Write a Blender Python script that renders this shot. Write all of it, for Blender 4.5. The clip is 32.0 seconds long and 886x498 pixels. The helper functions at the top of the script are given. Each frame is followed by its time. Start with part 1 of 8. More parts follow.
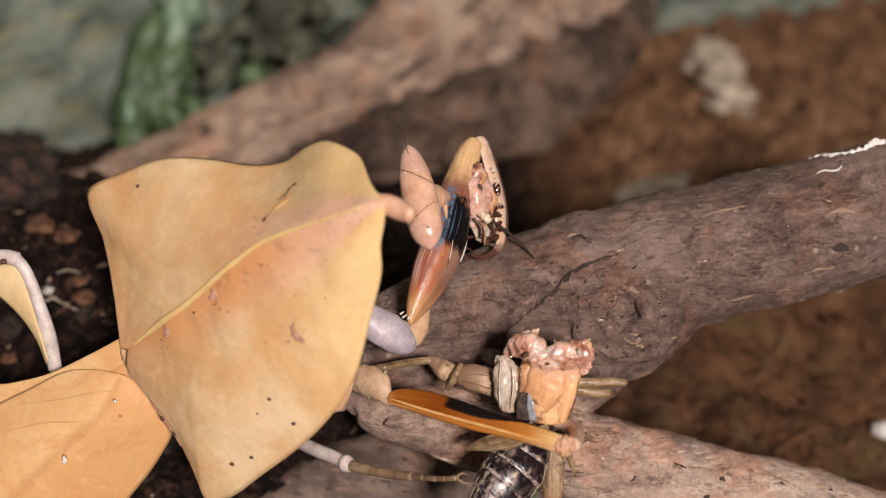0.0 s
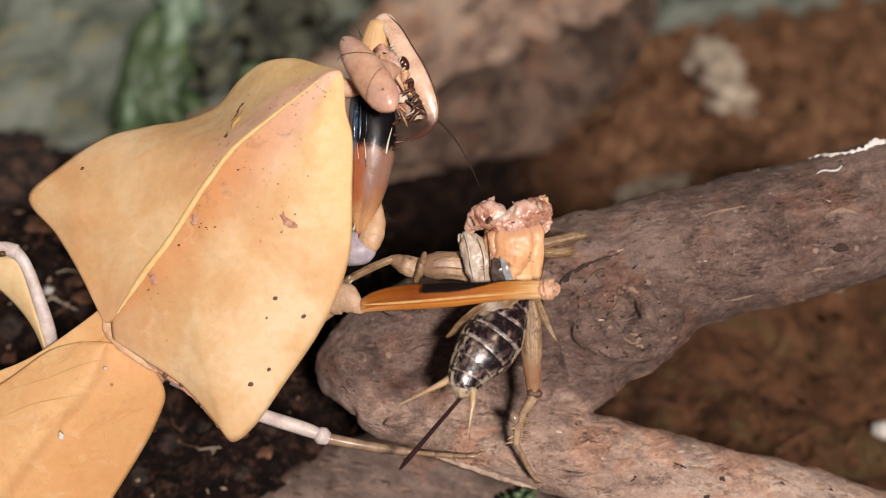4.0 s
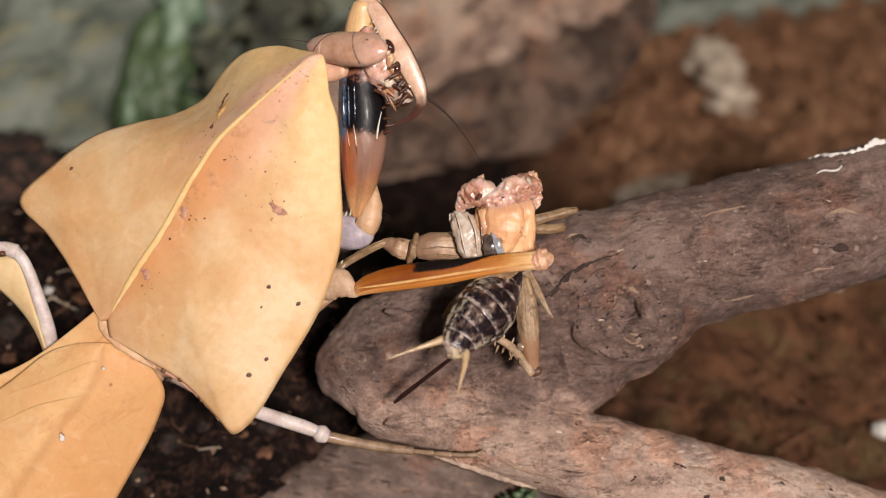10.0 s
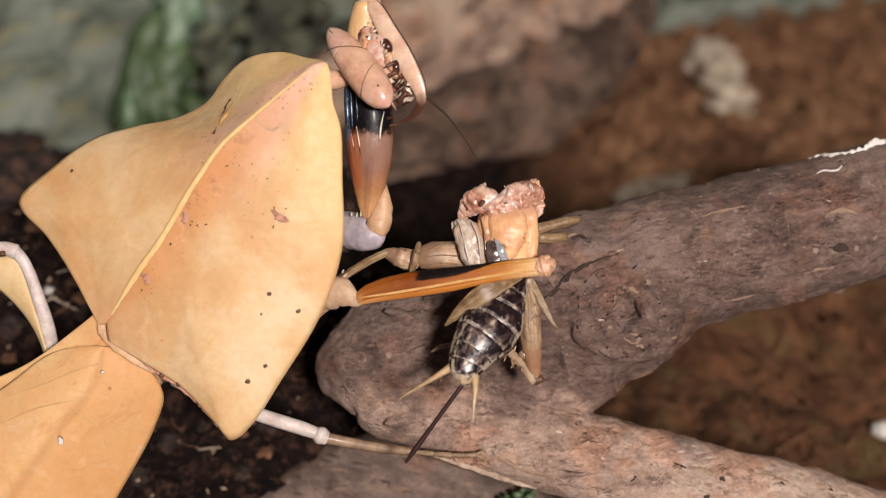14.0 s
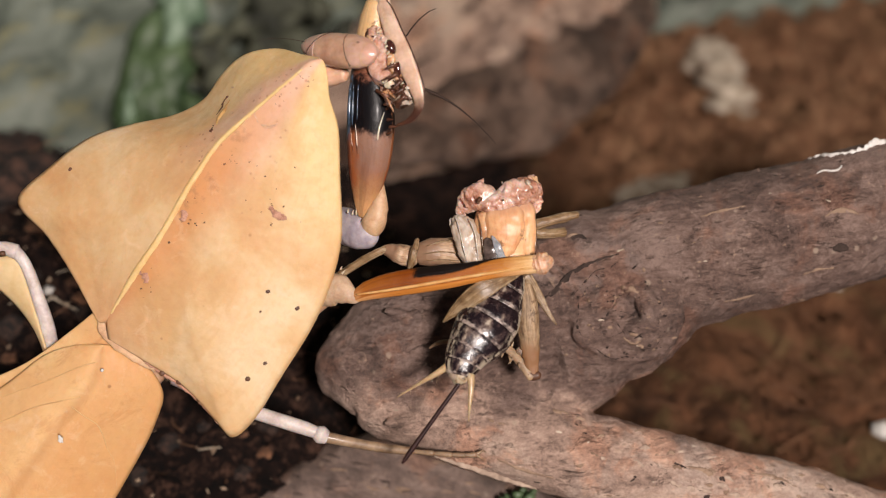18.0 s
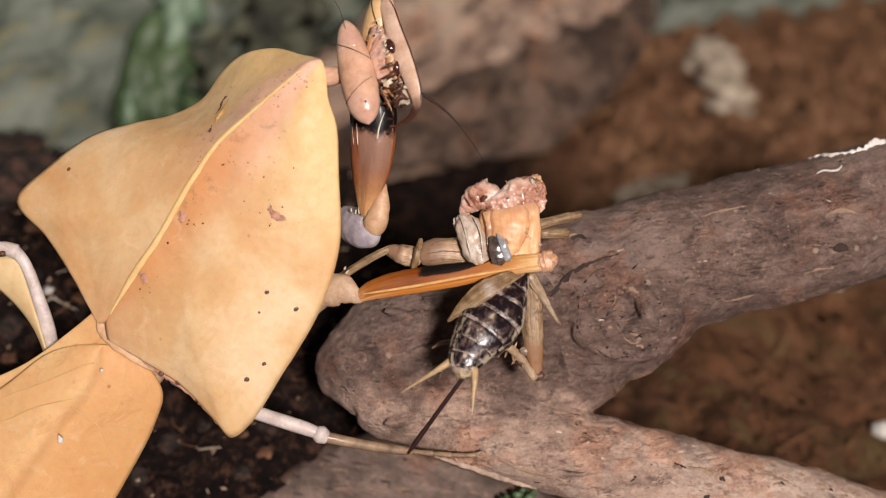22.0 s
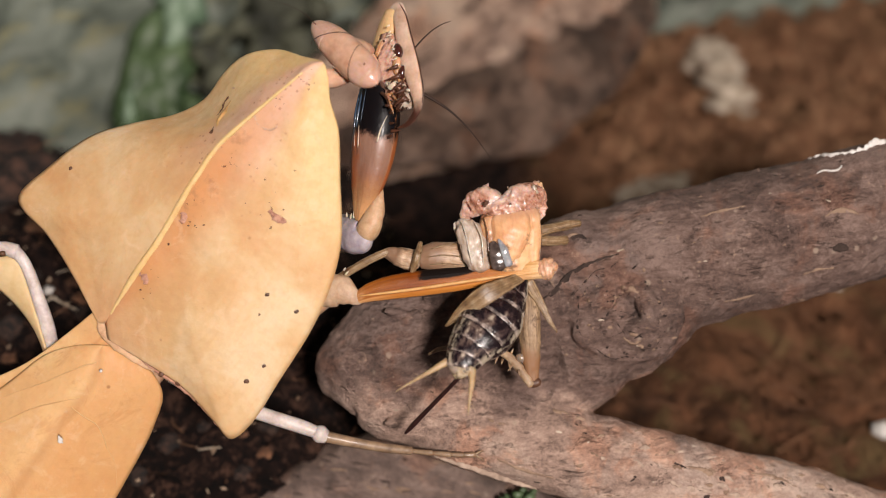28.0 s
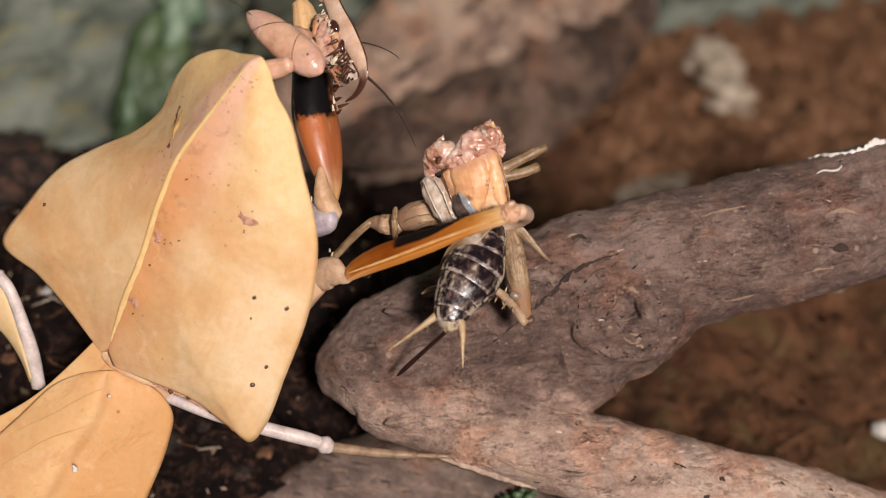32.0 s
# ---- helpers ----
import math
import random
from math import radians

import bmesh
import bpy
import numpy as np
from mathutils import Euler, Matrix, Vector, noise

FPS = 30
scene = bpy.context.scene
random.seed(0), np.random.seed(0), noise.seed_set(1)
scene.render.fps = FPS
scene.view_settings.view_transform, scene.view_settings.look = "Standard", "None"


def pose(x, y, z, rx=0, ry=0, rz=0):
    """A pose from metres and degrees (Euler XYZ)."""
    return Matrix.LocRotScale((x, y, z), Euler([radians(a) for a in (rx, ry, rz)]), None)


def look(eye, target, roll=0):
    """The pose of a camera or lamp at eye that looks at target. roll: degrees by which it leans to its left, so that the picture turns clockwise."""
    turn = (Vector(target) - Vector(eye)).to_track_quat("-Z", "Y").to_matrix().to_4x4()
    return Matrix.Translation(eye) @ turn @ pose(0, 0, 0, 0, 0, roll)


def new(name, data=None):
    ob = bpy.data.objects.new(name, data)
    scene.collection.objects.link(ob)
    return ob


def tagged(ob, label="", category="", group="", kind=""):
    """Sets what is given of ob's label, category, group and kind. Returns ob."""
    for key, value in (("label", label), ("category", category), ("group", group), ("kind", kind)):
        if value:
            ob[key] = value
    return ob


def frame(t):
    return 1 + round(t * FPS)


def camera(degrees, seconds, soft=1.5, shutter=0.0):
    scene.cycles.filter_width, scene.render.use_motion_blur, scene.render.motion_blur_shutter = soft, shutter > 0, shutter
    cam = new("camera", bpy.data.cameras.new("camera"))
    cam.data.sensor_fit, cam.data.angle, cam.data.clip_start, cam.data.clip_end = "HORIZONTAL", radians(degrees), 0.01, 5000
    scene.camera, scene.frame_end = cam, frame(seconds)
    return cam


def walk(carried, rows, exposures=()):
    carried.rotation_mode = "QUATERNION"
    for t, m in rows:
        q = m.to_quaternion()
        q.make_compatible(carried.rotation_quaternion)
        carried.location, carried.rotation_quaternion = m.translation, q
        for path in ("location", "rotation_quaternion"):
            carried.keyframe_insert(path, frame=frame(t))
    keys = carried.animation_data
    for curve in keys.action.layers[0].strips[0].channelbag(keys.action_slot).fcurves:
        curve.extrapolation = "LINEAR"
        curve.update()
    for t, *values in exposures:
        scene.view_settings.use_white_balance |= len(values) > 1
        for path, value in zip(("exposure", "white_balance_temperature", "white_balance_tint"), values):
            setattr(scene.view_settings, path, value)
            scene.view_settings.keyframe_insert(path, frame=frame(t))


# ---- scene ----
cam = camera(36, 32.0, soft=1.0)
EYE = (0.0, -0.0955, 0.120)
AIM = (0.0, 0.0, 0.046)
VIEW = look(EYE, AIM)
walk(cam, [(0, VIEW), (32, VIEW)])
cam.data.dof.use_dof = True
cam.data.dof.focus_distance = 0.1215
cam.data.dof.aperture_fstop = 20.0

# ---- light: a terrarium lamp overhead and the room's soft daylight ----
world = bpy.data.worlds.new("world")
scene.world = world
world.use_nodes = True
world.node_tree.nodes["Background"].inputs[0].default_value = (0.80, 0.88, 1.0, 1)
world.node_tree.nodes["Background"].inputs[1].default_value = 0.050
lamp_data = bpy.data.lights.new("terrarium_lamp", "AREA")
lamp_data.shape, lamp_data.size, lamp_data.energy = "DISK", 0.060, 3.0
lamp_data.color = (1.0, 0.885, 0.830)
lamp = new("terrarium_lamp", lamp_data)
lamp.matrix_world = look((0.095, -0.339, 0.316), AIM)

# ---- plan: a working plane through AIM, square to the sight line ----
# x and y run over the plane in twentieths of a millimetre from its upper left corner, z in mm towards the viewer
MM = 0.001
DIST = (Vector(EYE) - Vector(AIM)).length / MM
STAGE = VIEW.copy()
STAGE.translation = AIM
ORIGIN = {}
PARTS = {}


def sp(x, y, z=0.0):
    k = (DIST - z) / DIST / 19.973
    return Vector(((x - 784) * k, (441 - y) * k, z))


def smooth_line(pts, n):
    """n + 1 points on a smooth line through pts (rows of any width)."""
    p = np.array(pts, float)
    seg = np.linalg.norm(np.diff(p[:, :3], axis=0), axis=1) ** 0.5 + 1e-6
    t = np.concatenate([[0], np.cumsum(seg)])
    m = np.zeros_like(p)
    for i in range(len(p)):
        a, b = max(i - 1, 0), min(i + 1, len(p) - 1)
        m[i] = (p[b] - p[a]) / (t[b] - t[a])
    out = []
    for s in np.linspace(0, t[-1], n + 1):
        i = min(int(np.searchsorted(t, s, side="right")) - 1, len(p) - 2)
        h = t[i + 1] - t[i]
        u = (s - t[i]) / h
        out.append((2 * u**3 - 3 * u**2 + 1) * p[i] + (u**3 - 2 * u**2 + u) * h * m[i]
                   + (3 * u**2 - 2 * u**3) * p[i + 1] + (u**3 - u**2) * h * m[i + 1])
    return np.array(out)


def sweep(bm, pts, wide, deep=0.8, rings=14, seg=12, rough=0.0, grain=1.0, blunt=True, lift=None):
    """A tapered limb along pts (mm). wide: half widths (mm) across the view, deep: its depth as a share of that."""
    uv = bm.loops.layers.uv.verify()
    rows = smooth_line([(*p, w) for p, w in zip(pts, wide)], rings)
    c, r = rows[:, :3], np.maximum(rows[:, 3], 0.004)
    loops = []
    for i in range(len(c)):
        t = Vector(c[min(i + 1, len(c) - 1)] - c[max(i - 1, 0)]).normalized()
        side = t.cross(Vector((0, 0, 1)))
        side = Vector((1, 0, 0)) if side.length < 1e-4 else side.normalized()
        up = side.cross(t)
        ring = []
        for k in range(seg):
            a = 2 * math.pi * k / seg
            d = side * math.cos(a) * r[i] + up * math.sin(a) * r[i] * deep
            p = Vector(c[i]) + d
            if rough:
                q = p * grain
                p += d.normalized() * rough * (noise.noise(q) + 0.5 * noise.noise(q * 2.3))
            ring.append(bm.verts.new(p))
        loops.append(ring)
    n = len(loops)
    for i in range(n - 1):
        for k in range(seg):
            j = (k + 1) % seg
            f = bm.faces.new((loops[i][k], loops[i][j], loops[i + 1][j], loops[i + 1][k]))
            f.smooth = True
            for lp, (a, b) in zip(f.loops, ((k, i), (k + 1, i), (k + 1, i + 1), (k, i + 1))):
                lp[uv].uv = (a / seg, b / (n - 1))
    for ring, i, s in ((loops[0], 0, -1), (loops[-1], n - 1, 1)):
        t = Vector(c[min(i + 1, n - 1)] - c[max(i - 1, 0)]).normalized()
        tip = bm.verts.new(Vector(c[i]) + t * s * (r[i] * 0.55 if blunt else 0.02))
        for k in range(seg):
            j = (k + 1) % seg
            f = bm.faces.new((ring[k], ring[j], tip) if s > 0 else (ring[j], ring[k], tip))
            f.smooth = True
            for lp in f.loops:
                lp[uv].uv = (k / seg, 0.0 if s < 0 else 1.0)
    return bm


def limb(pts, wide, **kw):
    """sweep() on its own, with points in plan units and half widths in twentieths of a millimetre."""
    bm = bmesh.new()
    return sweep(bm, [sp(*p) for p in pts], [w / 20 for w in wide], **kw)


def add_limb(bm, pts, wide, **kw):
    return sweep(bm, [sp(*p) for p in pts], [w / 20 for w in wide], **kw)


def sheet(grid, thick):
    """A solid leaf from a grid of points (mm); uv: across, along."""
    bm = bmesh.new()
    uv = bm.loops.layers.uv.verify()
    rows, cols = len(grid), len(grid[0])
    nor = [[None] * cols for _ in range(rows)]
    for i in range(rows):
        for j in range(cols):
            a = grid[min(i + 1, rows - 1)][j] - grid[max(i - 1, 0)][j]
            b = grid[i][min(j + 1, cols - 1)] - grid[i][max(j - 1, 0)]
            m = a.cross(b)
            m = m.normalized() if m.length > 1e-9 else Vector((0, 0, 1))
            nor[i][j] = m if m.z > 0 else -m
    top, low = [], []
    for i in range(rows):
        top.append([]), low.append([])
        for j in range(cols):
            edge = 0.35 if i in (0, rows - 1) or j in (0, cols - 1) else 1.0
            top[i].append(bm.verts.new(grid[i][j] + nor[i][j] * thick * 0.5 * edge))
            low[i].append(bm.verts.new(grid[i][j] - nor[i][j] * thick * 0.5 * edge))

    def face(vs, cs):
        f = bm.faces.new(vs)
        f.smooth = True
        for lp, (i, j) in zip(f.loops, cs):
            lp[uv].uv = (j / (cols - 1), i / (rows - 1))
    for i in range(rows - 1):
        for j in range(cols - 1):
            cs = ((i, j), (i, j + 1), (i + 1, j + 1), (i + 1, j))
            face([top[a][b] for a, b in cs], cs)
            face([low[a][b] for a, b in cs[::-1]], cs[::-1])
    border = [(0, j) for j in range(cols)] + [(i, cols - 1) for i in range(1, rows)] \
        + [(rows - 1, j) for j in range(cols - 2, -1, -1)] + [(i, 0) for i in range(rows - 2, 0, -1)]
    for a, b in zip(border, border[1:] + border[:1]):
        face([top[a[0]][a[1]], low[a[0]][a[1]], low[b[0]][b[1]], top[b[0]][b[1]]], (a, a, b, b))
    bmesh.ops.recalc_face_normals(bm, faces=bm.faces)
    return bm


def blob(bm, centre, size, bumps=0.0, grain=1.0, turn=0.0, sub=3):
    """A lump: centre and half sizes in mm."""
    m = Matrix.Translation(centre) @ Matrix.Rotation(radians(turn), 4, "Z") @ Matrix.Diagonal((*size, 1))
    made = bmesh.ops.create_icosphere(bm, subdivisions=sub, radius=1.0, matrix=m)
    for v in made["verts"]:
        if bumps:
            d = (v.co - Vector(centre))
            v.co += d.normalized() * bumps * (noise.noise(v.co * grain) + 0.6 * noise.noise(v.co * grain * 2.7))
        for f in v.link_faces:
            f.smooth = True
    return bm


def thing(name, at, label, category, group=""):
    """An Empty on the working plane at the plan place at."""
    ob = new(name)
    ob.empty_display_size = 0.004
    p = sp(*at)
    ob.matrix_world = STAGE @ Matrix.Translation(p * MM)
    ORIGIN[ob] = p
    return tagged(ob, label, category, group)


def part(name, bm, material, parent, label="", pivot=None, key=""):
    """One mesh under a thing or a part; bm is in plan millimetres."""
    o = sp(*pivot) if pivot else ORIGIN[parent].copy()
    for v in bm.verts:
        v.co = (v.co - o) * MM
    me = bpy.data.meshes.new(name)
    bm.to_mesh(me)
    bm.free()
    me.materials.append(material)
    ob = new(name, me)
    ob.parent = parent
    ob.location = (o - ORIGIN[parent]) * MM
    ORIGIN[ob] = o
    if label:
        ob["label"] = label
    if key:
        PARTS[key] = ob
    return ob


def lone(name, bm, material, label, category, at, group="", kind=""):
    """A thing of one mesh on the plan."""
    o = sp(*at)
    for v in bm.verts:
        v.co = (v.co - o) * MM
    me = bpy.data.meshes.new(name)
    bm.to_mesh(me)
    bm.free()
    me.materials.append(material)
    ob = new(name, me)
    ob.matrix_world = STAGE @ Matrix.Translation(o * MM)
    ORIGIN[ob] = o
    return tagged(ob, label, category, group, kind)


# ---- materials ----
class Nodes:
    """Short hand for node trees."""

    def __init__(self, name):
        self.mat = bpy.data.materials.new(name)
        self.mat.use_nodes = True
        self.tree = self.mat.node_tree
        self.bsdf = self.tree.nodes["Principled BSDF"]

    def put(self, kind, **inputs):
        n = self.tree.nodes.new(kind)
        for k, v in inputs.items():
            self.set(n, k, v)
        return n

    def set(self, n, k, v):
        sock = n.inputs[int(k[1:])] if k[0] == "i" and k[1:].isdigit() else n.inputs[k]
        if isinstance(v, bpy.types.NodeSocket):
            self.tree.links.new(v, sock)
        else:
            sock.default_value = v

    def coords(self, which="Object", scale=(1, 1, 1)):
        tc = self.put("ShaderNodeTexCoord")
        mp = self.put("ShaderNodeMapping", Vector=tc.outputs[which], Scale=scale)
        return mp.outputs[0]

    def noise(self, vec, scale, detail=6, rough=0.6, warp=0.0):
        n = self.put("ShaderNodeTexNoise", Vector=vec, Scale=scale, Detail=detail, Roughness=rough, Distortion=warp)
        return n.outputs["Fac"]

    def ramp(self, fac, stops):
        n = self.put("ShaderNodeValToRGB", Fac=fac)
        e = n.color_ramp.elements
        e[0].position, e[1].position = stops[0][0], stops[-1][0]
        e[0].color, e[1].color = (*stops[0][1], 1), (*stops[-1][1], 1)
        for pos, col in stops[1:-1]:
            x = e.new(pos)
            x.color = (*col, 1)
        return n.outputs["Color"]

    def step(self, fac, lo, hi, a=0.0, b=1.0):
        n = self.put("ShaderNodeMapRange", i0=fac, i1=lo, i2=hi, i3=a, i4=b)
        n.interpolation_type = "SMOOTHSTEP"
        return n.outputs[0]

    def math(self, op, a, b=0.0):
        n = self.put("ShaderNodeMath", i0=a, i1=b)
        n.operation = op
        return n.outputs[0]

    def mix(self, fac, a, b, mode="MIX"):
        n = self.tree.nodes.new("ShaderNodeMix")
        n.data_type, n.blend_type = "RGBA", mode
        for sock, v in ((n.inputs[0], fac), (n.inputs[6], a), (n.inputs[7], b)):
            if isinstance(v, bpy.types.NodeSocket):
                self.tree.links.new(v, sock)
            else:
                sock.default_value = v if not isinstance(v, tuple) or len(v) == 4 else (*v, 1)
        return n.outputs[2]

    def bump(self, height, strength=0.3, distance=0.0002):
        n = self.put("ShaderNodeBump", Height=height, Strength=strength, Distance=distance)
        self.set(self.bsdf, "Normal", n.outputs[0])

    def done(self, color, rough=0.5, sss=0.0, coat=0.0, **more):
        self.set(self.bsdf, "Base Color", color if not isinstance(color, tuple) else (*color, 1))
        self.set(self.bsdf, "Roughness", rough)
        if sss:
            self.set(self.bsdf, "Subsurface Weight", sss)
            self.set(self.bsdf, "Subsurface Radius", (1.0, 0.5, 0.25))
            self.set(self.bsdf, "Subsurface Scale", 0.0008)
        if coat:
            self.set(self.bsdf, "Coat Weight", coat)
            self.set(self.bsdf, "Coat Roughness", 0.15)
        for k, v in more.items():
            self.set(self.bsdf, k.replace("_", " "), v)
        return self.mat


def chitin(name, dark, light, rough=0.4, sss=0.25, scale=900, coat=0.2, bump=0.15, tip=None):
    """Horny insect skin: two tones mottled at two scales."""
    k = Nodes(name)
    v = k.coords()
    a = k.noise(v, scale, 5)
    b = k.noise(v, scale * 5, 3)
    col = k.ramp(k.math("ADD", k.math("MULTIPLY", a, 0.75), k.math("MULTIPLY", b, 0.25)), ((0.35, dark), (0.65, light)))
    if tip:
        along = k.put("ShaderNodeSeparateXYZ", Vector=k.put("ShaderNodeTexCoord").outputs["UV"]).outputs[1]
        col = k.mix(k.step(k.math("ADD", along, k.math("MULTIPLY", k.math("SUBTRACT", a, 0.5), 0.2)), tip[0], tip[1]), col, tip[2])
    k.bump(b, bump, 0.00006)
    return k.done(col, rough, sss, coat)


def shell(name, dark, light, along, rough=0.25, scale=500):
    """Ribbed translucent shell with streaks along its length."""
    k = Nodes(name)
    g = k.coords("Object", along)
    v = k.coords()
    a = k.noise(g, scale, 5, 0.6, 0.3)
    b = k.noise(v, scale * 1.2, 4, 0.6)
    col = k.ramp(k.math("ADD", k.math("MULTIPLY", a, 0.65), k.math("MULTIPLY", b, 0.35)),
                 ((0.34, tuple(0.4 * q for q in dark)), (0.43, dark), (0.60, light)))
    k.bump(a, 0.35, 0.00012)
    return k.done(col, k.step(b, 0.35, 0.65, rough, rough + 0.25), 0.4, 0.1)


def leaf_skin(name, vein):
    """The dead-leaf skin of the shield and the wings."""
    k = Nodes(name)
    v = k.coords()
    uv = k.put("ShaderNodeTexCoord").outputs["UV"]
    xy = k.put("ShaderNodeSeparateXYZ", Vector=uv)
    u, w = xy.outputs[0], xy.outputs[1]
    big = k.noise(v, 110, 4, 0.6, 0.4)
    fine = k.noise(v, 1400, 4)
    col = k.ramp(big, ((0.36, (0.590, 0.340, 0.155)), (0.48, (0.625, 0.398, 0.198)), (0.56, (0.660, 0.455, 0.247)), (0.66, (0.695, 0.515, 0.312))) if vein
                 else ((0.34, (0.63, 0.34, 0.145)), (0.50, (0.69, 0.415, 0.19)), (0.64, (0.73, 0.48, 0.235))))
    if vein:
        # pink flush and brown stains beside the midrib, yellow towards the front
        off = k.math("ABSOLUTE", k.math("SUBTRACT", u, 0.50))
        flush = k.math("MULTIPLY", k.step(k.math("ADD", off, k.math("MULTIPLY", k.math("SUBTRACT", k.noise(v, 260, 5, 0.65, 0.5), 0.2), 0.16)), 0.13, 0.24, 1.0, 0.0),
                       k.step(w, 0.35, 0.75))
        front = k.math("MULTIPLY", k.step(w, 0.55, 0.85), k.step(off, 0.10, 0.25))
        col = k.mix(k.math("MULTIPLY", front, 0.45), col, (0.78, 0.55, 0.23))
        glow = k.math("MULTIPLY", k.step(k.math("ADD", k.math("SUBTRACT", u, 0.50), k.math("MULTIPLY", k.math("SUBTRACT", big, 0.5), 0.25)), 0.22, 0.34), k.step(w, 0.50, 0.78))
        col = k.mix(k.math("MULTIPLY", glow, 0.45), col, (0.76, 0.54, 0.26))
        col = k.mix(k.math("MULTIPLY", flush, 0.75), col, (0.70, 0.43, 0.32))
        side = k.math("SUBTRACT", u, 0.50)
        stain = k.math("MULTIPLY", k.step(side, 0.0, 0.012), k.step(side, 0.03, 0.16, 1.0, 0.0))
        stain = k.math("MULTIPLY", stain, k.step(w, 0.9, 0.5))
        col = k.mix(k.math("MULTIPLY", stain, 0.75), col, (0.62, 0.27, 0.10))
        grime = k.math("MULTIPLY", k.step(k.noise(v, 300, 6, 0.7), 0.55, 0.64), stain)
        col = k.mix(k.math("MULTIPLY", grime, 0.4), col, (0.26, 0.12, 0.06))
        pores = k.put("ShaderNodeTexVoronoi", Vector=v, Scale=1700.0)
        pore = k.math("MULTIPLY", k.step(pores.outputs["Distance"], 0.26, 0.14), k.step(k.noise(v, 500, 2), 0.50, 0.56))
        pore = k.math("MULTIPLY", pore, k.math("MULTIPLY", k.step(off, 0.22, 0.12), k.step(w, 0.40, 0.55)))
        col = k.mix(k.math("MULTIPLY", pore, 0.6), col, (0.34, 0.14, 0.08))
        base = k.step(w, 0.14, 0.0)
        col = k.mix(k.math("MULTIPLY", base, 0.6), col, (0.55, 0.30, 0.16))
    else:
        fold = k.step(k.math("ABSOLUTE", k.math("SUBTRACT", u, 0.52)), 0.0, 0.07, 1.0, 0.0)
        col = k.mix(k.math("MULTIPLY", fold, 0.4), col, (0.42, 0.18, 0.06))
        veins = k.put("ShaderNodeTexVoronoi", Vector=k.put("ShaderNodeMapping", Vector=uv, Scale=(3.0, 9.0, 1.0)).outputs[0], Scale=1.0)
        veins.feature = "DISTANCE_TO_EDGE"
        line = k.step(veins.outputs["Distance"], 0.0, 0.02, 1.0, 0.0)
        col = k.mix(k.math("MULTIPLY", line, k.step(big, 0.45, 0.6, 0.0, 0.12)), col, (0.45, 0.20, 0.06))
        col = k.mix(k.step(u, 0.5, 0.62, 0.0, 0.7), col, (0.61, 0.31, 0.12))
        blot = k.step(k.noise(v, 170, 8, 0.75, 1.2), 0.53, 0.62)
        col = k.mix(k.math("MULTIPLY", blot, 0.4), col, (0.50, 0.24, 0.09))
    speck = k.put("ShaderNodeTexVoronoi", Vector=v, Scale=420.0)
    pick = k.math("MULTIPLY", k.step(speck.outputs["Distance"], 0.11, 0.05), k.step(k.noise(v, 260, 2), 0.55, 0.62))
    col = k.mix(k.math("MULTIPLY", pick, 0.75), col, (0.26, 0.10, 0.04))
    fan = k.noise(k.put("ShaderNodeMapping", Vector=uv, Scale=(70.0, 5.0, 1.0)).outputs[0], 1.0, 5, 0.65, 0.6)
    col = k.mix(k.step(fan, 0.48, 0.66, 0.0, 0.08), col, (0.50, 0.25, 0.08))
    col = k.mix(k.step(k.noise(v, 420, 6, 0.7, 0.8), 0.54, 0.70, 0.0, 0.25), col, (0.80, 0.60, 0.40))
    col = k.mix(k.step(fine, 0.42, 0.70, 0.0, 0.16), col, (0.48, 0.25, 0.10))
    cells = k.put("ShaderNodeTexVoronoi", Vector=v, Scale=900.0).outputs["Distance"]
    k.bump(k.math("ADD", k.math("ADD", k.math("MULTIPLY", fine, 0.6), k.math("MULTIPLY", cells, 0.4)), k.noise(v, 260, 6, 0.65)), 0.40, 0.00016)
    edge = k.step(k.math("ABSOLUTE", k.math("SUBTRACT", u, 0.5)), 0.490, 0.499)
    col = k.mix(k.math("MULTIPLY", edge, 0.45), col, (0.42, 0.20, 0.07))
    return k.done(col, k.step(fine, 0.3, 0.7, 0.50, 0.68), 0.2, 0.0, Specular_IOR_Level=0.35)


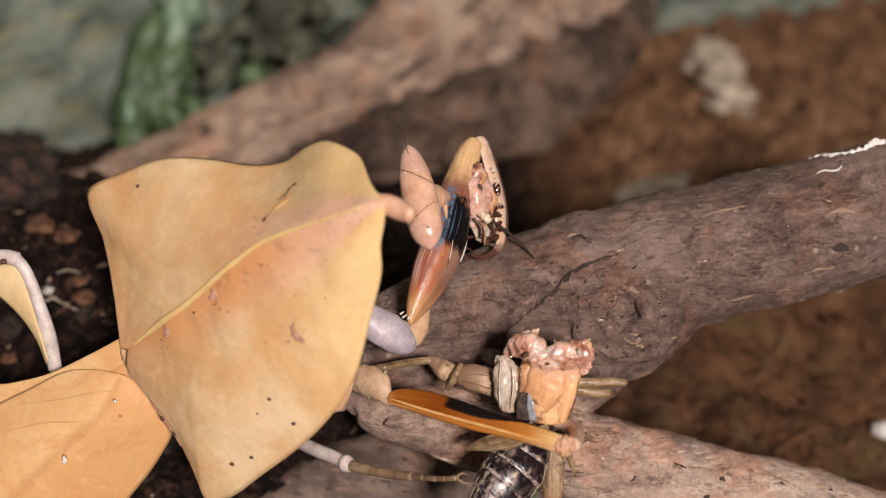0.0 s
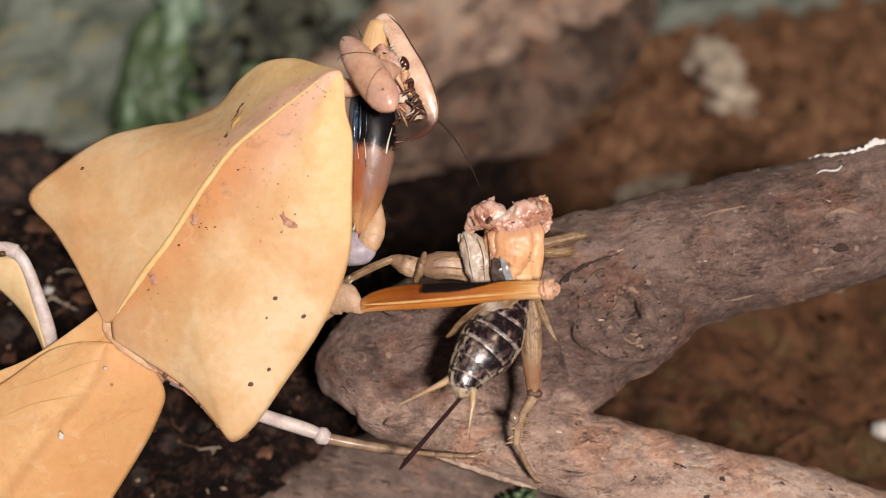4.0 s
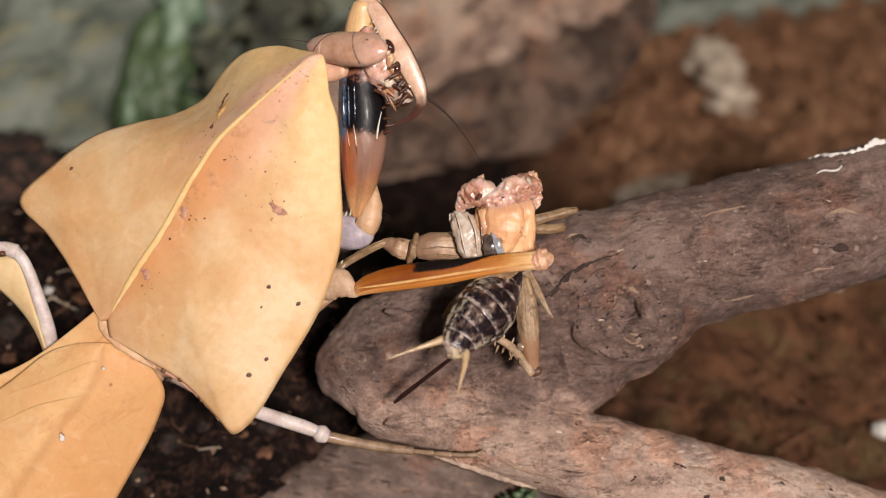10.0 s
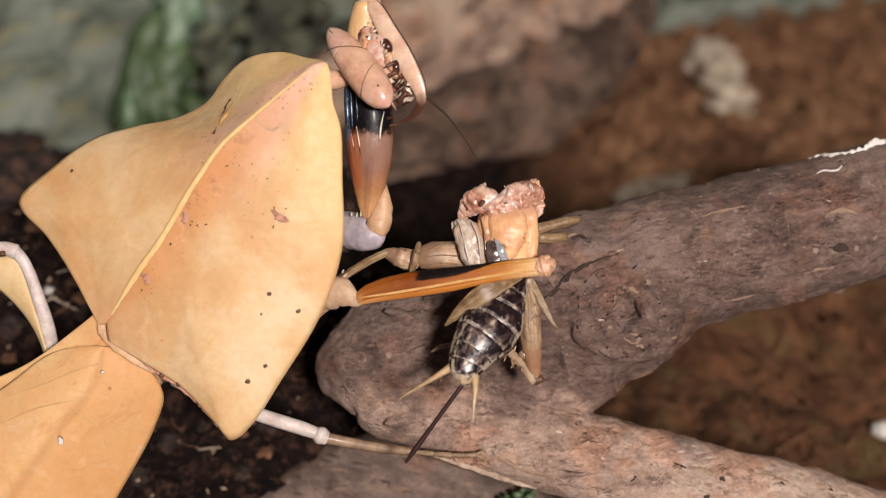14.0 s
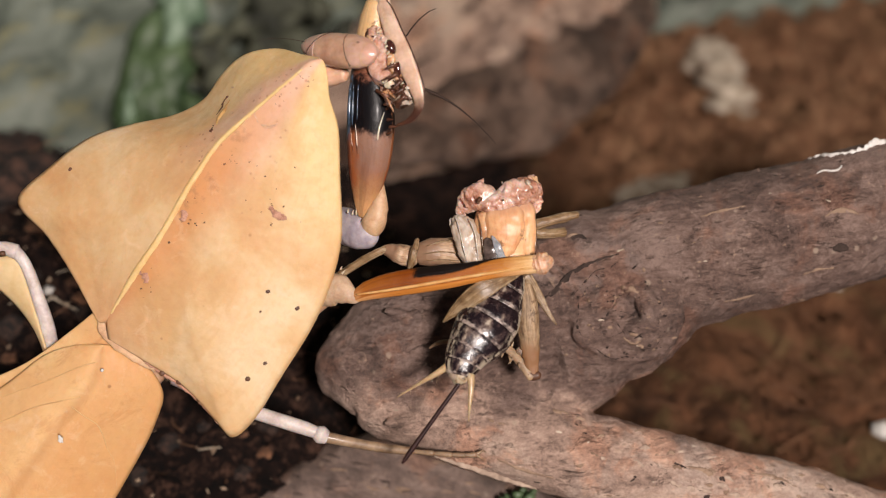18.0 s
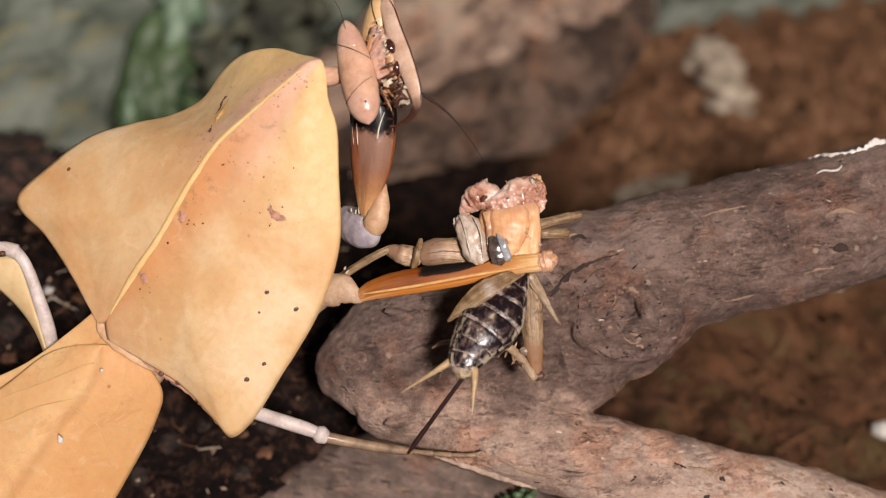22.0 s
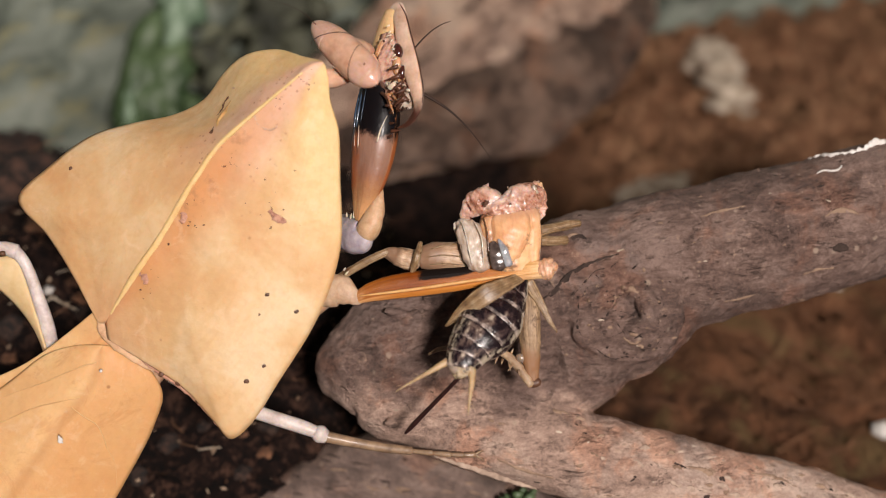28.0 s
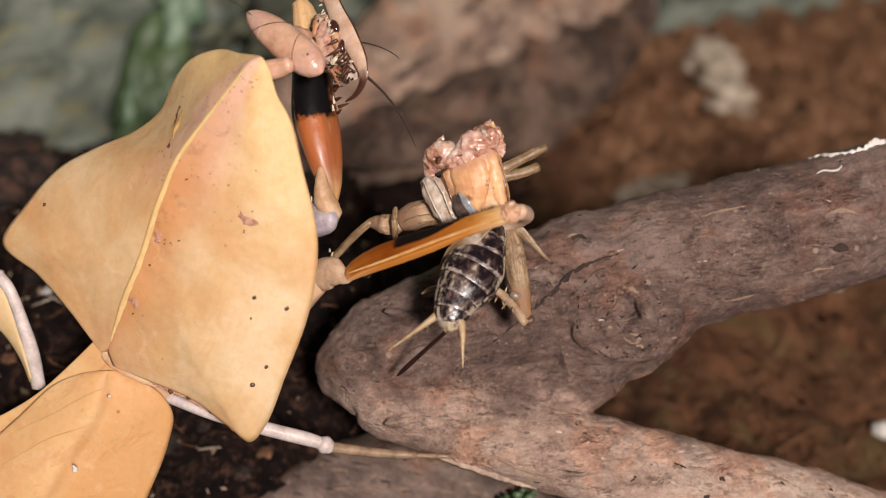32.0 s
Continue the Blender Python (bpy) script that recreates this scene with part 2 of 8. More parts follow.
def femur_skin(name, low, high, tipc, patch_lo, patch_hi, side, blue, streaky=0.28, fade=(0.02, 0.30)):
    """Banded skin of a raptorial thigh: a black patch part of the way along."""
    k = Nodes(name)
    v = k.coords()
    xy = k.put("ShaderNodeSeparateXYZ", Vector=k.put("ShaderNodeTexCoord").outputs["UV"])
    u, w = xy.outputs[0], xy.outputs[1]
    wob = k.math("MULTIPLY", k.math("SUBTRACT", k.noise(v, 1100, 7, 0.75), 0.5), 0.16)
    ww = k.math("ADD", w, wob)
    col = k.mix(k.step(ww, fade[0], fade[1]), low, high)
    col = k.mix(k.step(ww, patch_hi, patch_hi + 0.12), col, tipc)
    band = k.math("MULTIPLY", k.step(ww, patch_lo, patch_lo + 0.05), k.step(ww, patch_hi - 0.04, patch_hi, 1.0, 0.0))
    across = k.step(k.math("ADD", u, wob), side[0], side[1])
    if side[2] < 1:
        across = k.math("MULTIPLY", across, k.step(k.math("ADD", u, wob), side[2], side[3], 1.0, 0.0))
    if blue:
        # the outer face is orange, and the patch runs on over it
        outer = k.math("MAXIMUM", k.step(u, 0.66, 0.72), k.step(u, 0.03, 0.0))
        across = k.math("MAXIMUM", across, outer)
        col = k.mix(k.math("MULTIPLY", k.math("MULTIPLY", outer, k.step(ww, patch_hi + 0.10, patch_hi)), k.step(ww, 0.20, 0.42)), col, (0.56, 0.19, 0.035))
    band = k.math("MULTIPLY", band, across)
    if blue:
        # reddish on the inner side, greyish and clearer along the groove
        inner = k.step(k.math("ADD", u, wob), 0.24, 0.33)
        reach = k.math("MULTIPLY", k.step(ww, 0.10, 0.24), k.step(ww, 0.56, 0.46))
        col = k.mix(k.math("MULTIPLY", reach, k.math("MULTIPLY", inner, 0.85)), col, (0.40, 0.115, 0.035))
        col = k.mix(k.math("MULTIPLY", k.math("MULTIPLY", reach, k.step(ww, 0.22, 0.36)), k.math("MULTIPLY", k.math("SUBTRACT", 1.0, inner), k.step(u, 0.66, 0.60, 0.0, 0.7))), col, (0.30, 0.185, 0.135))
    streak = k.noise(k.put("ShaderNodeMapping", Vector=k.put("ShaderNodeTexCoord").outputs["UV"], Scale=(7.0, 1.2, 1.0)).outputs[0], 1.0, 4)
    col = k.mix(k.step(streak, 0.45, 0.65, 0.0, streaky), col, tuple(0.35 * q for q in high))
    col = k.mix(k.step(streak, 0.58, 0.72, 0.0, streaky * 0.8), col, tipc)
    col = k.mix(k.math("MULTIPLY", k.step(k.noise(v, 3500, 3), 0.5, 0.8), 0.3), col, (0.25, 0.08, 0.02))
    if blue:
        # reddish streaks below the patch, and whitish ones painted as highlights
        fl = k.math("MULTIPLY", k.math("MULTIPLY", k.step(u, 0.33, 0.40, 0.0, 0.75), k.step(u, 0.52, 0.58, 1.0, 0.0)), k.math("MULTIPLY", k.step(ww, 0.16, 0.30), k.step(ww, 0.52, 0.60, 1.0, 0.0)))
        lines = k.noise(k.put("ShaderNodeMapping", Vector=k.put("ShaderNodeTexCoord").outputs["UV"], Scale=(36.0, 1.5, 1.0)).outputs[0], 1.0, 3)
        col = k.mix(fl, col, k.ramp(lines, ((0.40, (0.17, 0.048, 0.036)), (0.50, (0.36, 0.15, 0.11)), (0.58, (0.66, 0.46, 0.41)))))
    col = k.mix(band, col, (0.006, 0.005, 0.006))
    if blue:
        # bluish sheen of the glossy patch, put into the colour
        edge = k.math("MULTIPLY", k.step(u, 0.340, 0.360), k.step(u, 0.43, 0.47, 1.0, 0.0))
        edge = k.math("MULTIPLY", edge, k.math("MULTIPLY", k.step(w, patch_lo - 0.04, patch_lo + 0.02), k.step(w, patch_hi, patch_hi + 0.03, 1.0, 0.0)))
        col = k.mix(k.math("MULTIPLY", edge, k.step(k.noise(v, 1300, 6, 0.7), 0.42, 0.56, 0.1, 1.0)), col, (0.100, 0.160, 0.240))
    k.bump(k.noise(v, 2500, 5, 0.7), 0.45, 0.00008)
    return k.done(col, 0.36, 0.25, 0.06, Specular_IOR_Level=k.math("SUBTRACT", 0.45, k.math("MULTIPLY", band, 0.30)))


def wood(name, tones, along, pale=0.4, crack=0.8, low_tones=None, crisp=1.0, turn=0.0, relief=0.85, spread=0.07):
    """Old driftwood: long grain at an angle, stains, scuffed pale flakes. The optional second tones colour the stretch
    below a height.
    """
    k = Nodes(name)
    v = k.coords()
    g = k.put("ShaderNodeMapping", Vector=k.put("ShaderNodeMapping", Vector=v, Rotation=(0.0, 0.0, radians(-turn))).outputs[0], Scale=along).outputs[0]
    big = k.noise(v, 75, 5, 0.6, 0.6)
    grain = k.noise(g, 1100, 9, 0.75, 0.5)
    fine = k.noise(v, 3200, 8, 0.8)
    mid = k.noise(v, 420, 9, 0.78, 0.9)
    f = k.math("ADD", k.math("ADD", k.math("MULTIPLY", big, 0.28), k.math("MULTIPLY", grain, 0.26)),
               k.math("ADD", k.math("MULTIPLY", mid, 0.24), k.math("MULTIPLY", fine, 0.22)))

    def tone(t):
        return k.ramp(f, ((0.495 - spread, t[0]), (0.495, t[1]), (0.495 + spread, t[2])))
    col = tone(tones)
    if low_tones:
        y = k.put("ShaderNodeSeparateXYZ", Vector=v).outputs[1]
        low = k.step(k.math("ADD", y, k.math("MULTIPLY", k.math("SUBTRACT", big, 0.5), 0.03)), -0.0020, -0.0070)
        col = k.mix(low, col, tone(low_tones))
    # reddish stains and a grey bloom
    col = k.mix(k.step(k.noise(v, 160, 6, 0.65, 0.5), 0.50, 0.62, 0.0, 0.55), col, k.mix(1.0, col, (1.25, 0.90, 0.70, 1), "MULTIPLY"))
    col = k.mix(k.step(k.noise(v, 110, 6, 0.65, 0.8), 0.52, 0.64, 0.0, 0.5), col, k.mix(1.0, col, (0.78, 0.84, 0.90, 1), "MULTIPLY"))
    fl = k.math("MULTIPLY", k.step(mid, 0.56, 0.64), k.step(k.noise(g, 300, 7, 0.7), 0.52, 0.58))
    col = k.mix(k.math("MULTIPLY", fl, pale), col, (0.46, 0.31, 0.21))
    for size, hue, lo in ((620.0, (0.52, 0.41, 0.31), 0.56), (1500.0, (0.42, 0.31, 0.23), 0.54)):
        dots = k.put("ShaderNodeTexVoronoi", Vector=v, Scale=size)
        dot = k.math("MULTIPLY", k.step(dots.outputs["Distance"], 0.24, 0.10), k.step(k.noise(v, size * 0.5, 2), lo, lo + 0.05))
        col = k.mix(k.math("MULTIPLY", dot, 0.6 * crisp), col, hue)
    pits = k.put("ShaderNodeTexVoronoi", Vector=g, Scale=430.0)
    pit = k.math("MULTIPLY", k.step(pits.outputs["Distance"], 0.30, 0.12), k.step(k.noise(v, 210, 3), 0.54, 0.62))
    small = k.put("ShaderNodeTexVoronoi", Vector=g, Scale=1700.0)
    nick = k.math("MULTIPLY", k.step(small.outputs["Distance"], 0.32, 0.14), k.step(k.noise(v, 700, 3), 0.52, 0.58))
    dark = k.math("MAXIMUM", pit, k.math("MULTIPLY", nick, crisp))
    col = k.mix(k.math("MULTIPLY", dark, 0.45), col, tuple(0.55 * q for q in tones[0]))
    cr = k.step(k.noise(g, 240, 7, 0.65, 1.6), 0.30, 0.36, 1.0, 0.0)
    hair = k.step(k.math("ABSOLUTE", k.math("SUBTRACT", k.noise(g, 420, 6, 0.6, 1.0), 0.5)), 0.0, 0.012, 1.0, 0.0)
    hair = k.math("MULTIPLY", hair, k.step(k.noise(v, 200, 3), 0.50, 0.58))
    cr = k.math("MAXIMUM", cr, k.math("MULTIPLY", hair, crisp))
    col = k.mix(k.math("MULTIPLY", cr, crack), col, (0.030, 0.018, 0.012))
    hgt = k.math("SUBTRACT", k.math("ADD", k.math("MULTIPLY", grain, 1.1), k.math("ADD", mid, k.math("MULTIPLY", fine, 0.5))), k.math("ADD", cr, k.math("MULTIPLY", dark, 0.6)))
    k.bump(hgt, relief, 0.0006)
    return k.done(col, k.step(fine, 0.3, 0.7, 0.50, 0.80))


SHIELD = leaf_skin("shield_skin", True)
WING = leaf_skin("wing_skin", False)
RIB = chitin("midrib", (0.68, 0.43, 0.17), (0.77, 0.54, 0.25), 0.45, 0.2)
HEAD = chitin("head_skin", (0.50, 0.27, 0.17), (0.74, 0.47, 0.33), 0.42, 0.35, 480, 0.1, 0.4)
TROCHANTER = chitin("trochanter_skin", (0.42, 0.24, 0.125), (0.62, 0.42, 0.26), 0.5, 0.3, 700, 0.0, 0.5)
WING_VEIN = chitin("wing_vein", (0.58, 0.33, 0.135), (0.70, 0.44, 0.205), 0.6, 0.1)
EYE_SKIN = chitin("eye_skin", (0.54, 0.30, 0.22), (0.74, 0.47, 0.37), 0.30, 0.35, 480, 0.3, 0.15)
def near_skin():
    """Near thigh: tan lower face, dark orange upper face, a ragged black patch along the upper edge and a pale streaky end."""
    k = Nodes("near_femur")
    v = k.coords()
    uv = k.put("ShaderNodeTexCoord").outputs["UV"]
    xy = k.put("ShaderNodeSeparateXYZ", Vector=uv)
    u, w = xy.outputs[0], xy.outputs[1]
    wob = k.math("MULTIPLY", k.math("SUBTRACT", k.noise(v, 1300, 7, 0.75), 0.5), 0.14)
    ww, uu = k.math("ADD", w, wob), k.math("ADD", u, k.math("MULTIPLY", wob, 0.45))
    streak = k.noise(k.put("ShaderNodeMapping", Vector=uv, Scale=(34.0, 2.2, 1.0)).outputs[0], 1.0, 5, 0.65, 0.3)
    upper = k.ramp(ww, ((0.02, (0.55, 0.29, 0.12)), (0.14, (0.31, 0.098, 0.012)), (0.36, (0.20, 0.045, 0.002)), (0.66, (0.40, 0.125, 0.012)), (0.80, (0.50, 0.20, 0.032)), (0.90, (0.66, 0.38, 0.14)), (0.97, (0.72, 0.47, 0.24))))
    lower = k.ramp(ww, ((0.02, (0.56, 0.31, 0.14)), (0.30, (0.50, 0.185, 0.032)), (0.74, (0.54, 0.21, 0.042)), (0.95, (0.70, 0.45, 0.23))))
    col = k.mix(k.step(u, 0.145, 0.175), lower, upper)
    col = k.mix(k.step(streak, 0.46, 0.62, 0.0, 0.55), col, k.mix(1.0, col, (0.55, 0.42, 0.30, 1), "MULTIPLY"))
    col = k.mix(k.math("MULTIPLY", k.step(streak, 0.50, 0.40), k.step(ww, 0.80, 0.94, 0.0, 0.7)), col, (0.78, 0.55, 0.30))
    reach = k.step(ww, 0.54, 0.86, 0.285, 0.45)
    patch = k.math("MULTIPLY", k.step(k.math("SUBTRACT", uu, reach), -0.015, 0.015), k.step(uu, 0.80, 0.74))
    patch = k.math("MULTIPLY", patch, k.math("MULTIPLY", k.step(ww, 0.37, 0.42), k.step(ww, 0.90, 0.82)))
    col = k.mix(patch, col, (0.008, 0.005, 0.004))
    k.bump(k.math("ADD", k.noise(v, 2500, 5, 0.7), k.math("MULTIPLY", streak, 1.2)), 0.5, 0.00010)
    return k.done(col, k.step(streak, 0.35, 0.65, 0.30, 0.50), 0.0, 0.05, Specular_IOR_Level=k.math("SUBTRACT", 0.35, k.math("MULTIPLY", patch, 0.24)))


NEAR = near_skin()
RIDGE = chitin("ridge_skin", (0.58, 0.27, 0.080), (0.73, 0.43, 0.18), 0.35, 0.2)
FAR = femur_skin("far_femur", (0.52, 0.28, 0.125), (0.23, 0.088, 0.052), (0.68, 0.44, 0.22), 0.44, 0.71, (0.0, 0.02, 0.365, 0.40), True, 0.45, (0.08, 0.34))
KEEL = chitin("keel_skin", (0.012, 0.018, 0.028), (0.060, 0.100, 0.160), 0.2, 0.0, 1100, 0.8)
HINGE = chitin("hinge_skin", (0.50, 0.28, 0.16), (0.70, 0.46, 0.27), 0.65, 0.2, 900, 0.0, 0.5)
JOINT = chitin("joint_skin", (0.56, 0.32, 0.19), (0.66, 0.44, 0.30), 0.35, 0.3)
COXA = chitin("coxa_skin", (0.30, 0.255, 0.30), (0.50, 0.44, 0.46), 0.45, 0.3, 700, 0.0, 0.3)
TIBIA = chitin("tibia_skin", (0.54, 0.33, 0.225), (0.78, 0.57, 0.44), 0.30, 0.4, 700, 0.2, 0.4, (0.66, 0.80, (0.075, 0.030, 0.020)))
SPINE = chitin("spine_skin", (0.03, 0.012, 0.008), (0.12, 0.045, 0.022), 0.45, 0.0, 2000, 0.1)
PALE_SPINE = chitin("pale_spine", (0.62, 0.50, 0.36), (0.76, 0.66, 0.52), 0.3, 0.3)
PALE_LEG = chitin("pale_leg", (0.45, 0.37, 0.34), (0.72, 0.64, 0.60), 0.5, 0.3, 600, 0.05, 0.4)
TAN_LEG = chitin("tan_leg", (0.13, 0.075, 0.042), (0.34, 0.23, 0.14), 0.55, 0.15, 600)
FILAMENT = chitin("filament", (0.014, 0.007, 0.004), (0.040, 0.018, 0.009), 0.8, 0.0, 900, 0.0)


def raw_flesh():
    """Wet torn flesh: pale sinew over dark red."""
    k = Nodes("flesh")
    v = k.coords()
    a = k.noise(v, 430, 7, 0.7, 0.4)
    fine = k.noise(v, 2200, 4, 0.7)
    col = k.ramp(a, ((0.36, (0.15, 0.048, 0.030)), (0.44, (0.42, 0.20, 0.13)), (0.53, (0.60, 0.365, 0.28)), (0.65, (0.74, 0.56, 0.48))))
    k.bump(k.math("ADD", a, k.math("MULTIPLY", fine, 0.4)), 0.45, 0.00015)
    return k.done(col, k.step(fine, 0.35, 0.65, 0.16, 0.5), 0.45, 0.35)


FLESH = raw_flesh()
AMBER = shell("amber_shell", (0.42, 0.20, 0.095), (0.72, 0.44, 0.245), (1.0, 0.4, 1.0), 0.36, 420)


DARK_PAD = chitin("dark_pad", (0.035, 0.024, 0.020), (0.14, 0.10, 0.085), 0.2, 0.0, 1200, 0.3)
GLAZE = chitin("glazed_pad", (0.17, 0.175, 0.19), (0.40, 0.41, 0.43), 0.22, 0.2, 1400, 0.5)
SEAM = chitin("seam_skin", (0.06, 0.028, 0.015), (0.16, 0.08, 0.04), 0.3, 0.0, 1400, 0.2)
VEIN = chitin("vein_skin", (0.50, 0.41, 0.33), (0.64, 0.56, 0.48), 0.3, 0.3)
KNEE = chitin("knee_skin", (0.42, 0.20, 0.11), (0.70, 0.42, 0.26), 0.4, 0.3, 1100, 0.1, 0.6)
HIP = chitin("hip_skin", (0.36, 0.225, 0.135), (0.57, 0.40, 0.265), 0.6, 0.3, 700, 0.0, 0.3)
MEMBRANE = shell("membrane", (0.26, 0.19, 0.14), (0.52, 0.42, 0.34), (1.0, 0.2, 1.0), 0.18)
def husk(name, stops, along, tip=None, scale=700, rough=0.42, ribbed=0.6):
    """Thin straw-coloured shell of a cricket's leg or wing: ribs along it, dark flecks and a stained end."""
    k = Nodes(name)
    v = k.coords()
    uv = k.put("ShaderNodeTexCoord").outputs["UV"]
    rib = k.noise(k.put("ShaderNodeMapping", Vector=uv, Scale=along).outputs[0], 1.0, 5, 0.65, 0.5)
    a = k.noise(v, scale, 6, 0.7, 0.4)
    col = k.ramp(k.math("ADD", k.math("MULTIPLY", rib, ribbed), k.math("MULTIPLY", a, 1.0 - ribbed)), stops)
    fleck = k.math("MULTIPLY", k.step(k.noise(v, scale * 2.2, 4, 0.7), 0.56, 0.64), k.step(k.noise(v, scale * 0.6, 3), 0.48, 0.58))
    col = k.mix(k.math("MULTIPLY", fleck, 0.7), col, (0.085, 0.042, 0.022))
    if tip:
        w = k.put("ShaderNodeSeparateXYZ", Vector=uv).outputs[1]
        col = k.mix(k.step(k.math("ADD", w, k.math("MULTIPLY", k.math("SUBTRACT", a, 0.5), 0.3)), tip[0], tip[1]), col, tip[2])
    k.bump(k.math("ADD", k.math("MULTIPLY", rib, ribbed * 1.6), k.math("MULTIPLY", a, 0.5)), 0.6, 0.00012)
    return k.done(col, rough, 0.15, 0.0, Specular_IOR_Level=0.4)


STRAW = ((0.38, (0.085, 0.045, 0.022)), (0.49, (0.24, 0.155, 0.085)), (0.63, (0.46, 0.325, 0.20)))
JUMPER = husk("jumping_leg_shell", STRAW, (16.0, 1.4, 1.0), (0.50, 0.72, (0.25, 0.125, 0.058)), 700, 0.58)
FOLDED = husk("folded_leg_shell", ((0.37, (0.11, 0.065, 0.038)), (0.48, (0.36, 0.228, 0.138)), (0.62, (0.60, 0.43, 0.29))), (20.0, 1.6, 1.0), (0.42, 0.62, (0.26, 0.155, 0.095)), 900)
BLADE = husk("wing_blade", ((0.38, (0.075, 0.042, 0.020)), (0.50, (0.22, 0.138, 0.070)), (0.62, (0.42, 0.31, 0.19))), (14.0, 1.2, 1.0), None, 900, 0.3)
PLATE = husk("thorax_plate", ((0.31, (0.30, 0.112, 0.048)), (0.41, (0.55, 0.255, 0.115)), (0.58, (0.79, 0.470, 0.245))), (9.0, 0.9, 1.0), (0.62, 0.95, (0.56, 0.31, 0.20)), 330, 0.40, 0.5)
CLEAR = husk("clear_pad", ((0.35, (0.20, 0.118, 0.075)), (0.46, (0.43, 0.325, 0.245)), (0.62, (0.67, 0.59, 0.51))), (6.0, 1.0, 1.0), None, 600, 0.3)
CRICKET_LEG = chitin("cricket_leg", (0.17, 0.10, 0.055), (0.50, 0.355, 0.225), 0.5, 0.2, 650, 0.05, 0.5)
TAIL = husk("tail_shell", ((0.41, (0.05, 0.030, 0.018)), (0.48, (0.36, 0.27, 0.165)), (0.62, (0.62, 0.52, 0.37))), (9.0, 3.0, 1.0), None, 1300)
CERCUS = chitin("cercus_skin", (0.38, 0.25, 0.13), (0.54, 0.39, 0.23), 0.4, 0.3)
OVIPOSITOR = chitin("ovipositor_skin", (0.012, 0.005, 0.005), (0.040, 0.015, 0.013), 0.35, 0.0, 1500, 0.3)
DARK_EYE = chitin("dark_eye", (0.03, 0.008, 0.006), (0.07, 0.02, 0.014), 0.12, 0.0, 700, 0.8, 0.0)
SPECK = chitin("speck", (0.06, 0.025, 0.012), (0.14, 0.06, 0.03), 0.6, 0.0)


def segment_skin():
    """Abdomen rings: blackish, with cream blotches in rough columns, a pale hind edge and a dark seam."""
    k = Nodes("abdomen_skin")
    v = k.coords()
    uv = k.put("ShaderNodeTexCoord").outputs["UV"]
    xy = k.put("ShaderNodeSeparateXYZ", Vector=uv)
    u, w = xy.outputs[0], xy.outputs[1]
    chance = k.put("ShaderNodeObjectInfo").outputs["Random"]
    blotch = k.noise(v, 1300, 6, 0.7, 0.3)
    place = k.put("ShaderNodeCombineXYZ", X=k.math("MULTIPLY", u, 20.0), Y=k.math("MULTIPLY", w, 1.2), Z=k.math("MULTIPLY", chance, 3.0)).outputs[0]
    f = k.math("ADD", k.math("MULTIPLY", k.noise(place, 1.0, 2, 0.5), 0.62), k.math("MULTIPLY", blotch, 0.38))
    col = k.ramp(f, ((0.48, (0.012, 0.007, 0.009)), (0.55, (0.040, 0.024, 0.024)), (0.61, (0.125, 0.085, 0.068)), (0.68, (0.42, 0.35, 0.27))))
    flank = k.math("MAXIMUM", k.step(u, 0.17, 0.09), k.step(u, 0.37, 0.44))
    col = k.mix(k.math("MULTIPLY", flank, k.step(f, 0.46, 0.54, 0.0, 0.75)), col, (0.50, 0.43, 0.32))
    col = k.mix(k.math("MULTIPLY", k.step(w, 0.24, 0.12), 0.9), col, (0.010, 0.006, 0.006))
    rim = k.step(k.math("ADD", w, k.math("MULTIPLY", k.math("SUBTRACT", blotch, 0.5), 0.26)), 0.80, 0.88)
    col = k.mix(k.math("MULTIPLY", rim, k.step(blotch, 0.42, 0.60, 0.05, 0.65)), col, (0.50, 0.40, 0.34))
    k.bump(k.math("ADD", blotch, k.math("MULTIPLY", rim, 0.8)), 0.5, 0.00012)
    return k.done(col, k.step(blotch, 0.35, 0.65, 0.16, 0.34), 0.0, 0.3)


ABDOMEN = segment_skin()
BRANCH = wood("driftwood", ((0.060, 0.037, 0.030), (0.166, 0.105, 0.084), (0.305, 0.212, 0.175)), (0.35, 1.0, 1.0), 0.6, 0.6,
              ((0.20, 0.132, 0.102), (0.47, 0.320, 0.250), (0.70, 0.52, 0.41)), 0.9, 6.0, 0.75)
ROOT = wood("root_wood", ((0.060, 0.040, 0.032), (0.150, 0.102, 0.082), (0.25, 0.178, 0.146)), (0.3, 1.0, 1.0), 0.3, 0.5, None, 0.5, -22.0, 0.5)
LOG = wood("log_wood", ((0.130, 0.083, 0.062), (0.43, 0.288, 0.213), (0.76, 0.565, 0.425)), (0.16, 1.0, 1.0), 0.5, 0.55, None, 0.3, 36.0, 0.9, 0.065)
BARK_SHADE = wood("log_bark_shade", ((0.032, 0.019, 0.013), (0.108, 0.066, 0.046), (0.265, 0.175, 0.127)), (0.25, 1.0, 1.0), 0.4, 0.7, None, 0.4, 48.0, 1.0, 0.045)
CRACK = chitin("crack_wood", (0.014, 0.008, 0.006), (0.055, 0.034, 0.026), 0.95, 0.0, 900, 0.0)
TRANSLUCENT = chitin("dried_blister", (0.40, 0.19, 0.06), (0.60, 0.35, 0.14), 0.35, 0.3, 700, 0.2)
SCAB = chitin("scab", (0.30, 0.13, 0.085), (0.58, 0.32, 0.22), 0.8, 0.1, 1500, 0.0, 0.6)
BARK_FLAKE = chitin("bark_flake", (0.27, 0.190, 0.142), (0.52, 0.395, 0.305), 0.8, 0.0, 600, 0.0, 0.7)
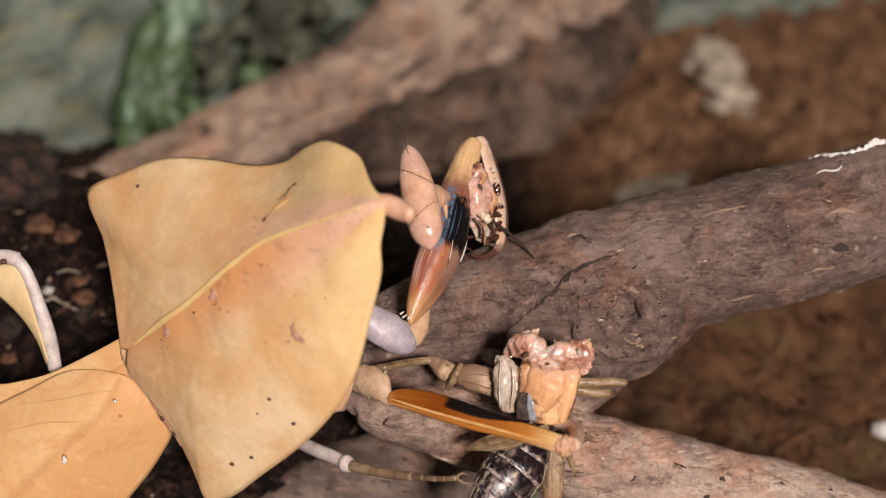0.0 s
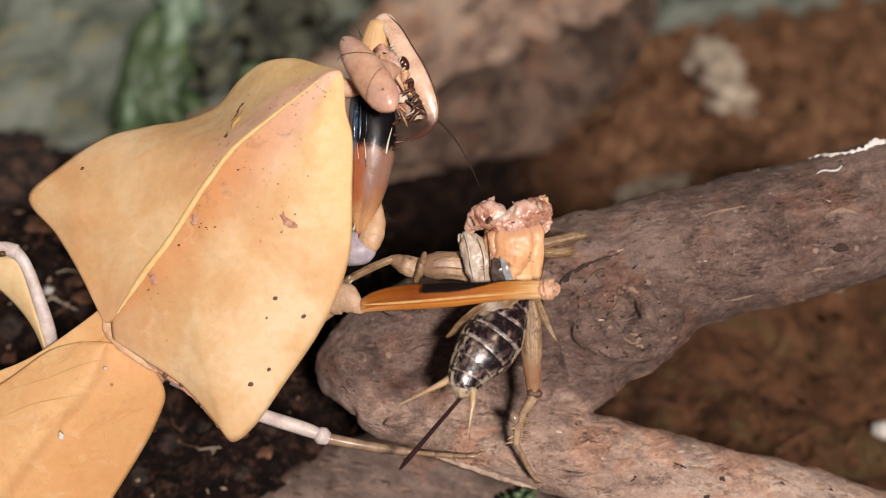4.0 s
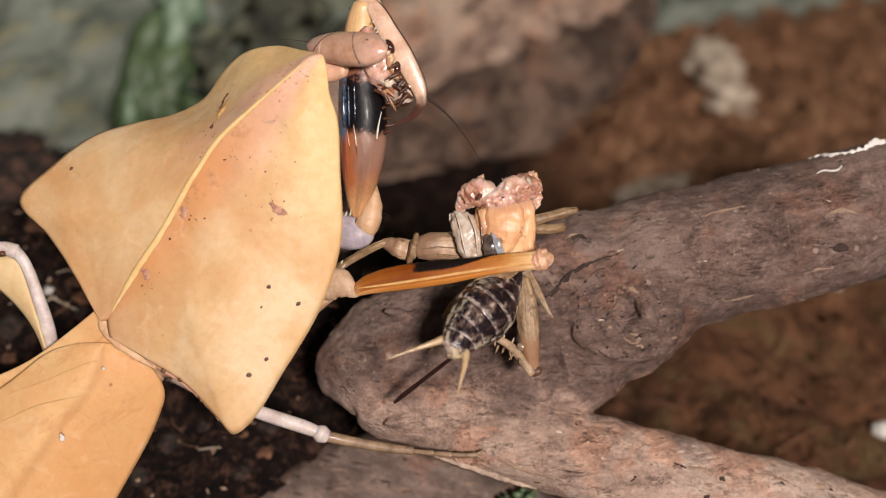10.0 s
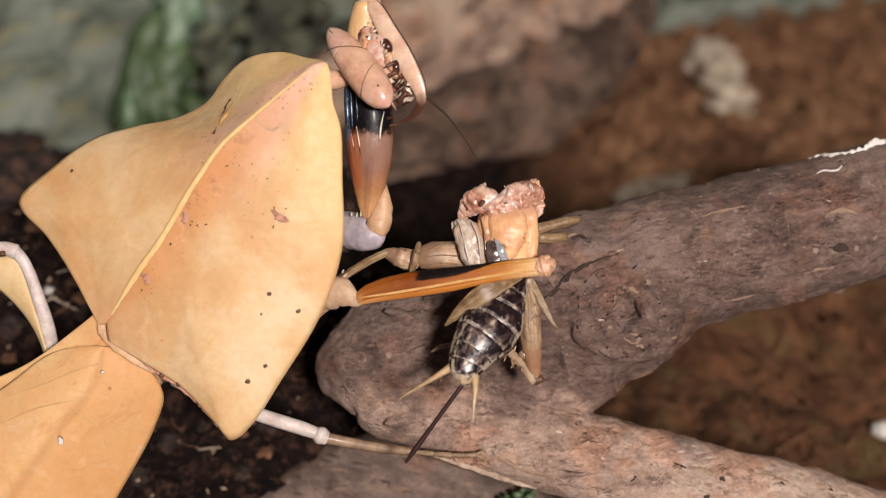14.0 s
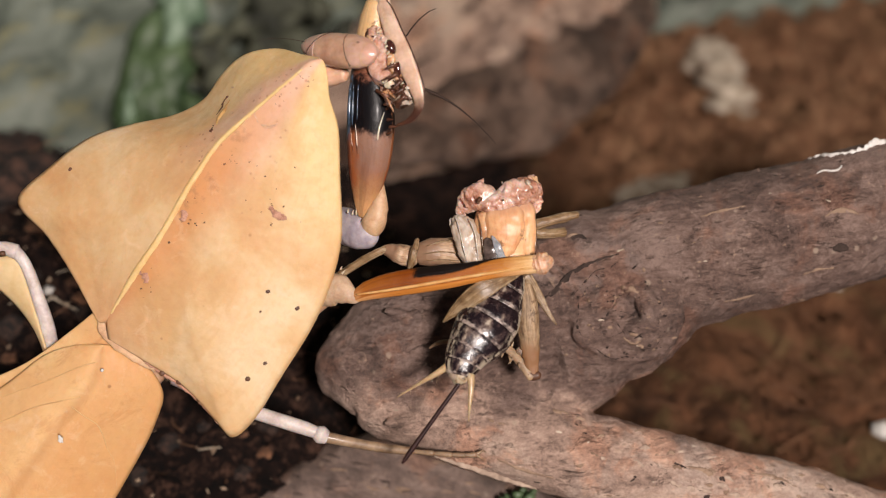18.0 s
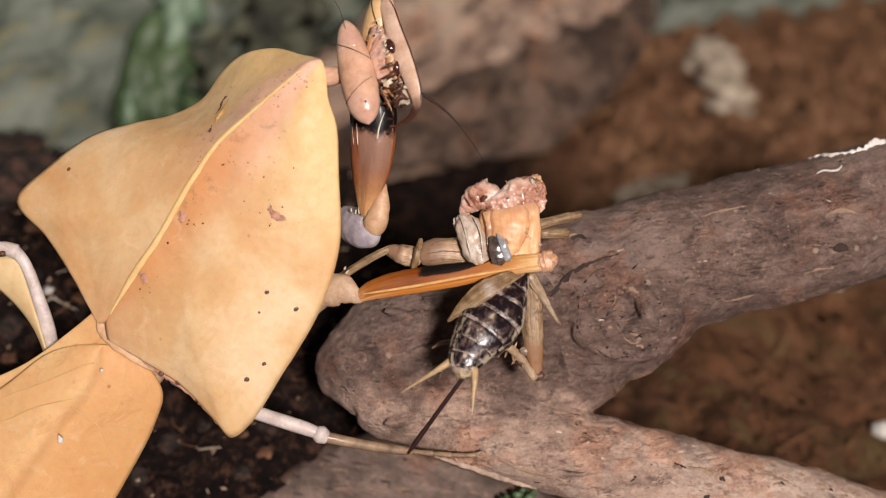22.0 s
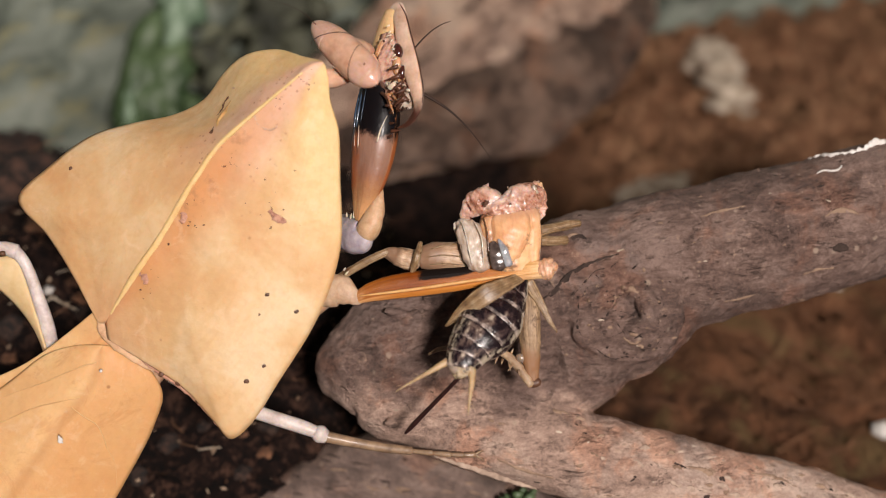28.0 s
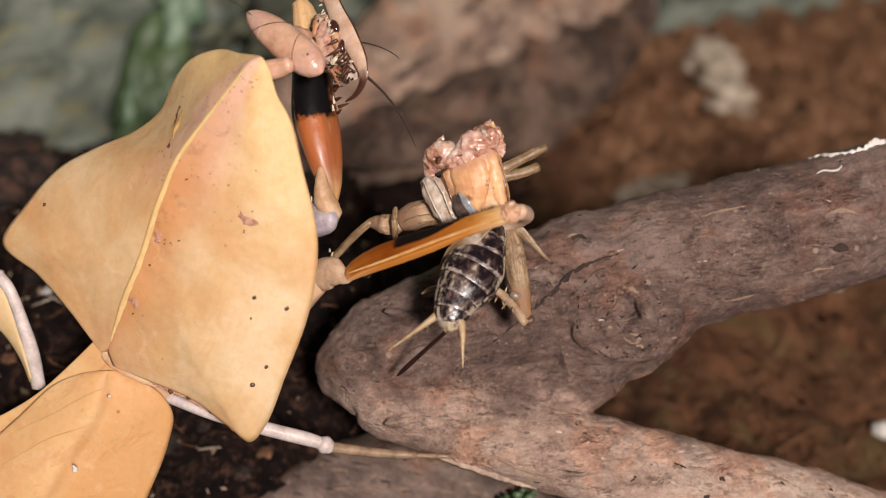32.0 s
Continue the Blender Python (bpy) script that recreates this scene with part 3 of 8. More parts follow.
FLAKE = chitin("wood_flake", (0.17, 0.105, 0.068), (0.34, 0.23, 0.155), 0.8, 0.0, 700, 0.0, 0.5)


def soil_skin():
    k = Nodes("soil")
    v = k.coords()
    big = k.noise(v, 45, 4, 0.6, 0.5)
    mid = k.noise(v, 260, 6, 0.7)
    fine = k.noise(v, 1200, 5, 0.7)
    f = k.math("ADD", k.math("MULTIPLY", big, 0.4), k.math("ADD", k.math("MULTIPLY", mid, 0.4), k.math("MULTIPLY", fine, 0.2)))
    grit = k.math("ADD", k.math("MULTIPLY", k.noise(v, 520, 7, 0.75, 0.5), 0.65), k.math("MULTIPLY", fine, 0.35))
    coir = k.ramp(f, ((0.41, (0.050, 0.022, 0.011)), (0.50, (0.132, 0.060, 0.028)), (0.59, (0.255, 0.125, 0.064))))
    # olive and rust clods, and dark hollows between them
    clod = k.noise(v, 130, 5, 0.6, 0.8)
    coir = k.mix(k.step(clod, 0.52, 0.62, 0.0, 0.6), coir, (0.170, 0.118, 0.052))
    coir = k.mix(k.step(clod, 0.46, 0.36, 0.0, 0.5), coir, (0.250, 0.110, 0.055))
    coir = k.mix(k.step(k.noise(v, 95, 5, 0.65, 0.6), 0.42, 0.34, 0.0, 0.35), coir, (0.050, 0.023, 0.013))
    peat = k.ramp(grit, ((0.42, (0.002, 0.001, 0.0008)), (0.51, (0.014, 0.006, 0.004)), (0.60, (0.080, 0.040, 0.026))))
    x = k.put("ShaderNodeSeparateXYZ", Vector=v).outputs[0]
    # the fibre lies further in behind the branch
    back = k.put("ShaderNodeSeparateXYZ", Vector=v).outputs[1]
    inward = k.math("MULTIPLY", k.step(back, 0.015, 0.055, 0.0, 0.022), k.step(x, 0.008, 0.020))
    # peat on the left; its right reach also paints the shaded gap below the log
    col = k.mix(k.step(k.math("ADD", k.math("ADD", x, inward), k.math("MULTIPLY", k.math("SUBTRACT", mid, 0.5), 0.02)), 0.010, 0.036), peat, coir)
    # fibre painted paler further back, in place of stronger light there
    far_lift = k.math("MULTIPLY", k.step(k.math("ADD", back, k.math("MULTIPLY", k.math("SUBTRACT", big, 0.5), 0.05)), 0.050, 0.080), k.step(x, 0.012, 0.03))
    col = k.mix(k.math("MULTIPLY", far_lift, 0.7), col, k.mix(k.step(mid, 0.4, 0.6), (0.20, 0.095, 0.048), (0.46, 0.25, 0.14)))
    k.bump(k.math("ADD", mid, k.math("MULTIPLY", fine, 0.8)), 1.0, 0.0015)
    return k.done(col, 0.9, Specular_IOR_Level=0.2)


SOIL = soil_skin()


def plain(name, stops, scale, rough=0.7, bump=0.3):
    k = Nodes(name)
    v = k.coords()
    a = k.noise(v, scale, 6, 0.65, 0.5)
    k.bump(k.noise(v, scale * 6, 4), bump, 0.0004)
    return k.done(k.ramp(a, stops), rough)



def panel_skin():
    """Moulded back panel: grey green with soft slanting streaks of lichen and dark hollows."""
    k = Nodes("mossy_panel")
    v = k.coords()
    g = k.put("ShaderNodeMapping", Vector=k.put("ShaderNodeMapping", Vector=v, Rotation=(0.0, radians(14), 0.0)).outputs[0], Scale=(0.45, 0.45, 1.0)).outputs[0]
    a = k.noise(g, 190, 6, 0.65, 0.6)
    b = k.noise(v, 45, 4, 0.6, 0.4)
    col = k.ramp(k.math("ADD", k.math("MULTIPLY", a, 0.6), k.math("MULTIPLY", b, 0.4)),
                 ((0.38, (0.040, 0.048, 0.036)), (0.46, (0.120, 0.142, 0.112)), (0.54, (0.205, 0.232, 0.190)), (0.64, (0.270, 0.285, 0.240))))
    col = k.mix(k.step(k.noise(g, 260, 5, 0.6), 0.54, 0.62, 0.0, 0.55), col, (0.270, 0.250, 0.120))
    col = k.mix(k.step(k.noise(v, 70, 3, 0.6, 0.3), 0.42, 0.34, 0.0, 0.8), col, (0.028, 0.036, 0.026))
    k.bump(a, 0.5, 0.0008)
    return k.done(col, 0.85)


WALL = panel_skin()
PANEL = plain("side_panel", ((0.35, (0.06, 0.045, 0.03)), (0.65, (0.13, 0.10, 0.07))), 30, 0.8)
LEAF = plain("green_leaf", ((0.38, (0.028, 0.056, 0.020)), (0.62, (0.100, 0.150, 0.068))), 120, 0.5)
YOUNG = plain("young_leaf", ((0.38, (0.120, 0.190, 0.120)), (0.62, (0.250, 0.340, 0.240))), 120, 0.5)
MOSS = plain("dark_moss", ((0.38, (0.020, 0.022, 0.014)), (0.62, (0.115, 0.120, 0.078))), 160, 0.8)
CHIP = plain("bark_chip", ((0.38, (0.05, 0.020, 0.010)), (0.62, (0.22, 0.10, 0.048))), 700, 0.85, 0.7)
GRIT = plain("wood_grit", ((0.40, (0.10, 0.055, 0.03)), (0.60, (0.42, 0.31, 0.21))), 60, 0.85)
PALE = plain("pale_fluff", ((0.38, (0.26, 0.20, 0.14)), (0.60, (0.62, 0.53, 0.42))), 260, 0.95)
WHITE = plain("white_crumb", ((0.35, (0.55, 0.52, 0.48)), (0.65, (0.75, 0.72, 0.68))), 300, 0.7)
FIBRE = plain("coir_fibre", ((0.35, (0.10, 0.042, 0.018)), (0.65, (0.26, 0.125, 0.06))), 90, 0.8)
PEAT = plain("peat", ((0.42, (0.008, 0.005, 0.004)), (0.52, (0.034, 0.018, 0.012)), (0.64, (0.075, 0.036, 0.023))), 500, 0.9, 0.8)
LOBE = chitin("lobe_skin", (0.60, 0.41, 0.20), (0.72, 0.54, 0.31), 0.65, 0.3, 300, 0.0)


# ---- the terrarium: floor of soil, back panel, side panels ----
def raw(name, verts, faces, material, label="", category="", kind="", smooth=True):
    me = bpy.data.meshes.new(name)
    me.from_pydata(verts, [], faces)
    me.materials.append(material)
    if smooth:
        me.polygons.foreach_set("use_smooth", [True] * len(me.polygons))
    me.update()
    return tagged(new(name, me), label, category, kind=kind)


def ground_height(x, y):
    h = 0.0022 * noise.noise((x * 60, y * 60, 0.3)) + 0.0012 * noise.noise((x * 190, y * 190, 1.7)) + 0.0007 * noise.noise((x * 520, y * 520, 4.1))
    # a bank of peat on one side, sloping towards the front
    def ease(s):
        s = min(1.0, max(0.0, s))
        return s * s * (3 - 2 * s)
    bank = max(0.0, 0.0145 + 0.62 * min(y, 0.022)) * ease((0.002 - x) / 0.016) * ease((0.066 - y) / 0.03)
    if bank > 0:
        h += bank + min(1.0, bank / 0.01) * (0.0028 * noise.noise((x * 110, y * 110, 7.3)) + 0.0016 * noise.noise((x * 330, y * 330, 2.2)) + 0.0008 * noise.noise((x * 900, y * 900, 5.2)))
    if x > 0.0:
        h += min(1.0, x / 0.01) * (0.0022 * noise.noise((x * 130, y * 130, 9.1)) + 0.0012 * noise.noise((x * 310, y * 310, 3.3)))
    # tumbled clods further back
    if y > 0.03 and x > 0.0:
        h += min(1.0, (y - 0.03) / 0.03) * min(1.0, x / 0.02) * (0.0035 * noise.noise((x * 150, y * 110, 6.4)) + 0.002 * noise.noise((x * 330, y * 260, 8.8)))
    return h


def build_ground():
    n, half = 420, 0.165
    xs = np.linspace(-half, half, n)
    ys = np.linspace(-0.13, 0.20, n)
    verts = [(x, y, ground_height(x, y)) for y in ys for x in xs]
    faces = [(j * n + i, j * n + i + 1, (j + 1) * n + i + 1, (j + 1) * n + i) for j in range(n - 1) for i in range(n - 1)]
    raw("ground", verts, faces, SOIL, "dark peat and reddish coconut fibre soil", "soil", "structure")
    # fibres and crumbs strewn over the soil
    rnd = random.Random(4)
    fv, ff = [], []
    for n in range(1750):
        x, y = (rnd.uniform(0.014, 0.11), rnd.uniform(-0.04, 0.13)) if n < 1500 else (rnd.uniform(-0.07, 0.014), rnd.uniform(-0.045, 0.06))
        a, ln, r = rnd.uniform(0, 6.28), rnd.uniform(0.002, 0.009) * (1 if n < 1500 else 0.5), rnd.uniform(0.00006, 0.0002) * (1 if n < 1500 else 0.5)
        z = ground_height(x, y) + rnd.uniform(0.0, 0.0022)
        bend, tilt = rnd.uniform(-1.2, 1.2), rnd.uniform(-0.25, 0.35)
        o = len(fv)
        for s in range(5):
            px, py, pz = x, y, z
            for k in range(3):
                b = k * 2.094
                fv.append((px + r * math.cos(b) * math.sin(a), py - r * math.cos(b) * math.cos(a), pz + r * math.sin(b)))
            x, y, z = x + math.cos(a) * ln / 4, y + math.sin(a) * ln / 4, z + tilt * ln / 4
            a, tilt = a + bend / 4, tilt - 0.15
        for s in range(4):
            for k in range(3):
                j = (k + 1) % 3
                ff.append((o + 3 * s + k, o + 3 * s + j, o + 3 * s + 3 + j, o + 3 * s + 3 + k))
    raw("coir_fibres", fv, ff, FIBRE, "loose reddish brown coconut fibres on the soil", "fibre", "stuff")
    cv, cf = [], []
    for _ in range(6000):
        x, y = rnd.uniform(-0.08, 0.11), rnd.uniform(-0.05, 0.13)
        s = rnd.uniform(0.00025, 0.0014) * (0.6 if rnd.random() < 0.8 else 1.3)
        z = ground_height(x, y) + s * 0.3
        o = len(cv)
        for d in ((1, 0, 0), (-1, 0, 0), (0, 1, 0), (0, -1, 0), (0, 0, 1), (0, 0, -1)):
            q = [s * (c + rnd.uniform(-0.35, 0.35)) for c in d]
            cv.append((x + q[0], y + q[1], z + q[2] * 0.7))
        for f in ((0, 2, 4), (2, 1, 4), (1, 3, 4), (3, 0, 4), (2, 0, 5), (1, 2, 5), (3, 1, 5), (0, 3, 5)):
            cf.append(tuple(o + i for i in f))
    gv, gf = [], []
    for _ in range(700):
        x, y = rnd.uniform(-0.07, 0.004), rnd.uniform(-0.05, 0.05)
        s = rnd.uniform(0.00010, 0.00034)
        z = ground_height(x, y) + s * 0.8 + rnd.uniform(0, 0.0006)
        o = len(gv)
        ln, a = rnd.uniform(1, 3.5), rnd.uniform(0, 3.14)
        for d in ((ln, 0, 0), (-ln, 0, 0), (0, 1, 0), (0, -1, 0), (0, 0, 1), (0, 0, -1)):
            q = [s * (c + rnd.uniform(-0.35, 0.35)) for c in d]
            gv.append((x + q[0] * math.cos(a) - q[1] * math.sin(a), y + q[0] * math.sin(a) + q[1] * math.cos(a), z + q[2] * 0.7))
        for f in ((0, 2, 4), (2, 1, 4), (1, 3, 4), (3, 0, 4), (2, 0, 5), (1, 2, 5), (3, 1, 5), (0, 3, 5)):
            gf.append(tuple(o + i for i in f))
    raw("wood_grit", gv, gf, GRIT, "tan specks of rotten wood strewn on dark soil", "grit", "stuff", smooth=False)
    raw("soil_crumbs", cv, cf, SOIL, "crumbs of dark soil lying on the ground", "soil", "stuff", smooth=False)


def build_walls():
    # back panel, standing oblique to the view
    a, b = Vector((-0.163, 0.046, 0)), Vector((0.166, 0.170, 0))
    along = (b - a)
    out = Vector((along.y, -along.x, 0)).normalized()
    n, m = 150, 60
    verts, faces = [], []
    for j in range(m):
        for i in range(n):
            p = a + along * i / (n - 1) + Vector((0, 0, -0.004 + 0.20 * j / (m - 1)))
            q = p * 85
            d = 0.0022 * noise.noise(q) + 0.0014 * noise.noise(q * 2.6) + 0.0007 * noise.noise(q * 6)
            verts.append(p + out * d)
    faces = [(j * n + i, j * n + i + 1, (j + 1) * n + i + 1, (j + 1) * n + i) for j in range(m - 1) for i in range(n - 1)]
    k = len(verts)
    back = -out * 0.014
    for p in (a, b):
        for z in (-0.004, 0.196):
            verts.append(p + Vector((0, 0, z)) + back)
    faces.append((k, k + 1, k + 3, k + 2))
    raw("wall_back", verts, faces, WALL, "grey green mossy rock-textured back panel", "wall", "structure")
    for name, x in (("wall_left", -0.165), ("wall_right", 0.165)):
        bm = bmesh.new()
        bmesh.ops.create_cube(bm, size=1.0, matrix=Matrix.Translation((x + math.copysign(0.003, x), 0.035, 0.098)) @ Matrix.Diagonal((0.006, 0.33, 0.204, 1)))
        me = bpy.data.meshes.new(name)
        bm.to_mesh(me)
        bm.free()
        me.materials.append(PANEL)
        tagged(new(name, me), "brown side panel of the terrarium", "wall", kind="structure")


build_ground()
build_walls()


# ---- wood ----
def add_displace(ob, size, strength, name):
    tex = bpy.data.textures.new(name, "CLOUDS")
    tex.noise_scale, tex.noise_depth = size, 4
    mod = ob.modifiers.new(name, "DISPLACE")
    mod.texture, mod.strength, mod.mid_level, mod.texture_coords = tex, strength, 0.5, "LOCAL"


def build_branch():
    bm = bmesh.new()
    # upper arm, lower arm, knot, web of the fork
    add_limb(bm, [(578, 690, -10.5), (592, 680, -10.5), (630, 662, -10.5), (690, 640, -10.5), (800, 582, -10), (930, 532, -10), (1080, 493, -10), (1250, 447, -10), (1420, 405, -10), (1600, 358, -10.5), (1850, 298, -11.5)],
             [20, 62, 104, 128, 122, 126, 134, 134, 130, 132, 134], deep=0.72, rings=60, seg=40, rough=0.35, grain=0.22)
    add_limb(bm, [(600, 668, -10.5), (640, 662, -10.5), (710, 680, -10.3), (800, 730, -9.5), (930, 777, -8.7), (1060, 815, -8.7), (1240, 858, -9.5), (1420, 908, -11.5), (1600, 966, -14.5), (1900, 1060, -21.5)],
             [60, 92, 108, 92, 83, 80, 82, 87, 90, 92], deep=0.85, rings=60, seg=40, rough=0.35, grain=0.22)
    add_limb(bm, [(1000, 600, -9), (1080, 588, -8.3), (1150, 566, -9), (1215, 525, -10)], [84, 96, 82, 52], deep=0.72, rings=20, seg=30, rough=0.3, grain=0.3)
    add_limb(bm, [(760, 670, -10.5), (900, 682, -10.7), (1020, 668, -10.5), (1085, 640, -10.5)], [90, 82, 72, 50], deep=0.7, rings=24, seg=30, rough=0.3, grain=0.3)
    add_limb(bm, [(900, 730, -10), (1040, 664, -9.1), (1128, 602, -9.1), (1225, 530, -9.9)], [58, 56, 52, 46], deep=0.72, rings=24, seg=30, rough=0.35, grain=0.35)
    rnd = random.Random(21)
    for _ in range(150):
        a, r = rnd.uniform(0, 6.283), rnd.uniform(0.15, 1) ** 0.5
        w = rnd.uniform(0.25, 0.9)
        blob(bm, sp(1102 + 92 * r * math.cos(a), 555 + 82 * r * math.sin(a), -4.6 - 1.3 * r * r + rnd.uniform(-0.4, 0.3)), (w, w * rnd.uniform(0.6, 1), w * 0.8), 0.1, 2, rnd.uniform(0, 180), 2)
    for i in range(46):
        a = 6.283 * i / 46 + rnd.uniform(-0.05, 0.05)
        w = rnd.uniform(0.3, 0.75)
        blob(bm, sp(1108 + 90 * math.cos(a), 552 + 84 * math.sin(a), -5.4 + rnd.uniform(-0.4, 0.3)), (w * 1.7, w, w), 0.15, 2, -math.degrees(a) + 90, 2)
    for _ in range(110):
        x = rnd.uniform(700, 1568)
        up = rnd.random() < 0.5
        if not up and x > 1230:
            continue
        y = (590 - 0.28 * (x - 760) if up else 760 + 0.24 * (x - 860)) + rnd.uniform(-70, 70) * (1.0 if up else 0.4)
        w = rnd.uniform(0.25, 0.7)
        blob(bm, sp(x, y, -5.8 + rnd.uniform(-0.6, 0.1)), (w * rnd.uniform(1, 2.6), w * 0.7, w * 0.8), 0.1, 2, rnd.uniform(-10, 25), 2)
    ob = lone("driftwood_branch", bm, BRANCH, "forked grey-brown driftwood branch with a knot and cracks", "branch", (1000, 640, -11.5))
    rm = ob.modifiers.new("weld", "REMESH")
    rm.mode, rm.voxel_size, rm.use_smooth_shade = "VOXEL", 0.00028, True
    sm = ob.modifiers.new("soften", "SMOOTH")
    sm.factor, sm.iterations = 0.5, 3
    add_displace(ob, 0.009, 0.0011, "lumps")
    add_displace(ob, 0.0016, 0.0005, "bark_relief")
    add_displace(ob, 0.0006, 0.00025, "grit")
    return ob


def build_log():
    # centre and half thickness along the log, in plan units
    line = [(-80, 424, -72, 26), (120, 363, -77, 50), (345, 290, -80, 79), (550, 226, -84, 108), (725, 154, -90, 158), (825, 88, -95, 190), (915, 10, -104, 212), (985, -105, -116, 200)]
    bm = bmesh.new()
    add_limb(bm, [p[:3] for p in line], [p[3] * (DIST - p[2]) / DIST for p in line], deep=0.8, rings=80, seg=56, rough=0.7, grain=0.12)
    ob = lone("fallen_log", bm, LOG, "thick brown fallen log lying before the back panel", "log", (700, 150, -90))
    rm = ob.modifiers.new("weld", "REMESH")
    rm.mode, rm.voxel_size, rm.use_smooth_shade = "VOXEL", 0.0006, True
    add_displace(ob, 0.014, 0.0040, "ridges")
    add_displace(ob, 0.003, 0.0010, "bark_relief")
    # bark on the right end; along the lower flank its dark tone paints shade
    bark_shade_line = [(440, 314, -75, 16), (600, 262, -75.6, 50), (720, 234, -76.8, 68), (815, 206, -79.4, 78), (905, 190, -83, 84), (975, 135, -89, 108), (1025, 55, -95, 118), (1055, -50, -103, 112)]
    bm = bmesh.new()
    add_limb(bm, [p[:3] for p in bark_shade_line], [p[3] * (DIST - p[2]) / DIST for p in bark_shade_line], deep=0.42, rings=60, seg=44, rough=0.9, grain=0.2)
    bark_shade = part("bark", bm, BARK_SHADE, ob, "dark reddish loose bark, its tone painting shade along the lower flank")
    add_displace(bark_shade, 0.010, 0.004, "bark_ridges")
    add_displace(bark_shade, 0.003, 0.0014, "bark_scales")
    # long splits in the weathered wood
    rnd = random.Random(15)
    bpy.context.view_layer.update()
    solid = ob.evaluated_get(bpy.context.evaluated_depsgraph_get())
    inv = ob.matrix_world.inverted()
    eye = inv @ Vector(EYE)
    for _ in range(26):
        s = rnd.uniform(0.25, 0.85) * (len(line) - 1)
        i = int(s)
        c = [line[i][q] + (line[i + 1][q] - line[i][q]) * (s - i) for q in range(4)]
        dx, dy = line[i + 1][0] - line[i][0], line[i + 1][1] - line[i][1]
        ln = math.hypot(dx, dy)
        dx, dy, off = dx / ln, dy / ln, rnd.uniform(-0.75, 0.75) * c[3]
        reach, bow, q = rnd.uniform(14, 46), rnd.uniform(-5, 5), []
        for t in (-1, -0.6, -0.2, 0.2, 0.6, 1):
            x, y = c[0] + dx * reach * t - dy * (off + bow * t * t), c[1] + dy * reach * t + dx * (off + bow * t * t)
            hit, place, normal, _ = solid.ray_cast(eye, ((inv @ (STAGE @ (sp(x, y, 0) * MM))) - eye).normalized())
            if hit:
                q.append((STAGE.inverted() @ (ob.matrix_world @ place)) / MM)
        if len(q) == 6 and max((a - b).length for a, b in zip(q, q[1:])) < 8:
            w = rnd.uniform(0.15, 0.55)
            bm = bmesh.new()
            sweep(bm, q, [w * 0.2, w * 0.8, w, w * 0.7, w * 0.9, w * 0.2], 0.4, rings=16, seg=8, rough=w * 0.4, grain=1.2, blunt=False)
            part("crack", bm, CRACK, ob)
    return ob


def build_under_log():
    bm = limb([(380, 966, -20), (500, 900, -20.5), (600, 856, -21), (700, 842, -21), (860, 894, -22), (1000, 960, -26)], [40, 58, 82, 94, 86, 70], deep=0.8, rings=110, seg=90, rough=0.5, grain=0.2)
    ob = lone("weathered_root", bm, ROOT, "smooth grey-brown root piece beneath the forked branch", "root", (700, 890, -28))
    add_displace(ob, 0.004, 0.0008, "lumps")
    return ob


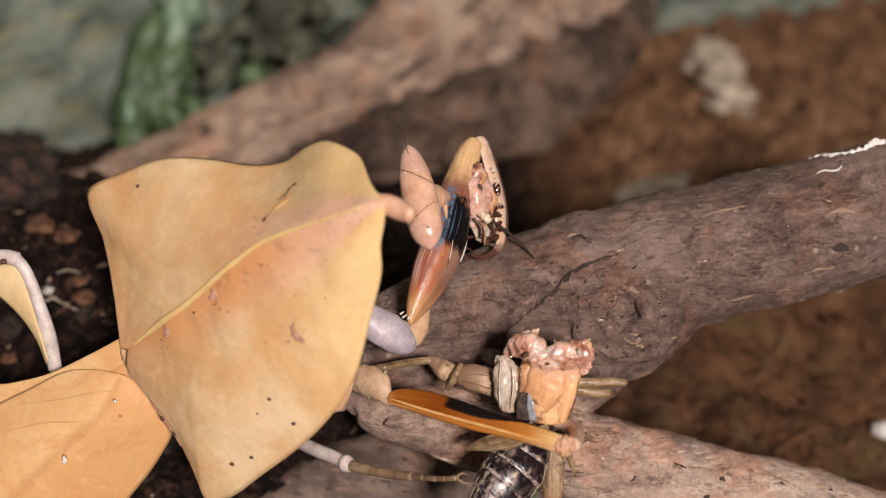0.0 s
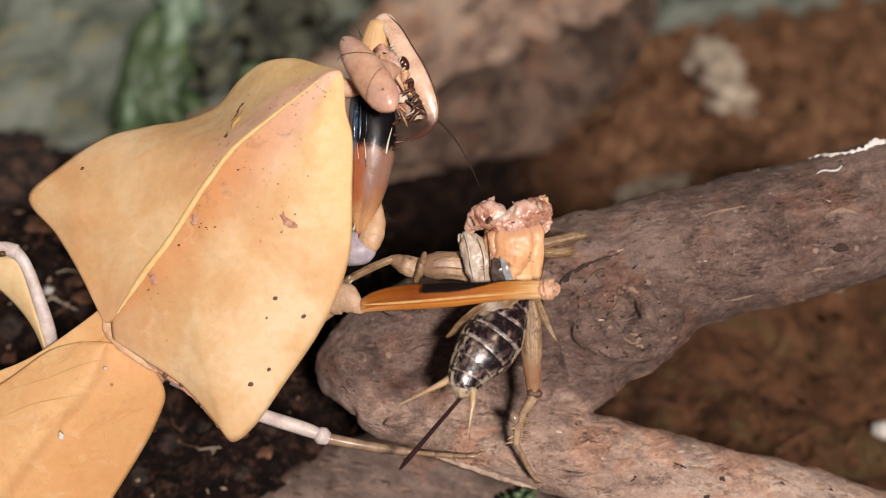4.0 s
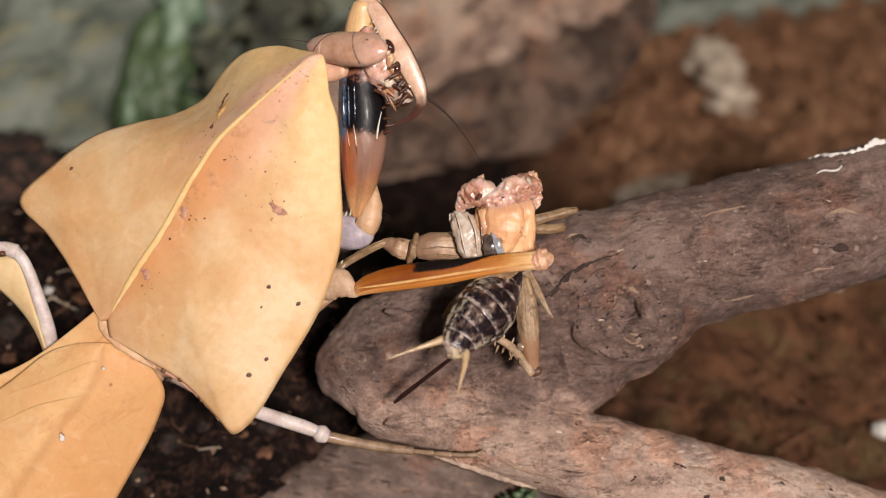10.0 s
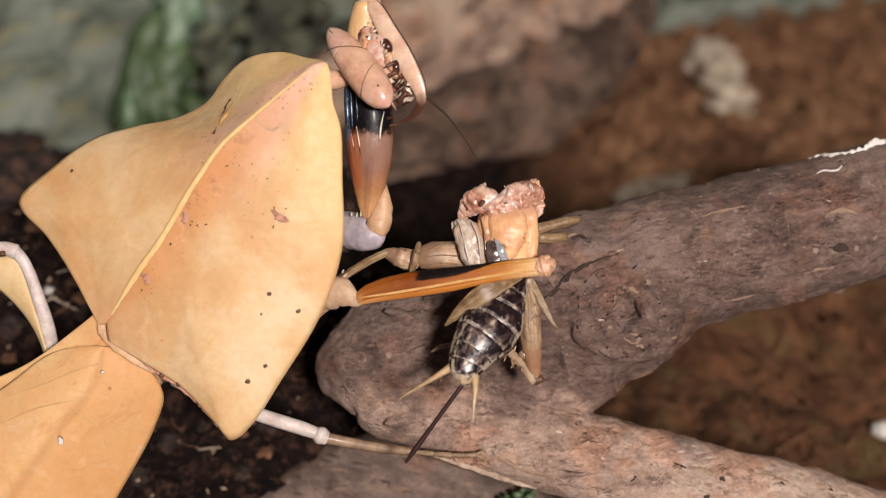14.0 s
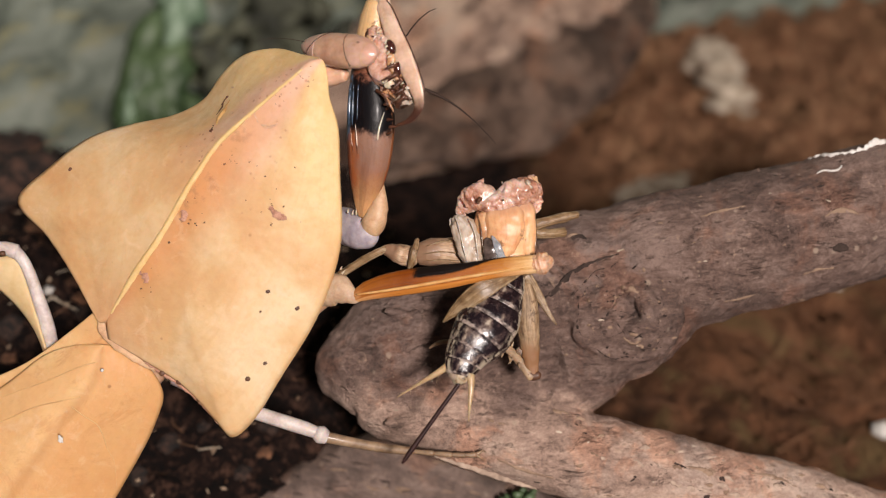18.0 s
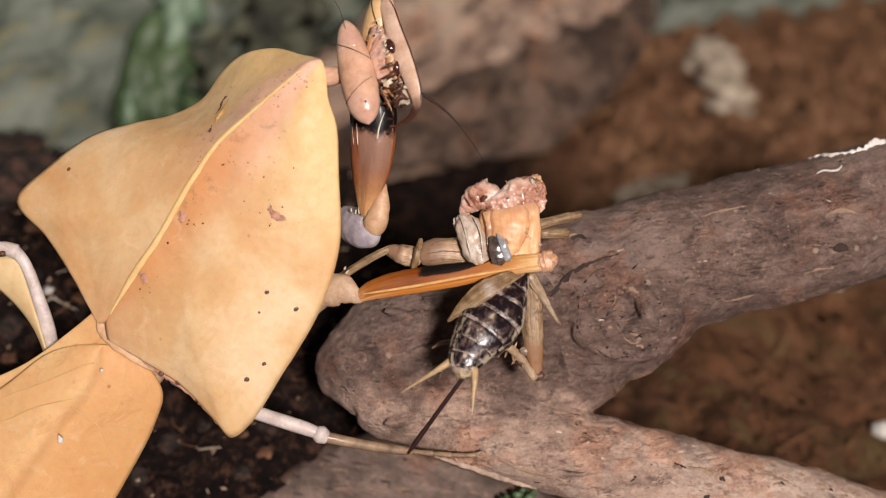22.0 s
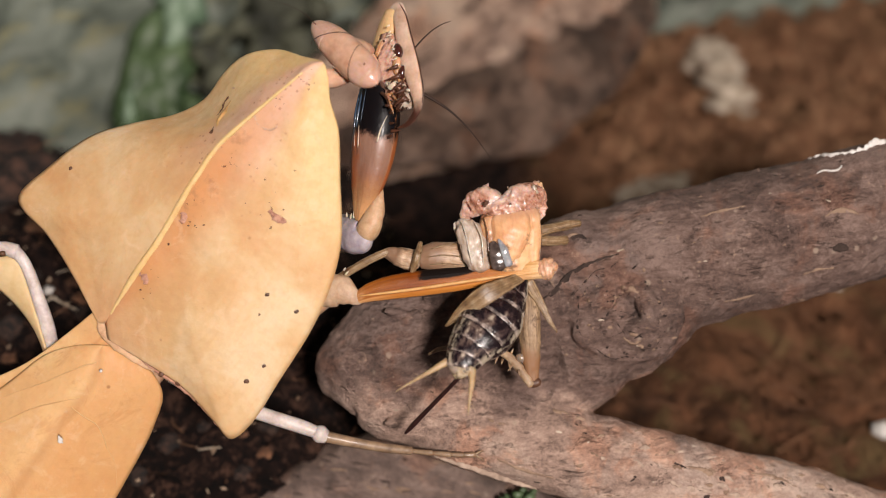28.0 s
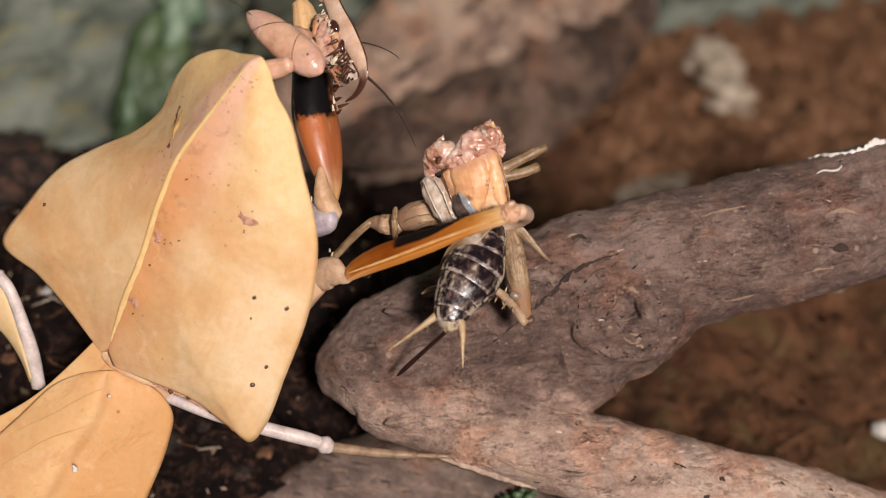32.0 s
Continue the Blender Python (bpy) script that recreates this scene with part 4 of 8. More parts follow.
def build_wood_marks(wood_ob):
    """Flakes, pits and cracks that lie on the driftwood, found by looking along the sight line."""
    bpy.context.view_layer.update()
    solid = wood_ob.evaluated_get(bpy.context.evaluated_depsgraph_get())
    inv = wood_ob.matrix_world.inverted()

    def on_wood(x, y, rise=0.0):
        p = STAGE @ (sp(x, y, 0) * MM)
        eye = inv @ Vector(EYE)
        way = (inv @ p) - eye
        hit, place, normal, _ = solid.ray_cast(eye, way.normalized())
        if not hit:
            return None
        return (STAGE.inverted() @ (wood_ob.matrix_world @ (place + normal * rise))) / MM

    def lay(name, pts, wide, mat, deep, rough, rise=-0.00002, rings=20):
        fine = smooth_line([(x, y, 0, w) for (x, y), w in zip(pts, wide)], max(4, int(len(pts) * 3.5)))
        wide = [f[3] for f in fine]
        q = [on_wood(f[0], f[1], rise) for f in fine]
        if any(p is None for p in q):
            return
        bm = bmesh.new()
        sweep(bm, q, [w / 20 for w in wide], deep, rings=rings, seg=8, rough=rough, grain=2.2, blunt=False)
        part(name, bm, mat, wood_ob)
    # the split beside the knot, the knot's rim and smaller checks
    for pts, w in ((((872, 606), (910, 574), (945, 545), (985, 512), (1010, 486), (1050, 466), (1096, 450)), (1, 2.5, 4, 5, 6, 5, 1.5)),
                   (((1062, 566), (1090, 550), (1124, 560)), (0.6, 1.4, 0.6)), (((1084, 596), (1112, 586), (1138, 598)), (0.6, 1.2, 0.6))):
        lay("crack", pts, w, CRACK, 0.12, 0.10, -0.00001, rings=60)
    lay("pit", ((1474, 440), (1488, 438), (1502, 440)), (4, 8, 4), CRACK, 0.3, 0.05)
    lay("pit", ((1012, 424), (1026, 420), (1038, 424)), (3, 6, 3), CRACK, 0.3, 0.05)
    for pts, w in ((((1050, 778), (1060, 774), (1072, 770)), (1.5, 4, 1.5)), (((1180, 806), (1188, 802), (1194, 808)), (2, 5, 2)),
                   (((1240, 384), (1270, 376), (1300, 370), (1324, 364)), (0.9, 4.2, 3.6, 1.2)), (((1460, 384), (1490, 372), (1520, 380)), (1.2, 6.0, 2.4)),
                   (((1016, 820), (1026, 824), (1036, 820)), (1.2, 4.2, 1.2)), (((1210, 826), (1240, 832), (1268, 836)), (1.2, 4.8, 1.8)),
                   (((1330, 838), (1370, 846), (1410, 862)), (1.8, 4.8, 1.8)), (((880, 812), (930, 832), (980, 846)), (2, 5, 2)),
                   (((1000, 424), (1014, 416), (1030, 418)), (2, 5, 2)), (((1280, 534), (1310, 528), (1340, 520)), (1.5, 4, 1.5)),
                   (((860, 740), (880, 750), (896, 752)), (1.5, 3.5, 1.5)), (((1100, 518), (1116, 512), (1130, 518)), (2, 5, 2)),
                   (((1104, 598), (1120, 606), (1134, 604)), (2, 5, 2)), (((1420, 486), (1450, 476), (1476, 474)), (1.5, 4, 1.5))):
        lay("flake", pts, w, FLAKE, 0.2, 0.10)
    rnd = random.Random(12)
    for _ in range(170):
        x = rnd.uniform(640, 1560)
        y = rnd.choice((rnd.uniform(300, 640), rnd.uniform(690, 880)))
        if y < 640 and x < 900:
            continue
        a, ln, w = rnd.uniform(-0.5, 0.5), rnd.uniform(1.5, 8), rnd.uniform(0.6, 2.6)
        lay("flake", ((x - ln * math.cos(a), y + ln * math.sin(a)), (x, y), (x + ln * math.cos(a), y - ln * math.sin(a))), (w * 0.4, w, w * 0.4), rnd.choice((FLAKE, FLAKE, FLAKE, FLAKE, CRACK, CRACK, FLAKE, PALE)), 0.3, 0.08, rings=8)
    # the knot: broken rings of dark checks, pale grit in between
    for a0, a1, r, w in ((2.5, 3.5, 1.0, 1.2), (3.3, 4.3, 1.06, 0.7), (1.2, 2.2, 1.02, 0.8)):
        pts = [(1108 + 88 * r * (1 + 0.05 * math.sin(7 * s)) * math.cos(a0 + (a1 - a0) * s), 552 + 82 * r * (1 + 0.05 * math.cos(9 * s)) * math.sin(a0 + (a1 - a0) * s)) for s in (0, 0.2, 0.4, 0.6, 0.8, 1)]
        lay("crack", pts, (w * 0.2, w, w * 0.6, w * 1.1, w * 0.7, w * 0.2), CRACK, 0.2, 0.14, -0.00001, rings=40)
    for _ in range(18):
        a, r, ln = rnd.uniform(0, 6.283), rnd.uniform(0.3, 1.12), rnd.uniform(0.05, 0.14)
        tw = rnd.uniform(-9, 9)
        w = rnd.uniform(0.3, 1.0)
        pts = [(1108 + 88 * r * math.cos(a + ln * s / max(r, 0.4)), 552 + 82 * r * math.sin(a + ln * s / max(r, 0.4)) + tw * s) for s in (-1, -0.3, 0.3, 1)]
        lay("crack", pts, (w * 0.3, w, w * 0.8, w * 0.2), CRACK, 0.25, 0.10, -0.00001, rings=14)
    for _ in range(60):
        a, r = rnd.uniform(0, 6.283), rnd.uniform(0.0, 1.05) ** 0.5
        x, y, w = 1108 + 86 * r * math.cos(a), 552 + 80 * r * math.sin(a), rnd.uniform(0.8, 3.4)
        lay("flake", ((x - w * 1.3, y + rnd.uniform(-2, 2)), (x, y), (x + w * 1.3, y + rnd.uniform(-2, 2))), (w * 0.4, w, w * 0.4), rnd.choice((FLAKE, FLAKE, FLAKE, CRACK)), 0.4, 0.16, rings=8)
    # flaking bark towards the broken end of the lower arm, and a bare pale strip along its underside
    for _ in range(90):
        x = rnd.uniform(960, 1530) if rnd.random() < 0.3 else rnd.uniform(1190, 1530)
        y = 742 + 0.27 * (x - 960) + rnd.uniform(-26, 60)
        if y > 880:
            continue
        w, ln, a = rnd.uniform(1.5, 6), rnd.uniform(4, 15), rnd.uniform(-0.55, 0.05)
        pts = [(x + ln * q * math.cos(a), y - ln * q * math.sin(a) + rnd.uniform(-1.5, 1.5)) for q in (-1, -0.3, 0.4, 1)]
        lay("flake", pts, (w * 0.3, w, w * 0.8, w * 0.2), rnd.choice((BARK_FLAKE, BARK_FLAKE, FLAKE, FLAKE, CRACK)), 0.22, 0.16, rings=14)
    lay("bare_strip", ((764, 806), (800, 815), (850, 830), (900, 847), (950, 864)), (2, 8, 11, 10, 5), BARK_FLAKE, 0.12, 0.12, -0.00005, rings=40)
    # the curled white skin and threads
    scrap = [on_wood(x, y, 0.0002) for x, y in ((1432, 284), (1452, 278), (1472, 277), (1500, 274), (1528, 266), (1548, 256), (1566, 252))]
    if all(scrap):
        bm = bmesh.new()
        sweep(bm, scrap, [0.03, 0.05, 0.16, 0.13, 0.18, 0.30, 0.26], 0.3, rings=70, seg=12, rough=0.22, grain=2.4)
        part("white_skin", bm, WHITE, wood_ob, "curled white scrap of shed skin")
    thread = [on_wood(x, y, 0.0001) for x, y in ((1446, 308), (1458, 303), (1472, 304), (1484, 301), (1490, 294))]
    if all(thread):
        bm = bmesh.new()
        sweep(bm, thread, [0.06, 0.1, 0.1, 0.1, 0.06], 0.6, rings=20, seg=6)
        part("white_thread", bm, WHITE, wood_ob, "thin white thread")


def build_root_marks(wood_ob):
    rnd = random.Random(31)
    bpy.context.view_layer.update()
    solid = wood_ob.evaluated_get(bpy.context.evaluated_depsgraph_get())
    inv = wood_ob.matrix_world.inverted()
    eye = inv @ Vector(EYE)
    for i in range(40):
        x, y, ln = rnd.uniform(500, 900), rnd.uniform(780, 885), rnd.uniform(3, 16)
        q = []
        for s in (-1, -0.5, 0, 0.5, 1):
            way = (inv @ (STAGE @ (sp(x + ln * s, y + ln * s * rnd.uniform(0.0, 0.4), 0) * MM))) - eye
            hit, place, normal, _ = solid.ray_cast(eye, way.normalized())
            if hit:
                q.append((STAGE.inverted() @ (wood_ob.matrix_world @ place)) / MM)
        if len(q) == 5:
            bm = bmesh.new()
            w = rnd.uniform(0.04, 0.14)
            sweep(bm, q, [w * 0.4, w, w * 1.1, w, w * 0.3], 0.4, rings=10, seg=6, rough=w * 0.4, grain=3, blunt=False)
            part("crack" if i % 2 else "flake", bm, CRACK if i % 2 else FLAKE, wood_ob)


driftwood = build_branch()
build_log()
weathered = build_under_log()
build_wood_marks(driftwood)
build_root_marks(weathered)


# ---- the mantis ----
mantis = thing("mantis", (200, 640, -4), "dead-leaf mantis with a broad orange-yellow leaf shield eating a cricket", "mantis")


def build_shield():
    left = [(597, 121), (560, 112), (515, 99), (455, 108), (415, 140), (380, 184), (325, 211), (250, 224), (172, 246), (98, 297), (43, 352), (92, 414), (135, 482), (172, 556), (182, 572)]
    lz = [4.6, 3.0, 0.3, -1.4, -2.7, -3.4, -3.6, -3.3, -2.9, -2.6, -2.4, -1.6, -0.4, 1.0, 1.4]
    right = [(597, 121), (603, 150), (606, 190), (619, 240), (619, 330), (618, 430), (598, 510), (560, 590), (500, 680), (452, 750), (412, 781), (386, 754), (330, 690), (258, 640), (196, 600)]
    rz = [4.6, 4.4, 4.2, 4.0, 3.7, 3.4, 3.2, 3.1, 3.0, 2.8, 2.6, 2.4, 2.1, 1.7, 1.4]
    rib = [(597, 121), (575, 125), (547, 146), (516, 170), (488, 192), (461, 214), (432, 238), (404, 263), (378, 298), (352, 335), (326, 377), (299, 420), (274, 454), (249, 488), (193, 572)]
    bz = [4.6, 4.8, 4.8, 4.7, 4.5, 4.3, 4.2, 4.0, 3.8, 3.6, 3.3, 3.0, 2.7, 2.3, 1.4]
    n, half = 90, 26

    def line(pts, z):
        return smooth_line([sp(*p, h) for p, h in zip(pts, z)], n)
    a, c, b = line(left, lz), line(rib, bz), line(right, rz)
    grid = []
    for i in range(n + 1):
        row = []
        span_l, span_r = np.linalg.norm(a[i] - c[i]), np.linalg.norm(b[i] - c[i])
        for j in range(-half, half + 1):
            e, span = (a[i], span_l) if j < 0 else (b[i], span_r)
            s = abs(j) / half
            p = Vector(c[i] + (e - c[i]) * s)
            dome = (0.05 if j < 0 else 0.06) * span * math.sin(math.pi * s)
            p.z += dome * (1 if j > 0 else 0.2) + 0.16 * noise.noise(p * 0.35) + 0.06 * noise.noise(p * 0.9)
            row.append(p)
        grid.append(row)
    grid.reverse()
    ob = part("shield", sheet(grid, 0.35), SHIELD, mantis, "leaf-shaped orange-yellow shield with a midrib", (190, 575, 1.5), "shield")
    top = [g[half] + Vector((0, 0, 0.20)) for g in grid]
    bm = bmesh.new()
    k = len(top)
    idx = list(range(2, int(k * 0.93), 5))
    sweep(bm, [top[i] for i in idx], [0.30 * min(1.0, 0.35 + q * 0.5) * (1 - 0.8 * (q / len(idx)) ** 2) for q in range(len(idx))], 0.5, rings=90, seg=10, rough=0.05, grain=3.5)
    part("midrib", bm, RIB, ob, "raised yellow midrib")

    def on_skin(x, y):
        best = min((((g - sp(x, y, g.z)).xy.length, g) for row in grid for g in row), key=lambda q: q[0])
        return sp(x, y, best[1].z + 0.2)
    for x, y, r in ((139, 299, .20), (86, 330, .16), (484, 524, .24), (534, 556, .27), (474, 651, .22), (442, 678, .26), (290, 664, .28), (320, 680, .30), (355, 712, .30), (262, 512, .15), (312, 432, .12), (470, 560, .12)):
        bm = blob(bmesh.new(), on_skin(x, y) - Vector((0, 0, 0.05)), (r, r * 0.9, 0.12), 0.06, 6, 20, 2)
        part("speck", bm, SPECK, ob)
    bm = bmesh.new()
    trail = [on_skin(x, y) for x, y in ((426, 180), (419, 190), (414, 202), (406, 214), (402, 226), (396, 240))]
    sweep(bm, trail, [0.14, 0.24, 0.17, 0.19, 0.16, 0.30], 0.4, rings=34, seg=10, rough=0.10, grain=4)
    part("scar", bm, SPECK, ob, "dark brown scar")
    bm = bmesh.new()
    sweep(bm, [on_skin(x, y) - Vector((0, 0, 0.05)) for x, y in ((431, 184), (426, 196), (419, 208), (410, 218), (403, 228))], [0.10, 0.30, 0.36, 0.28, 0.08], 0.25, rings=24, seg=12, rough=0.06, grain=3)
    part("scar_patch", bm, TRANSLUCENT, ob, "dried brown blister beside the scar")
    for pts in (((412, 176), (422, 168), (434, 165), (442, 168)), ((470, 206), (480, 226), (500, 235), (520, 223))):
        bm = bmesh.new()
        sweep(bm, [on_skin(x, y) - Vector((0, 0, 0.05)) for x, y in pts], [0.05, 0.12, 0.12, 0.04], 0.5, rings=24, seg=8, rough=0.04, grain=3)
        part("crease", bm, HEAD, ob, "raised pinkish crease")
    dots = random.Random(44)
    for cx, cy, gx, gy, count in ((432, 292, 20, 7, 14), (500, 190, 26, 7, 7), (560, 150, 14, 12, 9), (362, 388, 8, 10, 9), (470, 330, 50, 40, 7)):
        for _ in range(count):
            x, y, r = cx + dots.gauss(0, gx), cy + dots.gauss(0, gy), dots.uniform(0.04, 0.10)
            if x < 585:
                part("speck", blob(bmesh.new(), on_skin(x, y) - Vector((0, 0, 0.05)), (r, r * 0.85, 0.08), 0.02, 6, 20, 1), SPECK, ob)
    for pts in (((494, 376), (502, 386), (514, 394), (522, 398)), ((338, 376), (342, 384), (338, 394)), ((258, 484), (268, 490), (272, 500))):
        bm = bmesh.new()
        q = [on_skin(x, y) - Vector((0, 0, 0.02)) for x, y in pts]
        sweep(bm, q, [0.14, 0.34, 0.30, 0.12][:len(q)], 0.2, rings=20, seg=14, rough=0.2, grain=3.2)
        part("scab", bm, SCAB, ob, "reddish rough scab")
        for _ in range(9):
            x, y = pts[1][0] + dots.gauss(0, 13), pts[1][1] + dots.gauss(0, 16)
            r = dots.uniform(0.05, 0.12)
            part("speck", blob(bmesh.new(), on_skin(x, y) - Vector((0, 0, 0.04)), (r, r * 0.8, 0.08), 0.02, 6, 20, 1), SPECK, ob)
    bm = limb([(565, 150, 1.8), (592, 150, 1.4), (614, 150, 1.6), (634, 146, 2.2)], [15, 18, 17, 13], deep=0.8, rough=0.04, grain=3)
    part("neck", bm, HEAD, ob, "short pinkish neck")
    bm = limb([(184, 558, 0.4), (190, 586, 0.75), (210, 610, 0.95), (242, 636, 1.05), (278, 658, 0.9)], [5, 10, 9, 6, 3], deep=0.22, rings=40, seg=14, rough=0.14, grain=2.8)
    part("hinge", bm, HINGE, ob, "wrinkled pinkish hinge")
    bm = limb([(258, 641, 1.75), (290, 664, 1.9), (322, 686, 2.05), (354, 716, 2.2), (388, 757, 2.4)], [1.6, 3, 3.2, 2.8, 1], deep=0.6, rings=50, seg=8, rough=0.14, grain=3.5)
    part("fringe", bm, SCAB, ob, "ragged brown fringe")
    bm = limb([(575, 505, -1.5), (450, 560, -3), (320, 600, -4), (215, 620, -4)], [50, 80, 80, 50], deep=0.5)
    part("breast", bm, JOINT, ob)


def build_head():
    top, low = sp(592, 72, 1.0), sp(692, 182, 6.6)
    mid = sp(640, 130, 3.8)
    ax = (low - top)
    bm = bmesh.new()
    prof = ((0.08, 0.80), (0.16, 1.12), (0.3, 1.44), (0.46, 1.60), (0.62, 1.66), (0.74, 1.62), (0.84, 1.44), (0.92, 1.12))
    sweep(bm, [top + ax * s for s, _ in prof], [w * 0.94 for _, w in prof], 0.82, rings=24, seg=24, rough=0.06, grain=1.2)
    ob = part("head", bm, HEAD, mantis, "pinkish-brown wedge head", (640, 130, 3.8), "head")
    for flip in (False, True):
        bm = bmesh.new()
        ends = [(0.27, 1.57), (0.20, 1.53), (0.13, 1.34), (0.07, 1.02), (0.03, 0.66), (0.0, 0.20)] if flip else [(0.30, 1.45), (0.22, 1.28), (0.14, 1.05), (0.08, 0.80), (0.035, 0.50), (0.0, 0.14)]
        sweep(bm, [top + ax * (1 - s if flip else s) for s, _ in ends], [w * 0.944 for _, w in ends], 0.825, rings=16, seg=22)
        part("eye", bm, EYE_SKIN, ob, "glossy pink pointed eye")
    face = Vector((0.85, 0.2, -0.85)).normalized()
    bm = bmesh.new()
    sweep(bm, [mid, mid + face * 1.4, mid + face * 2.6, mid + face * 3.4], [1.5, 1.3, 0.9, 0.45], 1.0, rings=12, seg=14, rough=0.12, grain=1.5)
    part("face", bm, HEAD, ob)
    for d in (-0.5, 0.35):
        bm = bmesh.new()
        p = mid + face * 2.9 + ax.normalized() * d
        sweep(bm, [p, p + Vector((0.5, -0.7, 0.1)), p + Vector((0.9, -1.5, -0.2))], [0.28, 0.2, 0.08], rings=6, seg=8)
        part("palp", bm, JOINT, ob)
    # antennae folded over the crown, and one tip held up behind
    u = ax.normalized()
    side = u.cross(Vector((0, 0, 1))).normalized()
    n = side.cross(u)
    part("pupil", blob(bmesh.new(), top + ax * 0.84 + n * 1.06 + side * -0.35, (0.11, 0.09, 0.08), 0.02, 4, 0, 2), SPECK, ob, "tiny dark spot on the eye")
    for s, slant in ((0.32, -0.20), (0.70, 0.16)):
        bm = bmesh.new()
        c = top + ax * s
        r = 1.54 if s < 0.5 else 1.53
        ring = [c + side * math.cos(q) * r + n * math.sin(q) * r * 0.84 + ax * slant * math.cos(q) * 0.6 for q in np.linspace(0.15, 2.9, 11)]
        sweep(bm, ring, [0.026] * 11, 1.0, rings=28, seg=6)
        part("antenna", bm, FILAMENT, ob, "thin dark antenna laid over the crown")
    bm = bmesh.new()
    sweep(bm, [top + ax * 0.12 + n * 0.7, top + Vector((-0.9, 0.9, 0.4)), top + Vector((-2.2, 1.6, 0.3)), top + Vector((-4.0, 2.2, 0.0))], [0.03, 0.025, 0.018, 0.010], 1.0, rings=16, seg=6)
    part("antenna", bm, FILAMENT, ob)


def teeth(name, parent, at, to, count, size, material, lean, skip=0):
    for i in range(count):
        s = (i + 0.5) / count
        p = at.lerp(to, s)
        bm = bmesh.new()
        ln = size * (0.75 + 0.5 * ((i * 7) % 5) / 5)
        wob = Vector((math.sin(i * 5.1), math.sin(i * 3.7 + 1), math.sin(i * 2.3 + 2)))
        p = p + wob * 0.10 * size
        q = p + (lean + wob * 0.28).normalized() * ln
        sweep(bm, [p, p.lerp(q, 0.6), q], [0.13 * size + 0.04, 0.08 * size + 0.03, 0.02], 1.0, rings=4, seg=6, blunt=False)
        part(name, bm, material, parent)


def build_far_leg():
    piv = (655, 440, -1)
    bm = limb([(640, 410, -0.5), (641, 396, -0.5), (645, 374, -0.5), (651, 345, -0.4), (656, 310, -0.3), (661, 270, -0.1), (664, 230, 0.0), (664, 180, 0.0), (667, 110, 0.0), (673, 60, 0.0), (678, 36, 0.2)],
              [7, 14, 23, 32, 39, 43, 43, 39, 30, 24, 17], deep=0.8, rings=60, seg=36, rough=0.04, grain=1.2)
    ob = part("far_femur", bm, FAR, mantis, "brown thigh with a glossy black patch and a painted blue sheen", piv, "far")
    bm = limb([(672, 352, -1.0), (671, 378, -0.9), (667, 402, -0.8), (658, 424, -0.8), (646, 440, -0.9)], [6, 13, 19, 22, 17], deep=0.9, rings=30, seg=24, rough=0.08, grain=1.4)
    part("trochanter", bm, TROCHANTER, ob, "cream joint segment")
    # ridges on the black patch, their blue tint painted as sheen
    for dx, z, w, y1 in ((-30, 1.22, 3.0, 250), (-20, 1.55, 2.0, 246), (-9, 1.72, 1.0, 236)):
        bm = limb([(664 + dx, 176, z - 0.1), (663 + dx, 206, z), (662 + dx, 230, z + 0.03), (661 + dx, y1, z)], [0.6, w, w, 0.5], deep=0.9, rings=20, seg=8, rough=0.04, grain=3)
        part("keel", bm, KEEL, ob, "glossy black keel with blue sheen in its colour")
    # pale strips in place of the highlights on the thigh
    for pts in ([(637, 252, 1.42), (638, 272, 1.42), (640, 292, 1.38)], [(649, 244, 1.72), (651, 268, 1.74), (652, 296, 1.66)]):
        part("fold_line", limb(pts, [0.3, 1.1, 0.3], deep=0.6, rings=14, seg=8, rough=0.04, grain=3), TIBIA, ob, "pale strip painted as a highlight")
    # a glint beside the groove, made as a pale strip
    bm = limb([(699, 226, 1.0), (695, 240, 1.2), (691, 256, 1.33), (688, 272, 1.33)], [0.6, 1.3, 1.8, 1.6], deep=0.6, rings=16, seg=8)
    part("groove_rim", bm, PALE_SPINE, ob, "pale strip painted as a glint on the groove's edge")
    bm = limb([(568, 424, -2.8), (596, 430, -2.0), (622, 437, -1.3), (645, 440, -0.9), (660, 428, -0.9)], [28, 33, 33, 27, 13], deep=0.8, rings=36, seg=26, rough=0.10, grain=1.2)
    hip = part("far_coxa", bm, COXA, mantis, "bluish white hip segment", piv, "far_coxa")
    bm = limb([(676, 44, 0.3), (690, 33, 0.5), (706, 58, 0.9), (722, 90, 1.3), (739, 122, 1.6), (755, 154, 1.7), (767, 184, 1.7), (772, 206, 1.6), (765, 225, 1.4), (746, 241, 1.1), (722, 248, 0.9)],
              [13, 14, 15, 17, 18, 16, 13, 10, 7.5, 5, 1.5], deep=0.3, rings=56, seg=20)
    ti = part("far_tibia", bm, TIBIA, mantis, "translucent tan shin with spines", piv, "far_tibia")
    bm = limb([(694, 23, 0.6), (717, 46, 1.0), (737, 80, 1.4), (757, 114, 1.7), (772, 148, 1.8), (782, 180, 1.8), (782, 206, 1.7)], [0.8, 1.1, 1.3, 1.3, 1.3, 1.3, 0.8], deep=0.9, rings=36, seg=8)
    part("rim", bm, SPINE, ti, "dark outer edge")
    a, b, c = sp(697, 62, 2.0), sp(734, 140, 2.5), sp(757, 205, 2.1)
    teeth("tooth", ti, a, b, 9, 0.42, PALE_SPINE, Vector((-0.6, -0.7, 0.4)).normalized())
    teeth("spine", ti, b, c, 8, 1.3, SPINE, Vector((-0.75, -0.62, 0.25)).normalized())
